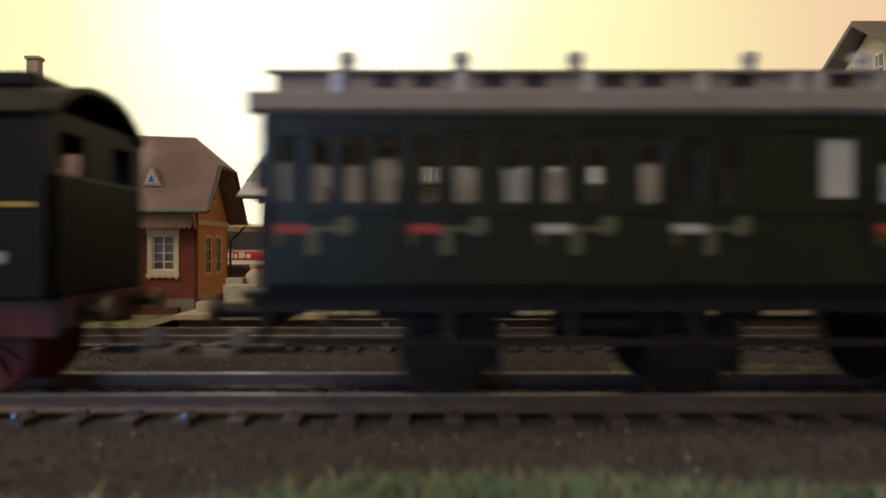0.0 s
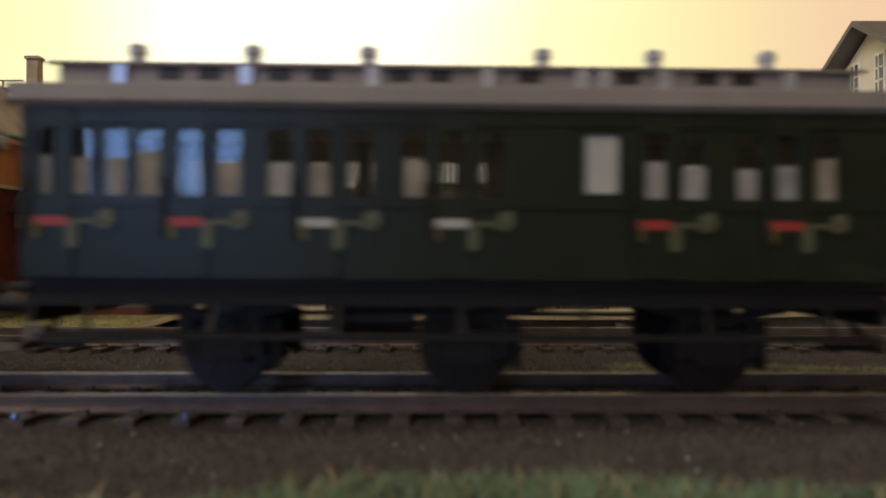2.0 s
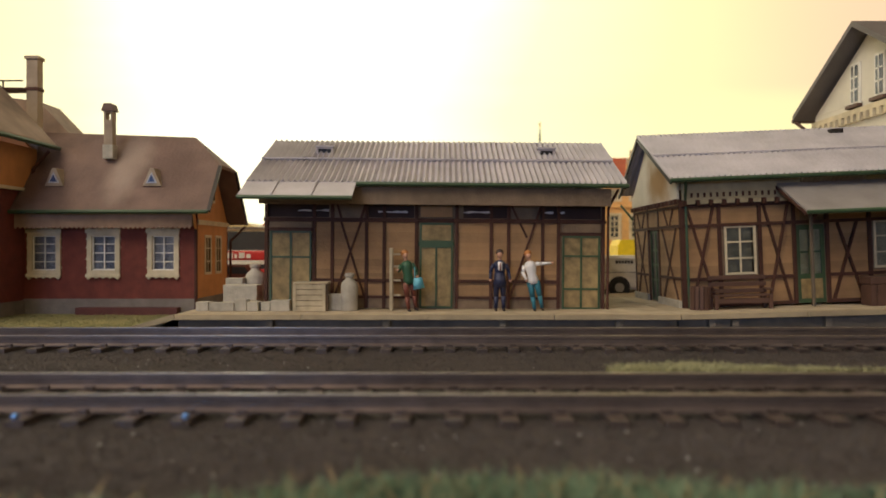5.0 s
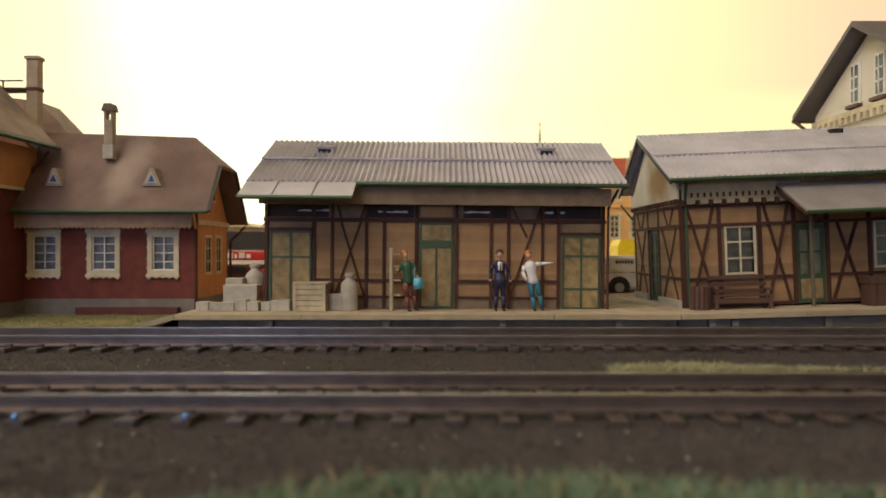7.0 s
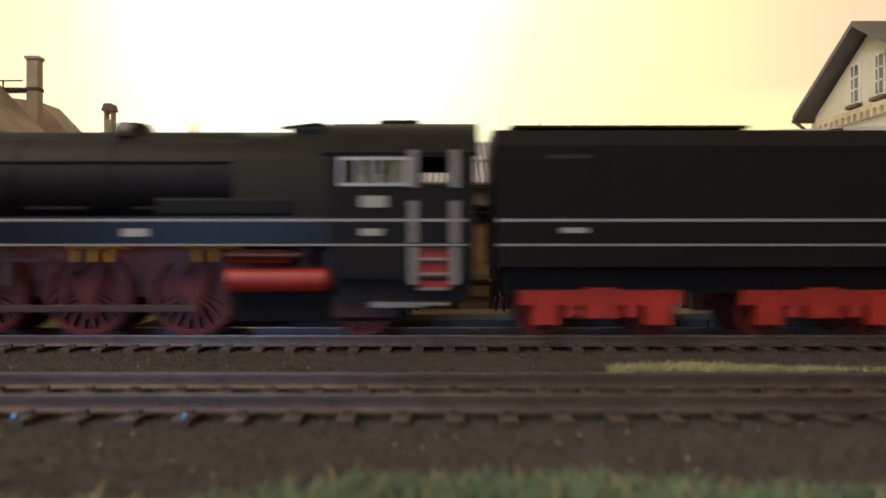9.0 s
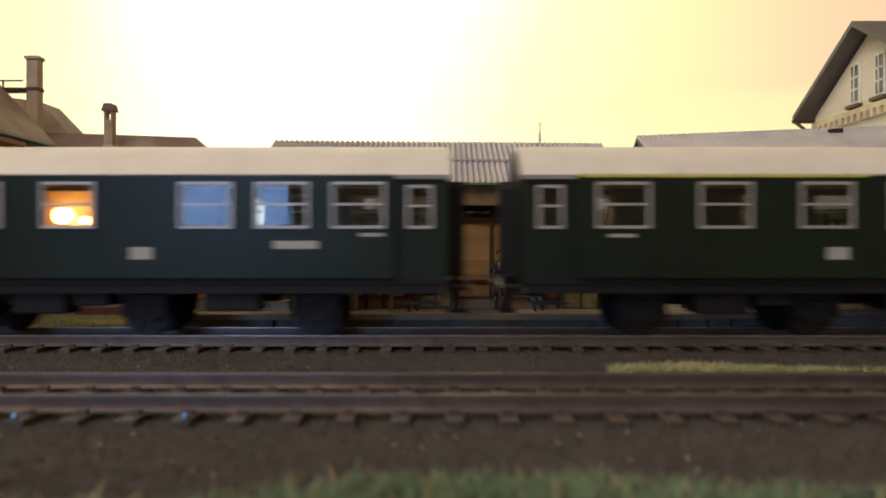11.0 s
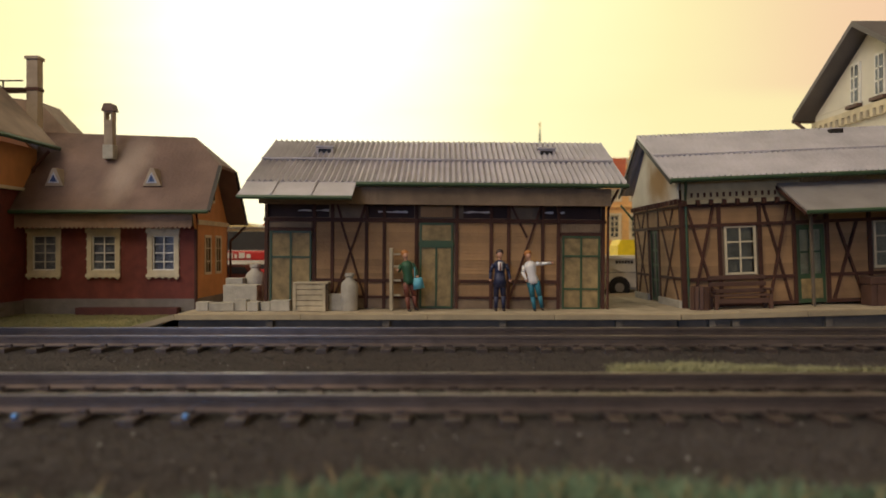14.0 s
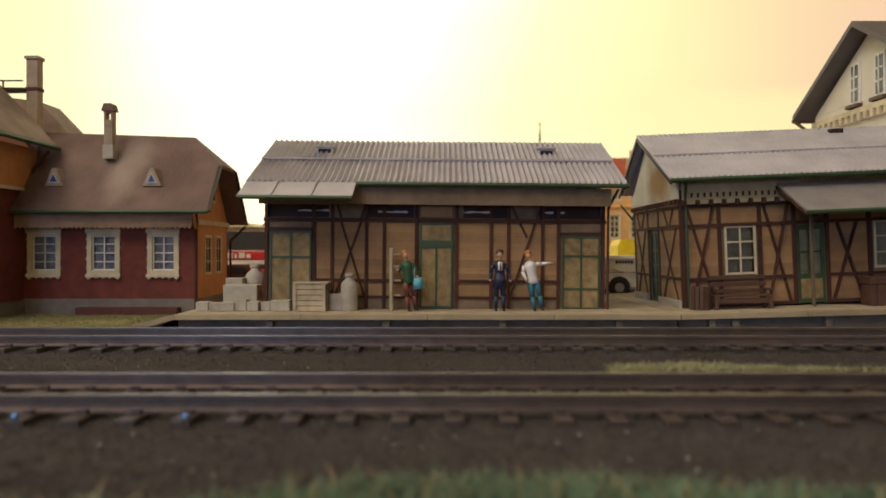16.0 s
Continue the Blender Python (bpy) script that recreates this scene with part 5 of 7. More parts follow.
    cl = part("clerestory", boxes((-xs - 0.5, xs + 0.5, -6.6, 6.6, 41.5, 46.4)), "old_roof", c, "raised clerestory with small vents")
    part("clerestory_roof", roof_bm(7.6, 46.2, 47.4, -xs - 1.8, xs + 1.8, 0.5, 10, 2.0), "old_roof", cl, smooth=True)
    for s in (-1, 1):
        for x in (8.4, 26.3, 44.4, 61.0, 74.5, 77.8, 86.5, 104.6):
            part("bracket", box(-xs + x - 0.9, -xs + x + 0.9, *sorted((s * 6.6, s * 7.5)), 42.8, 45.9), "roof_metal", cl, "bare metal bracket")
        for x in (15.3, 21.0, 31.0, 37.0, 48.3, 54.0, 67.0, 81.3, 92.8, 98.2):
            part("vent", box(-xs + x - 1.6, -xs + x + 1.6, *sorted((s * 6.6, s * 6.75)), 44.0, 45.8), "dark", cl, "dark clerestory light")
    for x in (9.4, 26.4, 43.4, 69.3, 86.0, 103.0):
        v = part("roof_vent", lathe([(1.15, 46.4), (1.1, 48.2), (1.35, 48.4), (1.35, 49.4), (0.9, 49.8)], 14, Matrix.Translation((-xs + x, -3.5, 0))), "roof_metal", c, "small roof ventilator", smooth=True)
    coach_interior(c, L - 4, z0, half, 17.3)
    for x in (-33, 1, 36):
        wheel_pair(train, c, x, 6.0, "wheel_dark")
        for s in (-1, 1):
            y0, y1 = sorted((s * 9.4, s * 10.8))
            g = part("axle_guard", boxes((x - 5.8, x - 3.8, y0, y1, 5, 14), (x + 3.8, x + 5.8, y0, y1, 5, 14), (x - 3.5, x + 3.5, y0, y1, 4.0, 9)), "frame_black", c)
            part("leaf_spring", prism([(x - 10, 11.4), (x, 9.3), (x + 10, 11.4), (x + 10, 12.4), (x, 10.8), (x - 10, 12.4)], y0 - 0.2, y1 + 0.2, "y"), "frame_black", g)
            part("brake_shoe", box(x + 6.4, x + 7.8, *sorted((s * 7, s * 9)), 3, 10), "frame_black", c)
    part("gas_tank", tube((-18, -10.5, 10.5), (-6, -10.5, 10.5), 2.2, seg=14), "frame_black", c)
    return c


def sliced(bm, x0, x1, step):
    """Cut a body across x, so that it can be bent evenly."""
    x = x0
    while x < x1:
        bmesh.ops.bisect_plane(bm, geom=list(bm.verts) + list(bm.edges) + list(bm.faces), plane_co=(x, 0, 0), plane_no=(1, 0, 0))
        x += step
    return bm


def build_express_loco():
    """Streamlined express engine; x = 0 at the nose, running towards -x."""
    c = thing("express_locomotive", "black streamlined steam locomotive with white stripes and red wheels", "locomotive")
    H = 16.6
    # skirt with the curved bow
    upper = [(3.0, 9.0), (0.8, 12.5), (0.0, 16.5), (0.8, 20.0), (3.5, 23.4), (8.0, 25.6), (14.0, 27.2), (20.0, 28.0)]
    low = [(20, 21.2), (34, 19.4), (22, 15.5), (18, 9.5), (16, 5.0), (6.5, 5.0)]
    for s in (-1, 1):
        a, b = sorted((s * H, s * (H - 1.0)))
        bow = part("bow_skirt", sliced(prism(upper + [(44, 28.0), (44, 21.8)] + low[1:], a, b, "y"), 1, 43, 1.5), "loco_blue_black", c, "black bow skirt panel", smooth=True)
        part("running_skirt", box(44.05, 172, a, b, 21.6, 28.0), "loco_blue_black", c, "black running-board skirt")
        p0, p1 = sorted((s * H, s * (H + 0.15)))
        bm = boxes((26, 172, p0, p1, 26.8, 27.4))
        pts = [(7.4, 8.2), (5.6, 12.0), (5.2, 15.8), (6.2, 18.8), (9.0, 21.8), (13.5, 24.3), (20, 26.3), (27, 27.1)]
        wd = [1.7, 1.7, 1.7, 1.6, 1.4, 1.1, 0.8, 0.6]
        for (q, r), w, w2 in zip(zip(pts, pts[1:]), wd, wd[1:]):
            dx, dz = r[0] - q[0], r[1] - q[1]
            n = math.hypot(dx, dz)
            nx, nz = -dz / n, dx / n
            prism([(q[0] - nx * w / 2, q[1] - nz * w / 2), (r[0] - nx * w2 / 2, r[1] - nz * w2 / 2), (r[0] + nx * w2 / 2, r[1] + nz * w2 / 2), (q[0] + nx * w / 2, q[1] + nz * w / 2)], p0, p1, "y", bm)
        part("white_stripe", bm, "stripe", c, "white lining stripe")
        bm = boxes((46, 172, p0, p1, 21.3, 21.7))
        pts = [(17.5, 16.2), (26, 18.2), (36, 20.6), (46, 21.5)]
        for q, r in zip(pts, pts[1:]):
            prism([(q[0], q[1] - 0.3), (r[0], r[1] - 0.25), (r[0], r[1] + 0.25), (q[0], q[1] + 0.3)], p0, p1, "y", bm)
        part("white_stripe", bm, "stripe", c, "white lining stripe")
        part("number_plate", box(94, 100, p0, p1 + 0.05, 23.4, 25.2), "pale", c)
    part("front_apron", prism([(3.0, 5.4), (3.0, 9.0), (0.8, 12.5), (0.0, 16.5), (0.8, 20.0), (3.5, 23.4), (8, 25.6), (9, 24), (5, 20), (5, 5.4)], -H + 1.05, H - 1.05, "y"), "loco_blue_black", c, "curved black front apron")
    for s in (-1, 1):
        roll = bmesh.new()
        path = [(q[0] + 1.5 * u, q[1] + 1.5 * v) for q, (u, v) in zip(upper, ((1, 0.1), (1, 0.05), (1, 0), (0.97, -0.2), (0.8, -0.6), (0.5, -0.85), (0.3, -0.95), (0, -1)))]
        ym = s * (H - 1.55)
        for q, r in zip(path, path[1:]):
            tube((q[0], ym, q[1]), (r[0], ym, r[1]), 1.62, 1.62, 20, roll)
            bmesh.ops.create_uvsphere(roll, u_segments=16, v_segments=10, radius=1.61, matrix=Matrix.Translation((r[0], ym, r[1])))
        part("bow_edge", roll, "loco_gloss", c, "glossy rolled edge of the bow", smooth=True)
    part("front_deck", box(9, 22, -H + 1.05, H - 1.05, 24.0, 25.2), "loco_black", c)
    for y in (-9.5, 9.5):
        l = part("headlamp", tube((1.6, y, 19.0), (-1.0, y, 18.6), 1.2, 1.2, 16), "silver", c)
        part("lens", tube((-1.0, y, 18.6), (-1.4, y, 18.6), 0.8, 0.7, 16), "headlight", l, "glowing warm headlamp")
        b = part("buffer", tube((2, y, 11.5), (-3.6, y, 11.5), 1.3, 1.2, 12), "loco_red", c)
        part("buffer_head", tube((-3.6, y, 11.5), (-4.7, y, 11.5), 2.4, 2.2, 16), "silver", b, "bright steel buffer head")
    l = part("headlamp", tube((8, 0, 42), (4.5, 0, 42), 1.5, 1.5, 16), "silver", c)
    part("lens", tube((4.5, 0, 42), (4.1, 0, 42), 0.6, 0.5, 16), "headlight", l, "glowing warm headlamp")
    part("buffer_beam", box(3.2, 4.6, -13, 13, 9.5, 13.5), "loco_red", c, "red buffer beam")
    # boiler
    R, bz = 11.6, 36.9
    prof = [(1.0, 6.5), (6.5, 6.8), (9.5, 8.6), (11.2, 12), (R, 18), (R, 132)]
    turn_x = Matrix.Translation((0, 0, bz)) @ Matrix.Rotation(radians(90), 4, "Y")
    part("boiler", lathe([(r, z) for r, z in prof], 32, turn_x), "loco_black", c, "black boiler", smooth=True)
    for x in (44, 66, 88, 110, 128):
        part("boiler_band", lathe([(R + 0.1, x - 0.5), (R + 0.25, x - 0.4), (R + 0.25, x + 0.4), (R + 0.1, x + 0.5)], 32, turn_x), "loco_black", c, smooth=True)
    top = lathe([(0.5, 6.8), (3.4, 7.2), (5.2, 11), (6.4, 18), (6.4, 140)], 20, Matrix.Translation((0, 0, 43.4)) @ Matrix.Rotation(radians(90), 4, "Y"))
    part("boiler_casing", top, "loco_black", c, "long casing on the boiler's back", smooth=True)
    for s in (-1, 1):
        a, b = sorted((s * 13.2, s * 13.8))
        part("smoke_deflector", sliced(prism([(1.4, 38.0), (2.4, 42.0), (6.3, 45.2), (11.8, 46.4), (42, 46.0), (42, 42.0), (34, 39.8), (20, 36.8), (10, 34.4), (4.3, 34.8)], a, b, "y"), 0.5, 42, 1.5), "loco_grey", c, "dark grey smoke deflector", smooth=True)
        for x in (14, 34):
            part("deflector_stay", tube((x, s * 8, 42), (x, s * 13.2, 42), 0.4, seg=6), "loco_black", c)
        part("hand_rail", tube((46, s * 11.2, 41), (138, s * 11.2, 41), 0.25, seg=6), "loco_black", c)
        part("side_casing", box(100, 132, *sorted((s * 9, s * 13.5)), 28.1, 32.5, 0.8), "loco_black", c)
        for x in (70, 95, 120):
            part("pipe", tube((x, s * 12.2, 30), (x + 14, s * 12.2, 30), 0.5, seg=6), "loco_black", c)
    part("chimney", lathe([(4.4, 47.5), (3.4, 49.5), (3.6, 50.8), (4.8, 52.2), (4.6, 52.6), (3.4, 52.7)], 24, Matrix.Translation((27.2, 0, -0.7))), "loco_black", c, "wide black chimney", smooth=True)
    part("whistle", lathe([(1.2, 48.4), (1.2, 50), (2.9, 50.4), (2.8, 51.4), (0.5, 51.8)], 14, Matrix.Translation((36.4, 0, -0.3))), "loco_black", c, smooth=True)
    part("steam_dome", lathe([(5.2, 48.0), (5.0, 50.4), (4.2, 51.6), (1.0, 52.0)], 20, Matrix.Translation((89.2, 0, 0))), "loco_gloss", c, "low black steam dome", smooth=True)
    part("safety_valve", tube((104, 0, 49.5), (105, 0, 52.4), 0.8, 0.5, 8), "brass", c)
    part("turret", box(130, 140, -4, 4, 47, 50.6, 0.6), "loco_black", c)
    part("firebox", prism(gauge_end(13.2, 22, 41, 49.3), 118, 143), "loco_black", c, "black firebox casing", smooth=True)
    # cab
    cab0, cab1 = 141.0, 174.0
    ch = [(143.5, 158.5, 35.2, 41.0), (161.0, 168.0, 35.2, 41.5)]
    for s in (-1, 1):
        a, b = sorted((s * 16.6, s * 15.8))
        cabside = part("cab_side", wall_bm(cab0, cab1, 14.0, 42.5, a, b, ch + [(161.0, 168.0, 12.0, 21.0)]), "loco_black", c)
        p0, p1 = sorted((s * 16.62, s * 16.9))
        for h in ch[:1]:
            part("window_frame", wall_bm(h[0] - 0.4, h[1] + 0.4, h[2] - 0.4, h[3] + 0.4, p0, p1, [(h[0] + 0.3, h[1] - 0.3, h[2] + 0.3, h[3] - 0.3)]), "silver", cabside)
            for x in (147.0, 151.5):
                part("glazing_bar", box(x, x + 0.6, p0, p1, h[2], h[3]), "silver", cabside)
            part("pane", box(h[0], h[1], *sorted((s * 16.0, s * 16.2)), h[2], h[3]), "glass", cabside)
            # cream panels stand in for sky light seen through the cab
            part("bright_panel", boxes((148.4, 150.6, *sorted((s * 15.5, s * 15.78)), h[2], h[3]), (153.6, 158.4, *sorted((s * 15.5, s * 15.78)), h[2], h[3])), "cream", cabside, "cream panel standing for sky light through the cab")
        for x in (159.0, 168.4):
            part("hand_rail_plate", boxes((x, x + 1.9, p0, p1, 34.5, 43), (x, x + 1.9, p0, p1, 22, 31.5), (x, x + 1.9, p0, p1, 12.5, 21)), "silver_dark", cabside)
        part("number_plate", box(148, 154, p0, p1, 30.0, 32.6), "pale", cabside)
        part("number_plate", box(148, 153, p0, p1, 23.6, 25.2), "pale", cabside)
        for k in range(4):
            part("step", box(161.2, 167.8, *sorted((s * 13.5, s * 16.6)), 7.8 + k * 3.4, 8.4 + k * 3.4), "silver_dark", c, "cab step")
        part("step_plate", box(161.2, 168.2, *sorted((s * 15.2, s * 15.5)), 11.5, 21), "loco_red", c, "bright red step backing")
    part("cab_front", prism(gauge_end(15.7, 22, 42.5, 49), cab0 + 0.02, cab0 + 1.0), "loco_black", c)
    part("cab_roof", roof_bm(16.8, 42.4, 51.5, cab0 - 1.5, cab1 + 1.0, 0.8), "loco_black", c, "black cab roof", smooth=True)
    part("cab_floor", box(cab0, cab1, -15.7, 15.7, 13.4, 14.0), "frame_black", c)
    part("roof_vent", box(151, 161, -4, 4, 51.0, 52.2, 0.4), "loco_black", c)
    # frame and running gear
    part("main_frame", box(12, 170, -5.8, 5.8, 9, 22), "loco_dark_red", c, "dark red main frame")
    for s in (-1, 1):
        part("frame_plate", box(40, 130, *sorted((s * 5.9, s * 6.6)), 13, 20), "loco_dark_red", c)
        cyl = part("cylinder", tube((26, s * 12.2, 13), (44, s * 12.2, 13), 5.0, seg=20), "loco_black", c, "black cylinder block", smooth=True)
        part("cylinder_cover", tube((24.8, s * 12.2, 13), (26, s * 12.2, 13), 3.6, 4.4, 16), "steel", cyl)
        part("valve_chest", tube((27, s * 12.2, 18.6), (43, s * 12.2, 18.6), 2.6, seg=16), "loco_black", c)
        part("slide_bar", box(44, 62, *sorted((s * 11.6, s * 12.6)), 13.8, 14.8), "steel", c)
        part("valve_link", boxes((64, 66, *sorted((s * 11.6, s * 12.4)), 12, 21), (60, 76, *sorted((s * 11.6, s * 12.4)), 17.6, 18.4)), "steel", c, "steel valve gear")
        for x in (54, 58, 82, 86, 90, 110, 114):
            part("lubricator", tube((x, s * 13.9, 17.6), (x, s * 13.9, 20.6), 0.65, 0.5, 12), "brass", c, "brass lubricator")
        for x in (51, 80, 106):
            part("oil_pipe", tube((x, s * 13.6, 20.9), (x + 14, s * 13.6, 20.9), 0.4, seg=8), "brass", c)
        for x in (50, 75, 100):
            part("frame_stay", prism([(x, 21.4), (x + 9, 21.4), (x + 6, 15.5), (x + 3, 15.5)], *sorted((s * 8.2, s * 9.0)), "y"), "loco_dark_red", c)
            part("brake_hanger", beam((x + 11.5, s * 10.2, 20), (x + 9.0, s * 10.2, 4.5), 1.0, 0.8), "loco_red_wheel", c)
        pan = part("ash_pan", tube((117, s * 12.4, 13.4), (139.5, s * 12.4, 13.4), 2.9, 2.9, 20), "loco_red", c, "bright red air reservoir", smooth=True)
        part("reservoir_cap", tube((139.5, s * 12.4, 13.4), (142.0, s * 12.4, 13.4), 2.9, 1.4, 20), "loco_red", pan, smooth=True)
        part("hanger", boxes((120, 121, *sorted((s * 11.6, s * 13.2)), 15.8, 21.5), (134, 135, *sorted((s * 11.6, s * 13.2)), 15.8, 21.5)), "loco_dark_red", pan)
        part("feed_pump", tube((117, s * 13.2, 18.8), (131, s * 13.2, 18.8), 1.6, 1.6, 14), "loco_red", c, "red feed pump", smooth=True)
        part("tread_plate", box(150, 163, *sorted((s * 12.0, s * 15.5)), 7.2, 8.4), "silver_dark", c)
        part("pipe", tube((117, s * 14.5, 19.0), (134, s * 14.5, 19.0), 1.0, seg=8), "loco_dark_red", c)
        part("sand_pipe", tube((80, s * 9.5, 21), (77, s * 9.5, 6), 0.5, seg=6), "loco_dark_red", c)
    for x in (62.0, 87.0, 112.0):
        wheel_pair("express", c, x - 5.0, 10.4, "loco_red_wheel", 20)
    for x in (19.0, 42.0):
        wheel_pair("express", c, x, 5.4, "loco_red_wheel", 10)
    wheel_pair("express", c, 148.0, 5.8, "loco_red_wheel", 10)
    part("ash_hopper", prism([(-8.5, 3.4), (8.5, 3.4), (10, 11.8), (-10, 11.8)], 116, 158), "frame_black", c, "black ash hopper below the firebox")
    part("cab_valance", box(142, 173, -13.2, 13.2, 8.6, 13.3), "frame_black", c)
    for k in range(3):
        part("steam_pipe", tube((127 + k * 2, -3.5 + k * 3.0, 50.2), (137 + k, -3.0 + k * 2.4, 51.4), 0.45, seg=8), "loco_black", c)
    part("trailing_frame", boxes((141, 156, -10.5, -9.0, 4.5, 9.5), (141, 156, 9.0, 10.5, 4.5, 9.5)), "loco_dark_red", c)
    part("bogie_frame", boxes((17, 48, -9.6, -8.6, 4.8, 7.6), (17, 48, 8.6, 9.6, 4.8, 7.6)), "loco_red_wheel", c, "red bogie frame")
    for s in (-1, 1):
        ride = part("coupling_rod", box(-1, 51, *sorted((s * 9.6, s * 10.4)), -0.9, 0.9, 0.25), "steel", c, "steel coupling rod")
        RODS.append((ride, 57.0, s))
        ride.matrix_basis = place(57.0, 0, 10.4 + 4.2)
    # the long front overhang
    for o in c.children_recursive:
        if o.type == "MESH" and not o.name.startswith("wheel") and not o.name.startswith("coupling_rod"):
            for v in o.data.vertices:
                if v.co.x < 0.060:
                    v.co.y *= 1 - 0.20 * (max(0.0, 0.022 - max(v.co.x, 0.0)) / 0.022) ** 2
                    v.co.x -= 0.0048 * (1 - max(v.co.x, 0.0) / 0.060)
    return c


def build_tender():
    c = thing("locomotive_tender", "black coal tender with white stripes and red bogies", "tender")
    L = 105.0
    part("body", prism([(-16.4, 16.5), (-16.4, 44), (-13, 48.0), (-8, 49), (8, 49), (13, 48.0), (16.4, 44), (16.4, 16.5)], 0, L), "loco_black", c, "black high-sided tender body")
    for s in (-1, 1):
        p0, p1 = sorted((s * 16.4, s * 16.55))
        part("white_stripe", box(0.5, L - 1, p0, p1, 26.8, 27.4), "stripe", c)
        part("white_stripe", box(0.5, L - 1, p0, p1, 21.3, 21.7), "stripe", c)
        part("number_plate", box(15, 21, p0, p1, 24.2, 25.4), "pale", c)
        for x in (28, 56, 84):
            part("panel_seam", box(x, x + 0.3, p0, p1, 28, 43), "frame_black", c)
        part("vent_slot", box(12, 22, p0, p1, 41, 42), "dark", c)
        for x in (6, 58):
            bf = part("bogie_frame", boxes((x, x + 38, *sorted((s * 9.8, s * 12.0)), 7.5, 11.0), (x + 3, x + 9, *sorted((s * 9.8, s * 13)), 3.0, 10), (x + 29, x + 35, *sorted((s * 9.8, s * 13)), 3.0, 10), (x + 15, x + 23, *sorted((s * 9.8, s * 12.6)), 4.5, 11.6)), "loco_red", c, "bright red bogie frame")
            for q in range(3):
                part("spring_coil", tube((x + 12 + q * 7, s * 12.3, 4.8), (x + 12 + q * 7, s * 12.3, 7.5), 1.4, seg=10), "loco_red", bf)
    part("coal_edge", box(4, 60, -11, 11, 49.0, 49.6), "frame_black", c)
    part("ladder", boxes((L, L + 0.6, -9, -8.4, 16, 46), (L, L + 0.6, -4.6, -4, 16, 46)), "frame_black", c)
    part("under_frame", box(2, L - 2, -9, 9, 10, 16.4), "frame_black", c)
    for x in (12, 38, 64, 90):
        wheel_pair("express", c, x, 5.4, "loco_red_wheel", 10)
    buffers(c, L, 1, 11.6)
    return c


def build_tank_loco():
    """Small tank engine ahead of the old coaches; x = 0 at its rear end, running towards -x."""
    c = thing("tank_locomotive", "dark blue-black tank locomotive with red frame", "locomotive")
    part("bunker", box(-12, 0, -15, 15, 14, 31, 0.5), "loco_black", c)
    for s in (-1, 1):
        part("cab_side", wall_bm(-34, -2, 14, 39.6, *sorted((s * 15.6, s * 14.8)), [(-20, -10, 28, 37)]), "loco_black", c)
        part("side_tank", box(-86, -34.1, *sorted((s * 15.6, s * 9.0)), 14, 30, 0.5), "loco_black", c)
        part("lining", box(-33, -3, *sorted((s * 15.61, s * 15.75)), 26.4, 26.8), "brass", c)
        part("number_plate", box(-13, -7, *sorted((s * 15.61, s * 15.85)), 18.6, 20.2), "pale", c)
        part("frame_plate", box(-92, -1, *sorted((s * 9.4, s * 13.8)), 8.5, 13.5), "loco_dark_red", c, "dark red frame")
    part("cab_rear", wall_bm(-14.7, 14.7, 14, 39.6, 0, 0.8, [(-11, -4.5, 30, 37), (4.5, 11, 30, 37)]), "loco_black", c, at=place(-1.0, 0, 0, 0, 0, 90))
    part("cab_roof", roof_bm(16.4, 39.2, 44.8, -36, -0.2, 0.9), "loco_black", c, "black cab roof", smooth=True)
    part("roof_vent", box(-24, -8, -6, 6, 44.6, 46.8, 0.5), "loco_black", c)
    part("boiler", lathe([(8.6, -96), (8.6, -34)], 28, Matrix.Translation((0, 0, 31)) @ Matrix.Rotation(radians(90), 4, "Y")), "loco_black", c, smooth=True)
    part("chimney", lathe([(3.2, 38), (2.6, 41), (2.6, 46), (3.4, 47)], 18, Matrix.Translation((-90, 0, 0))), "loco_black", c, smooth=True)
    part("steam_dome", lathe([(4.4, 38), (4.4, 43), (3, 45), (0.5, 45.6)], 18, Matrix.Translation((-62, 0, 0))), "loco_black", c, smooth=True)
    for x in (-80, -58, -36, -14):
        wheel_pair("local", c, x, 7.0, "loco_red_wheel", 12)
    buffers(c, 0, 1, 12.0)
    part("buffer_beam_plate", box(0.55, 1.0, -14, 14, 10, 14), "loco_dark_red", c, "red buffer beam")
    # a narrow small engine
    for o in c.children_recursive:
        if o.type == "MESH":
            for v in o.data.vertices:
                v.co.y *= 0.86
    return c


M["brass_dull"] = mat("dull_brass", (0.20, 0.15, 0.06), 0.45, 0.6, vary=0.2)
M["wheel_dark"] = mat("dark_wheel", (0.014, 0.012, 0.013), 0.4, 0.4, vary=0.3)
M["buffer"] = mat("worn_buffer", (0.15, 0.115, 0.08), 0.45, 0.5, vary=0.3)
M["insert_warm"] = mat("cream_insert", (0.22, 0.19, 0.15), 0.6, vary=0.35, scale=400)
M["insert_grey"] = mat("grey_insert", (0.26, 0.25, 0.24), 0.6, vary=0.35, scale=400)
M["stripe"] = mat("greyed_white_stripe", (0.34, 0.33, 0.325), 0.5, vary=0.15)
M["frosted"] = mat("frosted_pane", (0.42, 0.42, 0.40), 0.4, vary=0.1)
M["roof_metal"] = mat("pale_blue_metal", (0.42, 0.44, 0.50), 0.3, 0.6, vary=0.15)
M["loco_blue_black"] = mat("blue_black_enamel", (0.006, 0.007, 0.011), 0.34, spec=0.22, vary=0.25, scale=80)
M["loco_gloss"] = mat("blue_black_gloss", (0.006, 0.007, 0.011), 0.2, spec=0.5, vary=0.2, scale=80)
M["loco_grey"] = mat("dark_grey_paint", (0.022, 0.020, 0.021), 0.65, spec=0.2, vary=0.2, scale=120)
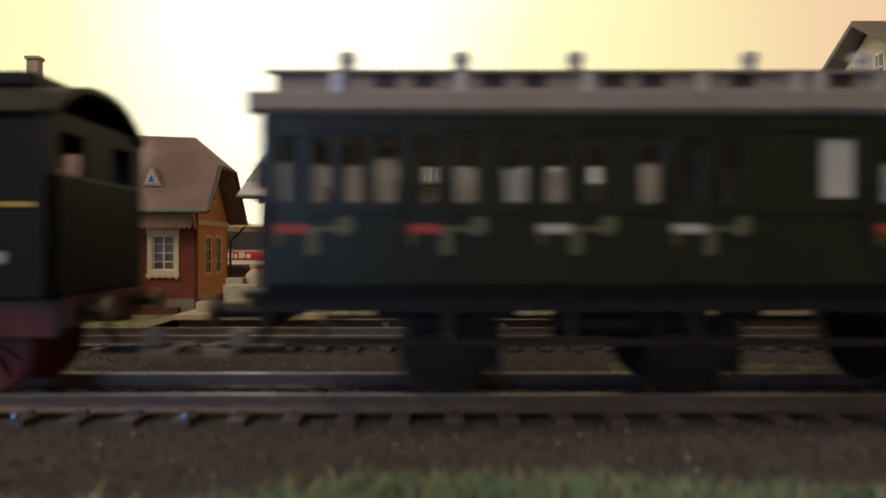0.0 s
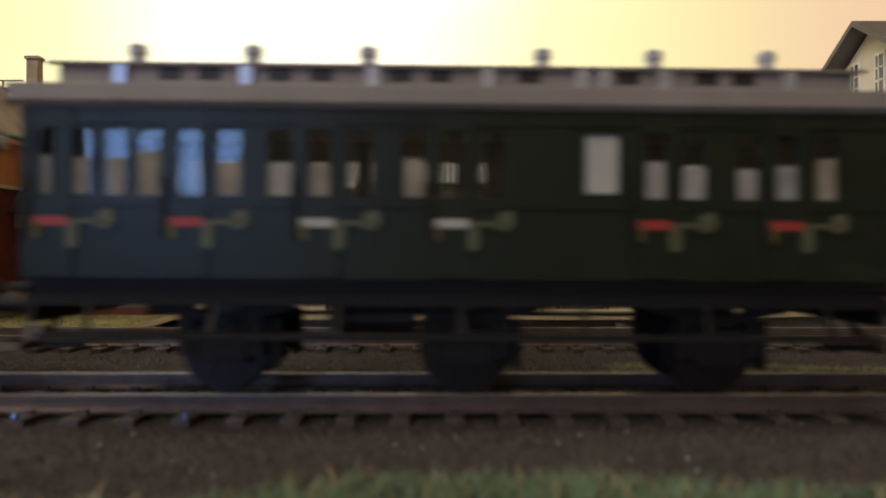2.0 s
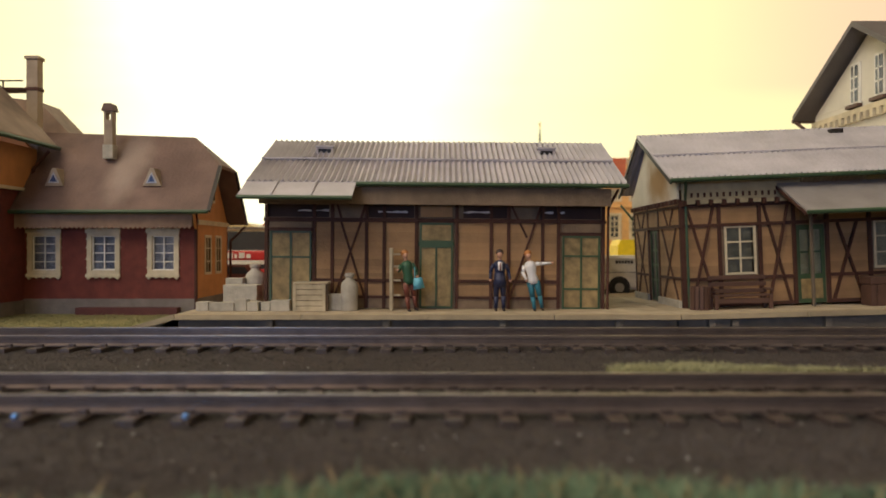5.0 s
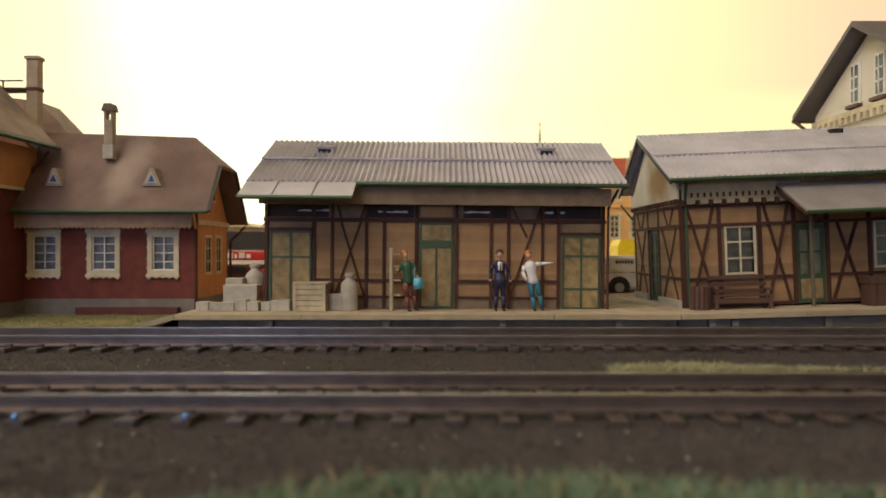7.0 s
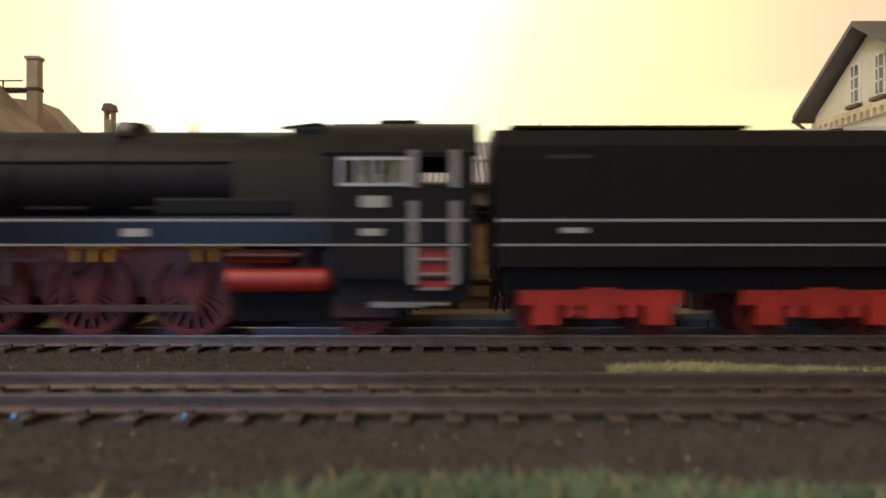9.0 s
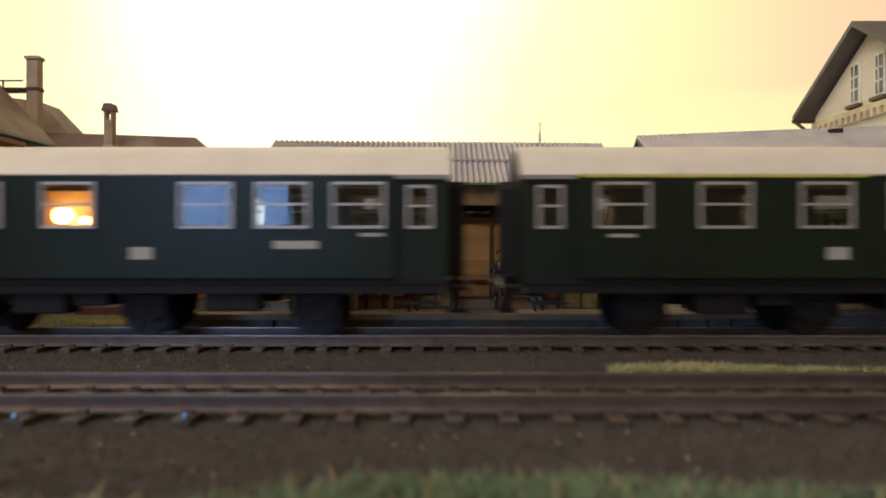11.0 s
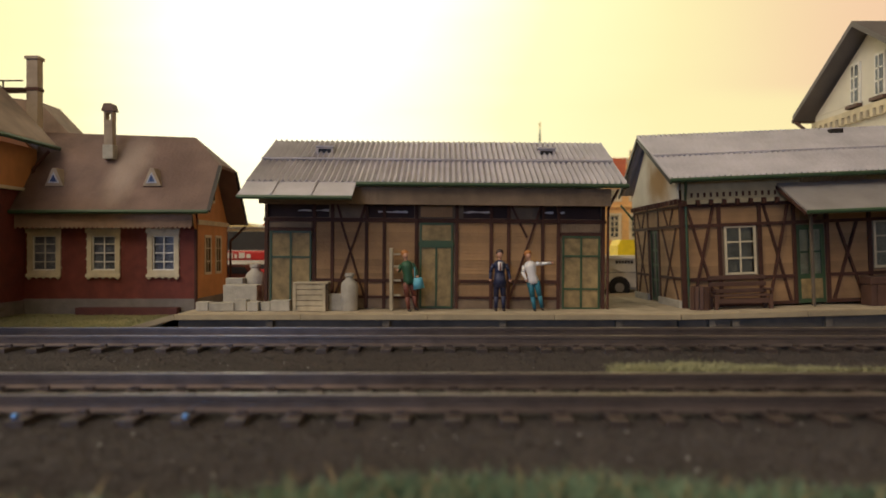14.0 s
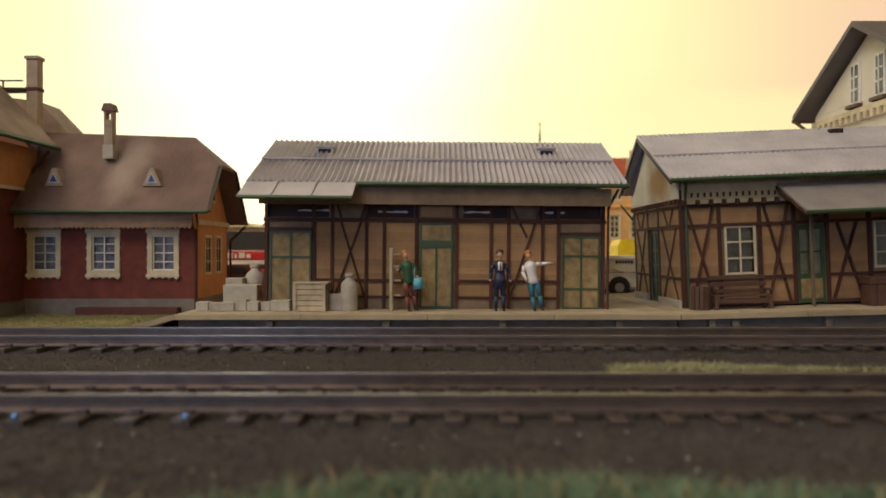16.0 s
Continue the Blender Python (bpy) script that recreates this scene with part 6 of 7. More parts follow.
M["loco_red_wheel"] = mat("red_wheel", (0.105, 0.010, 0.007), 0.5, vary=0.35, scale=200)
M["silver_dark"] = mat("dull_metal", (0.24, 0.23, 0.225), 0.5, 0.3, vary=0.2)
RODS = []
EXPRESS, LOCAL = [], []  # (vehicle, place along the train in millimetres)

coach_a = build_modern_coach("express", "dark green coach with grey roof and a lit bulb inside", (-52.0, -36.6, -15.6, 15.6, 32.9, 50.2), lit=((-29.1, 29.2, 2.1), (-23.6, 28.0, 1.0)))
coach_b = build_modern_coach("express", "dark green first-class coach with yellow stripe and grey roof", (-47.7, -24.6, -1.6, 18.6, 35.5, 52.1), first_class=True)
coach_c = build_modern_coach("express", "dark green last coach with warm lamp glow in windows", (-51.5, -34.1, -17.0, 0.4, 17.5, 34.6, 51.8), lit=((22.7, 28.9, 2.2),))
loco_10 = build_express_loco()
tender = build_tender()
old_1 = build_old_coach("local", "black-green three-axle clerestory coach behind the engine")
old_2 = build_old_coach("local", "black-green three-axle clerestory coach ending the train")
tank = build_tank_loco()


# ---- things on the platform ----
def ext_z(x):
    """Height of the rising platform section."""
    return 2.32 + max(x - 66.3, 0) * math.tan(radians(1.5))


def figurine(name, label, x, y, z, turn, top, legs, hair, arms, bag=None, skirt=None, tilt=0.0, sleeve=None, jacket=None):
    """A small painted plastic figure in one mesh, about 20 mm high."""
    bm = bmesh.new()
    mats = []

    def paint(material, before):
        if material not in mats:
            mats.append(material)
        for f in bm.faces:
            if f.material_index == 0:
                f.material_index = mats.index(material) + 1
                f.smooth = True

    def limb(a, b, r0, r1, material):
        n = len(bm.faces)
        tube(a, b, r0, r1, 10, bm)
        bmesh.ops.create_icosphere(bm, subdivisions=1, radius=r1 * 1.02, matrix=Matrix.Translation(b))
        paint(material, n)
    sh = 14.2
    for s, dx in ((-1, 0.2), (1, -0.3)):
        limb((s * 0.9, 0, 8.8), (s * 1.05, dx * 0.6, 4.4), 1.05, 0.75, legs)
        limb((s * 1.05, dx * 0.6, 4.4), (s * 1.1, 0.2, 0.7), 0.72, 0.5, legs)
        limb((s * 1.1, 0.4, 0.4), (s * 1.15, -1.3, 0.35), 0.42, 0.36, "shoe")
    n = len(bm.faces)
    body = lathe([(1.5, 8.2), (1.65, 9.2), (1.35, 11), (1.75, 13.2), (1.6, 14.3), (0.6, 15.0)], 12)
    me = bpy.data.meshes.new("tmp")
    body.to_mesh(me)
    body.free()
    bm.from_mesh(me)
    bpy.data.meshes.remove(me)
    paint(top, n)
    for s, (elbow, hand) in zip((-1, 1), arms):
        limb((s * 1.75, 0, 13.8), elbow, 0.62, 0.5, sleeve or top)
        limb(elbow, hand, 0.5, 0.36, sleeve or top)
        n = len(bm.faces)
        bmesh.ops.create_icosphere(bm, subdivisions=1, radius=0.5, matrix=Matrix.Translation(hand))
        paint("skin_paint", n)
    n = len(bm.faces)
    tube((0, 0, 14.6), (0, 0, 15.8), 0.5, 0.5, 8, bm)
    bmesh.ops.create_icosphere(bm, subdivisions=2, radius=1.05, matrix=Matrix.Translation((0, -0.1, 16.6)) @ Matrix.Diagonal((0.85, 0.9, 1.1, 1)))
    paint("skin_paint", n)
    n = len(bm.faces)
    bmesh.ops.create_icosphere(bm, subdivisions=2, radius=1.2, matrix=Matrix.Translation((0, 0.25, 17.25)) @ Matrix.Diagonal((1.0, 0.95, 0.85, 1)))
    paint(hair, n)
    if skirt:
        n = len(bm.faces)
        tube((0, 0, 5.4), (0, 0, 9.8), 2.3, 1.5, 14, bm)
        paint(skirt, n)
    if jacket:
        n = len(bm.faces)
        tube((0, 0, 6.9), (0, 0, 11.2), 1.95, 1.5, 14, bm)
        paint(jacket, n)
        n = len(bm.faces)
        solid(bm, -0.62, 0.62, -1.86, -1.2, 12.0, 14.5)
        paint("white_cloth", n)
        n = len(bm.faces)
        solid(bm, -0.2, 0.2, -1.95, -1.8, 11.8, 14.2)
        paint("red_brown", n)
    if bag:
        n = len(bm.faces)
        prism([(0.6, 6.4), (3.9, 6.4), (3.4, 9.6), (1.1, 9.6)], -2.5, -1.4, "y", bm)
        tube((1.4, -1.9, 9.6), (1.9, -1.4, 12.8), 0.16, seg=6, bm=bm)
        paint(bag, n)
    for f in bm.faces:
        f.material_index -= 1
    me = bpy.data.meshes.new(name)
    bmesh.ops.scale(bm, vec=(MM, MM, MM), verts=bm.verts)
    bm.to_mesh(me)
    bm.free()
    for k in mats:
        me.materials.append(M[k])
    ob = new(name, me)
    ob.matrix_basis = place(x, y, z, 0, tilt, turn)
    tagged(ob, label, "figurine", group="painted figures on the platform")


for key, col in (("skin_paint", (0.55, 0.30, 0.20)), ("shoe", (0.03, 0.02, 0.02)), ("navy", (0.016, 0.022, 0.065)), ("teal", (0.025, 0.17, 0.24)), ("sky_bag", (0.12, 0.42, 0.55)),
                 ("white_cloth", (0.72, 0.70, 0.70)), ("bottle_green", (0.03, 0.10, 0.05)), ("red_brown", (0.16, 0.045, 0.03)), ("ginger", (0.42, 0.17, 0.05)), ("dark_hair", (0.05, 0.025, 0.018)),
                 ("signal_yellow", (0.80, 0.60, 0.02)), ("town_ochre", (0.72, 0.42, 0.16)), ("town_red", (0.42, 0.085, 0.04)), ("van_cream", (0.70, 0.65, 0.54)), ("bus_red", (0.55, 0.03, 0.03)),
                 ("pale_yellow", (0.66, 0.53, 0.26)), ("grey_metal", (0.30, 0.28, 0.25))):
    M[key] = mat(key, col, 0.5, vary=0.18, scale=350)
M["tyre"] = mat("tyre", (0.02, 0.02, 0.02), 0.7)


def build_platform_things():
    z = 2.32
    figurine("figurine", "painted plastic figurine in navy suit with white shirt", 16.7, 202.0, z, 0, "navy", "navy", "dark_hair", (((-2.7, -0.2, 11.6), (-2.9, -1.2, 9.2)), ((2.6, -0.2, 11.6), (3.0, -1.0, 9.0))), jacket="navy")
    figurine("figurine", "painted plastic figurine in white blouse pointing along the platform", 28.3, 202.5, z, 0, "white_cloth", "teal", "ginger", (((-2.6, -0.6, 12.0), (-2.0, -1.6, 9.6)), ((3.4, -0.2, 13.5), (6.4, -0.6, 13.2))), tilt=-11)
    figurine("figurine", "painted plastic figurine in green jacket with light blue bag", -8.9, 202.0, z, 20, "bottle_green", "red_brown", "ginger", (((-2.7, -0.8, 12.4), (-3.4, -1.8, 12.8)), ((2.4, -1.0, 11.6), (2.2, -1.8, 10.0))), bag="sky_bag", tilt=-8)
    # sack truck with rungs, leaning upright beside the figure
    t = thing("sack_truck", "pale wooden sack truck standing upright by the shed", "hand truck", -15.4, 203.5, z)
    part("pole", box(-0.45, 0.45, -0.4, 0.4, 0, 18.6, 0.1), "crate", t)
    part("pole", box(-0.45, 0.45, 2.2, 3.0, 0, 18.6, 0.1), "crate", t)
    for h in (4.2, 8.6, 12.8, 16.4):
        part("rung", box(0.45, 2.8, 0.6, 1.2, h, h + 0.6), "crate", t)
        part("cross_bar", box(-0.3, 0.3, 0.4, 2.2, h, h + 0.5), "crate", t)
    # stone slabs laid out along the platform
    rows = ((-72.6, -68.8, 203.5, 2.7), (-68.6, -61.4, 203.0, 2.5), (-61.6, -57.8, 203.8, 3.3), (-57.2, -54.0, 202.6, 2.8), (-53.6, -50.9, 203.6, 2.6), (-50.6, -44.9, 203.0, 3.2))
    for a, b, y, h in rows:
        w = b - a
        single("stone_block", box(-w / 2, w / 2, -2.0, 2.0, 0, h, 0.25), "stone", "small rough grey-beige stone block on the platform", "stone block", (a + b) / 2, y, z, rz=random.Random(int(a)).uniform(-4, 4), group="stone blocks on the platform")
    single("stone_block", box(-5.2, 5.2, -3.2, 3.2, 0, 7.2, 0.35), "stone", "large rough grey-beige stone block on the platform", "stone block", -62.4, 214.0, z, group="stone blocks on the platform")
    single("stone_block", box(-2.8, 2.8, -2, 2, 0, 9.0, 0.35), "stone", "tall rough stone block behind the others", "stone block", -66.5, 220.5, z, group="stone blocks on the platform")
    single("stone_block", box(-2.6, 2.6, -1.6, 1.6, 0, 5.0, 0.25), "stone", "rough stone block beside the crate", "stone block", -31.6, 204.5, z, group="stone blocks on the platform")
    c = thing("wooden_crate", "pale planked wooden crate standing on the platform", "crate", -38.6, 203.0, z)
    part("core", box(-4.4, 4.4, -2.4, 2.4, 0.2, 7.6), "board", c)
    for i in range(5):
        part("plank", box(-4.9, 4.3, -2.9, -2.45, 0.1 + i * 1.6, 1.5 + i * 1.6, 0.1), "crate", c)
        part("plank", box(4.45, 4.9, -2.4, 2.5, 0.1 + i * 1.6, 1.5 + i * 1.6, 0.1), "board", c)
    for x in (-4.7, 3.9):
        part("batten", box(x - 0.45, x + 0.45, -3.2, -2.92, 0, 8.0), "crate", c)
    part("lid", box(-5.1, 5.1, -3.2, 2.7, 8.05, 8.6, 0.15), "crate", c)
    for x, y, zz, s in ((-27.8, 204.0, z, 1.0), (-61.3, 224.0, z, 1.22)):
        h = 11.2 * s
        single("milk_churn", lathe([(2.3 * s, 0), (2.5 * s, 0.4), (2.55 * s, 7.4 * s), (2.2 * s, 8.4 * s), (1.2 * s, 9.3 * s), (1.1 * s, 10 * s), (1.45 * s, 10.2 * s), (1.4 * s, 10.9 * s), (0.5 * s, h)], 18), "stone", "dull grey-beige milk churn among stone blocks", "milk churn", x, y, zz, group="milk churns on the platform", smooth=True)
    # bench, bin, chest
    bz = ext_z(88)
    b = thing("platform_bench", "brown wooden slatted bench against the half-timbered wall", "bench", 88.2, 203.4, bz, 0, -1.5, 0)
    for zz, y in ((4.6, 1.8), (6.6, 2.1), (8.6, 2.4)):
        part("back_slat", box(-8.6, 8.6, y - 0.25, y + 0.25, zz, zz + 1.2, 0.1), "bench", b)
    for i in range(4):
        part("seat_slat", box(-8.6, 8.6, -2.6 + i * 1.1, -1.7 + i * 1.1, 3.8, 4.3, 0.1), "bench", b)
    part("front_board", box(-8.2, 8.2, -2.3, -2.0, 1.8, 3.3), "bench", b)
    for x in (-8.0, 8.0):
        part("leg", box(x - 0.5, x + 0.5, -2.6, -1.8, 0, 3.75), "bench", b)
        part("leg", box(x - 0.5, x + 0.5, 1.4, 2.2, 0, 3.75), "bench", b)
        part("arm_rest", box(x - 0.55, x + 0.55, -2.8, 2.0, 5.4, 6.1, 0.1), "bench", b)
    l = thing("litter_bin", "dark brown slatted wooden litter bin beside the bench", "litter bin", 76.3, 203.6, ext_z(76))
    part("liner", tube((0, 0, 0.3), (0, 0, 6.2), 2.3, 2.6, 16), "dark", l)
    for i in range(14):
        a = 2 * math.pi * i / 14
        part("slat", box(-0.5, 0.5, -0.2, 0.2, 0, 6.8), "bench", l, at=place(2.75 * math.cos(a), 2.75 * math.sin(a), 0, 0, 0, math.degrees(a) + 90))
    ch = thing("luggage_chest", "dark red-brown wooden chest by the annex wall", "chest", 131.0, 203.5, ext_z(131), 0, -1.5, 0)
    part("body", box(-5.5, 5.5, -2.6, 2.6, 0, 6.2, 0.2), "bench", ch)
    part("lid", box(-5.8, 5.8, -2.9, 2.9, 6.25, 8.6, 0.5), "bench", ch)
    for x in (-3.5, 3.5):
        part("strap", box(x - 0.4, x + 0.4, -3.05, -2.65, 0.2, 6.2), "bench", ch)


def build_van():
    v = thing("delivery_van", "cream delivery van with dark windows parked in the yard", "van", 66.0, 292.0, 1.25)
    prof = [(-6, 2.6), (-6, 13.2), (-4.5, 15.9), (0, 16.6), (30, 16.6), (33.5, 15.2), (36, 10.4), (37.5, 9.2), (38, 2.8)]
    bm = prism(prof, -9.5, 9.5, "y")
    bmesh.ops.bevel(bm, geom=[e for e in bm.edges if abs(e.verts[0].co.y - e.verts[1].co.y) < 0.1], offset=1.2, segments=3, affect="EDGES")
    part("body", bm, "van_cream", v, smooth=True)
    for i in range(6):
        part("vent_slot", box(5.0 + i * 1.25, 5.9 + i * 1.25, -9.62, -9.4, 13.3, 14.6), "dark", v)
    part("crease", beam((-2.0, -9.6, 13.0), (14.0, -9.6, 8.4), 0.5, 0.3), "van_cream", v)
    part("belt_line", box(-5.5, 36.5, -9.72, -9.52, 9.5, 9.9), "grey_metal", v)
    for x in (6.5, 30.0):
        part("wheel_arch", tube((x, -9.75, 3.6), (x, -9.3, 3.6), 4.5, seg=24), "dark", v)
        w = part("wheel", tube((x, -10.2, 3.5), (x, -9.76, 3.5), 3.5, seg=24), "tyre", v)
        part("hub_cap", tube((x, -10.4, 3.5), (x, -10.2, 3.5), 1.9, seg=18), "grey_metal", w)
        part("wheel", tube((x, 9.4, 3.5), (x, 9.9, 3.5), 3.5, seg=24), "tyre", v)
    part("bumper", box(-7.0, -6.0, -9, 9, 2.8, 4.4, 0.3), "grey_metal", v)
    part("gutter", box(-3, 30, -9.9, -9.5, 15.3, 15.7), "white_paint", v)
    y = thing("yellow_truck", "bright yellow box truck parked behind the van", "truck", 92.0, 334.0, 1.25)
    part("box", prism([(-9, 6), (-9, 21), (-7.5, 23.8), (10, 23.8), (12, 21), (12, 6)], -8, 8, "y"), "signal_yellow", y)
    part("chassis", box(-9, 12, -6, 6, 3.4, 5.9), "dark", y)
    for x in (-5, 8):
        for s in (-8.2, 6.4):
            part("wheel", tube((x, s, 3.2), (x, s + 1.8, 3.2), 3.2, seg=20), "tyre", y)


def build_town():
    h = thing("town_hall", "ochre town hall with ornate gable and red roof", "building", 95.0, 420, 1.25)
    wins = [(7.0, 13.0), (20.0, 26.0), (33.0, 39.0)]
    holes = [(a, b, z0, z1) for a, b in wins for z0, z1 in ((8, 20), (26, 40), (49.5, 55.5))]
    part("wall", wall_bm(0, 55, 0, 58, 0, 2, holes), "town_ochre", h)
    part("side_wall", box(0, 1.8, 2.1, 60, 0, 58), "town_ochre", h)
    for a, b, z0, z1 in holes:
        window_parts(h, a, b, z0, z1, 0.4, 2, 4, 0.6, "cream", "glass_solid", 0.8)
        part("window_surround", wall_bm(a - 1.2, b + 1.2, z0 - 1.2, z1 + 1.2, -0.7, -0.02, [(a, b, z0, z1)]), "cream", h)
    for z in (23.0, 45.5, 57.0):
        part("cornice", box(-1, 56, -1.6, -0.05, z - 0.8, z + 0.8), "town_ochre", h)
    part("pilaster", box(0.2, 3.6, -0.9, -0.05, 0, 56), "cream", h)
    part("roof", prism([(2, 58.1), (60, 58.1), (30, 79)], -1, 33), "town_red", h, "red tiled roof")
    gable = [(17.5, 57.9), (17.5, 71), (19.0, 73), (19.5, 76), (21.0, 78), (22.5, 82), (25, 85), (29, 85), (31.5, 82), (33.0, 78), (34.5, 76), (35, 73), (36.5, 71), (36.5, 57.9)]
    part("ornate_gable", prism(gable, 0.2, 3, "y"), "town_ochre", h, "stepped ornamental gable")
    for x, z in ((18.2, 72), (20.2, 77), (27, 85)):
        part("finial", lathe([(0.9, z - 0.2), (0.5, z + 1.2), (0.9, z + 2.0), (0.15, z + 3.6)], 10, Matrix.Translation((x, 1.5, 0))), "cream", h)
    for a in (22.5, 28.5):
        part("gable_window", box(a, a + 2.5, -0.1, 0.15, 62, 67), "glass_solid", h)
    s = thing("church_spire", "slim dark church spire beyond the shed", "church", 87.4, 620, 1.25)
    part("tower", box(-6, 6, -6, 6, 0, 84), "town_ochre", s)
    part("spire", lathe([(6.4, 84), (3.2, 98), (1.2, 116), (0.35, 128)], 8), "glass_solid", s, "dark pointed spire")
    part("cross", boxes((-0.3, 0.3, -0.3, 0.3, 128, 134), (-1.3, 1.3, -0.3, 0.3, 131, 131.6)), "brass", s)
    f = thing("flat_roof_building", "low flat-roofed building with dark window band", "building", -95, 400, 1.25)
    part("body", box(-60, 45, 0, 40, 0, 31), "cream", f)
    part("window_band", box(-58, 43, -0.4, -0.05, 18.5, 29.5), "glass_solid", f)
    part("roof_edge", box(-61, 46, -1.5, 41, 31.1, 32.2), "roof_slate", f)
    part("sill_course", box(-60, 45, -1.2, -0.45, 16.8, 18.4), "white_paint", f)
    g = thing("yellow_house", "pale yellow plastered house in the distance", "house", -140, 470, 1.25)
    part("wall", box(-30, 20, 0, 40, 0, 26), "pale_yellow", g)
    part("roof", prism([(-33, 25.5), (23, 25.5), (8, 37), (-18, 37)], -3, 43, "y"), "pale_yellow", g)
    o = thing("orange_house", "orange plastered house with red gable roof", "house", -80, 312, 1.25)
    part("wall", box(0, 40, 0, 40, 0, 30), "orange_wall", o)
    part("roof", prism([(-2, 29.8), (42, 29.8), (20, 50)], -2, 42, "y"), "town_red", o)
    b = thing("red_bus", "red and white bus with dark windows in the yard", "bus", -104, 330, 1.25)
    part("body", box(-30, 24, -8, 8, 2.6, 9.8, 0.6), "bus_red", b)
    part("window_band", box(-29.5, 23.5, -7.7, 7.7, 9.85, 12.0), "glass_solid", b)
    part("white_band", box(-30, 24, -8, 8, 12.05, 14.0, 0.3), "white_paint", b)
    part("roof", box(-30, 24, -8, 8, 14.05, 18.4, 0.8), "bus_red", b)
    for i, (a, w) in enumerate(((-3, 3.4), (1.2, 0.9), (2.8, 2.6), (6.2, 1.2), (8.2, 2.8), (11.8, 2.0))):
        part("lettering", box(a, a + w, -8.25, -8.02, 15.0, 17.6 if i % 2 == 0 else 17.0), "white_paint", b, "white unreadable lettering bar")
    for x in (-22, 14):
        for s in (-8.3, 6.5):
            part("wheel", tube((x, s, 2.8), (x, s + 1.8, 2.8), 2.8, seg=18), "tyre", b)
    d = thing("estate_car", "dark red car with white roof parked by the bus", "car", -92, 302, 1.25)
    bm = prism([(-15, 2.4), (-15, 7.4), (-12, 8.2), (-8, 12.4), (8, 12.4), (11, 8.4), (16, 7.6), (16.5, 2.4)], -7.5, 7.5, "y")
    bmesh.ops.bevel(bm, geom=list(bm.edges), offset=0.7, segments=2, affect="EDGES")
    part("body", bm, "red_brown", d, smooth=True)
    part("roof", box(-7, 7, -6.6, 6.6, 12.45, 13.1, 0.2), "white_paint", d)
    part("side_window", prism([(-9, 8.6), (-6.6, 11.7), (6.8, 11.7), (9, 8.6)], -7.75, -7.52, "y"), "glass_solid", d)
    for x in (-9, 10):
        for s in (-7.9, 6.3):
            part("wheel", tube((x, s, 2.7), (x, s + 1.6, 2.7), 2.7, seg=18), "tyre", d)


build_platform_things()
build_van()
build_town()


# ---- motion ----
def glide(table, t):
    """Smooth way along a table of (seconds, millimetres)."""
    if t <= table[0][0]:
        return table[0][1]
    if t >= table[-1][0]:
        return table[-1][1]
    for i in range(len(table) - 1):
        (t0, a), (t1, b) = table[i], table[i + 1]
        if t0 <= t <= t1:
            def rate(k):
                if k <= 0 or k >= len(table) - 1:
                    return 0.0 if k <= 0 and LEAD_IN else (table[min(k + 1, len(table) - 1)][1] - table[max(k - 1, 0)][1]) / (table[min(k + 1, len(table) - 1)][0] - table[max(k - 1, 0)][0])
                return (table[k + 1][1] - table[k - 1][1]) / (table[k + 1][0] - table[k - 1][0])
            h, u = t1 - t0, (t - t0) / (t1 - t0)
            m0, m1 = rate(i) * h, rate(i + 1) * h
            return (2 * u ** 3 - 3 * u * u + 1) * a + (u ** 3 - 2 * u * u + u) * m0 + (3 * u * u - 2 * u ** 3) * b + (u ** 3 - u * u) * m1
    return table[-1][1]


LEAD_IN = False
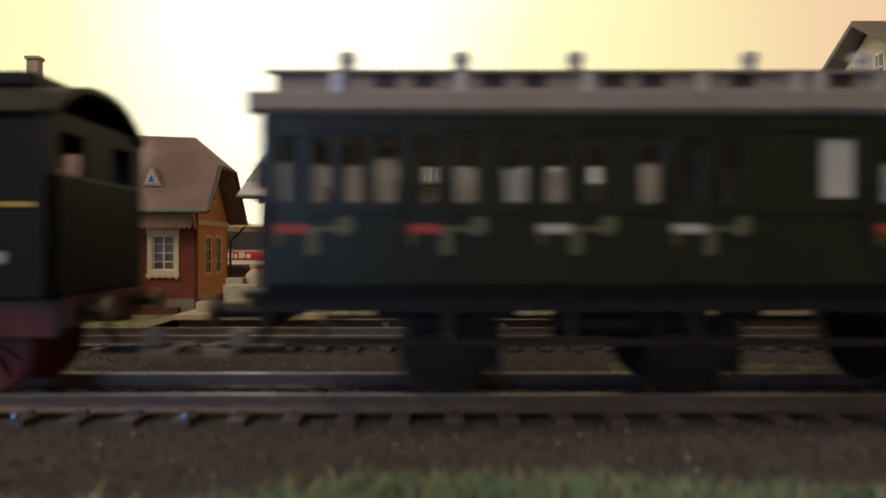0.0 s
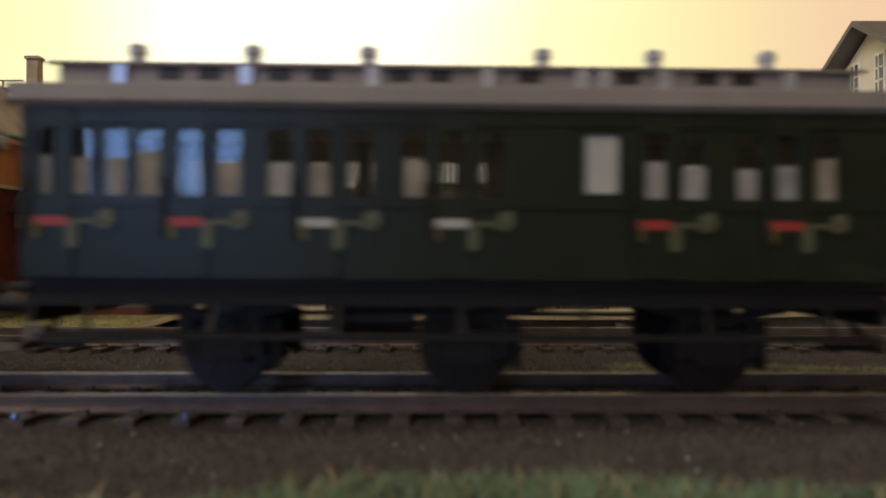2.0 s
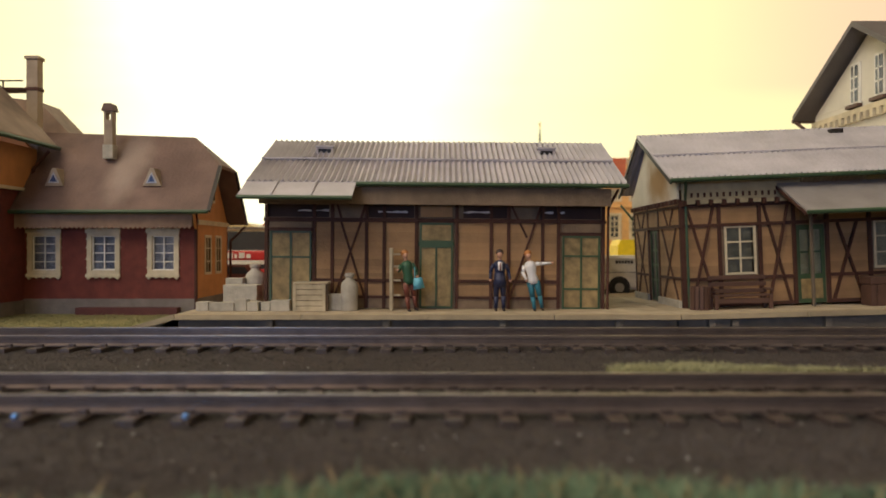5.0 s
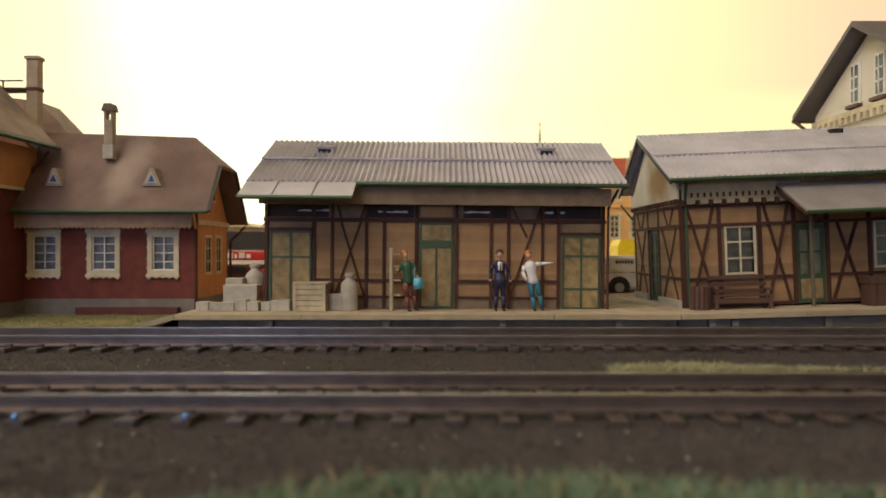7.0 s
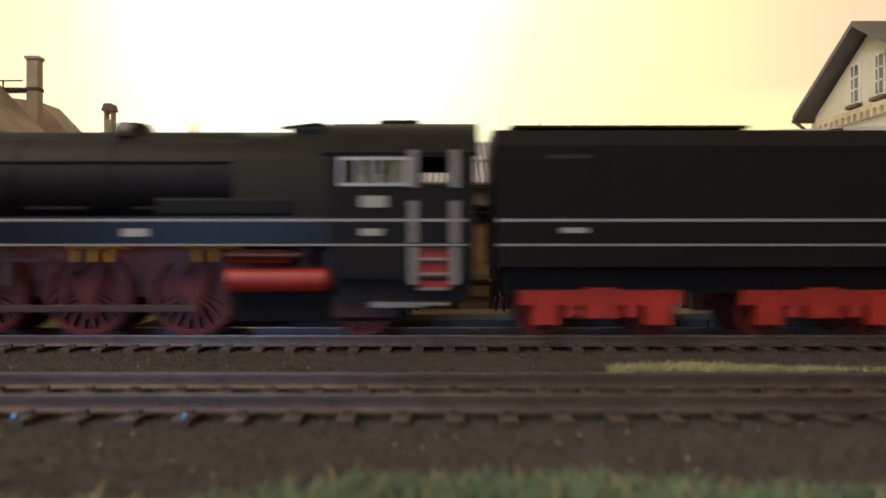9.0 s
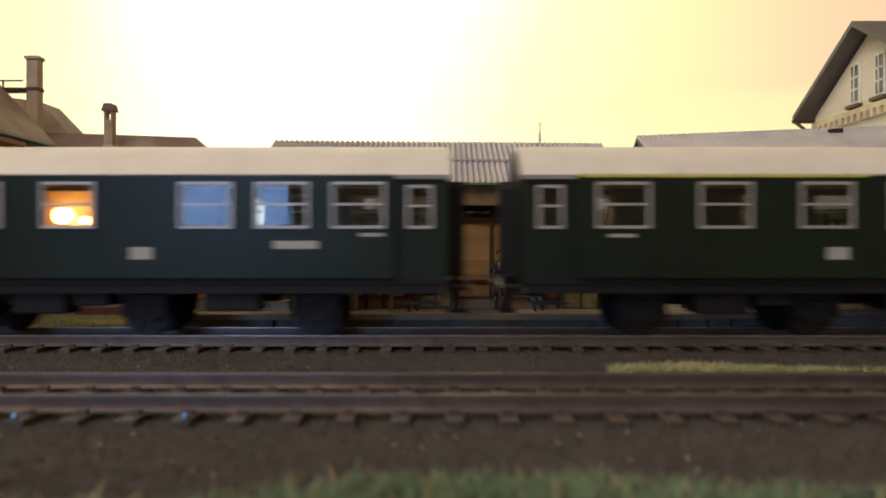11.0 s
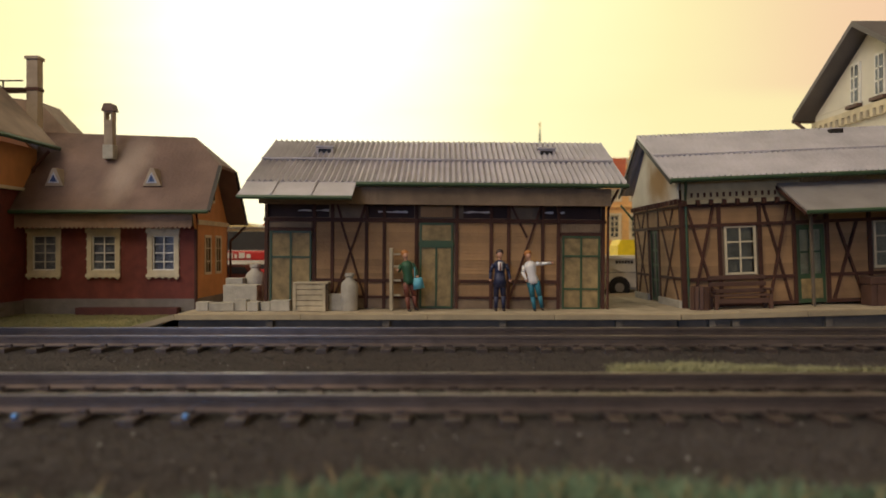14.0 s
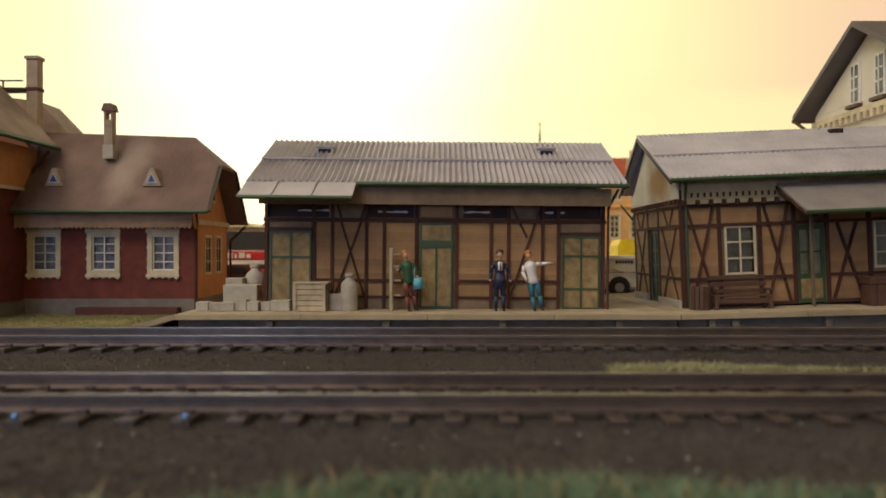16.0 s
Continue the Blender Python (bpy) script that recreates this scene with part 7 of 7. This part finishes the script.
# left end of the first old coach, and left end of the first-class coach
LOCAL_WAY = [(0.0, -23.7), (0.5, -73.3), (1.0, -114.4), (1.5, -153.7), (2.0, -193.8), (2.5, -237.0), (2.8, -263.6), (3.0, -279.8), (3.5, -317.8), (4.0, -356.0), (6.0, -500.0), (8.0, -560.0)]
EXPRESS_WAY = [(5.6, 700.0), (6.2, 690.0), (6.8, 648.0), (7.2, 604.0), (7.5, 555.3), (7.7, 520.2), (8.0, 461.2), (8.2, 424.0), (8.5, 368.5), (8.7, 334.5), (9.4, 232.0), (10.1, 133.0), (10.8, 43.0), (11.0, 18.1), (11.5, -47.6), (12.0, -113.0), (12.5, -179.2), (12.9, -242.4), (13.2, -289.6), (13.5, -340.6), (13.8, -398.8), (14.4, -470.0), (16.0, -555.0)]
TIMES = [i / 30 for i in range(481)]


def motions():
    # place of each vehicle along its train, its centre or datum, and a slight lean on the way
    local = ((tank, -28.3, 0.0), (old_1, 57.0, 0.0), (old_2, 57.0 + 138.9, 0.4))
    express = ((loco_10, -456.6, 0.0), (tender, -456.6 + 178.5, 0.0), (coach_a, -158.0 + 70.5, 0.0), (coach_b, 70.5, 0.0), (coach_c, 160.5 + 70.5, 0.0))
    for way, stock, y in ((LOCAL_WAY, local, TRACK_1), (EXPRESS_WAY, express, TRACK_2)):
        times = sorted({0.0, 16.0, *[round(i * 0.1, 3) for i in range(161) if way[0][0] - 0.05 <= i * 0.1 <= way[-1][0] + 0.05]})
        for ob, off, lean in stock:
            walk(ob, [(t, place(glide(way, t) + off, y, lean * 1.6, 0, lean, lean * 2.4)) for t in times])
    for train, w, r, (x, y, z) in WHEELS:
        way = LOCAL_WAY if train == "local" else EXPRESS_WAY
        step = 1 if train == "express" and r < 9 else 2
        frames = [i for i in range(0, 481, step) if way[0][0] - 0.2 <= i / 30 <= way[-1][0] + 0.2]
        times = sorted({0.0, 16.0, *[i / 30 for i in frames]})
        walk(w, [(t, place(x, y, z, 0, math.degrees((glide(way, t) - way[0][1]) / r), 0)) for t in times])
    for rod, x, s in RODS:
        times = sorted({0.0, 16.0, *[i / 30 for i in range(165, 481, 2)]})
        rows = []
        for t in times:
            a = (glide(EXPRESS_WAY, t) - EXPRESS_WAY[0][1]) / 10.4
            rows.append((t, place(x - 4.2 * math.cos(a), 0, 10.4 + 4.2 * math.sin(a))))
        walk(rod, rows)


motions()
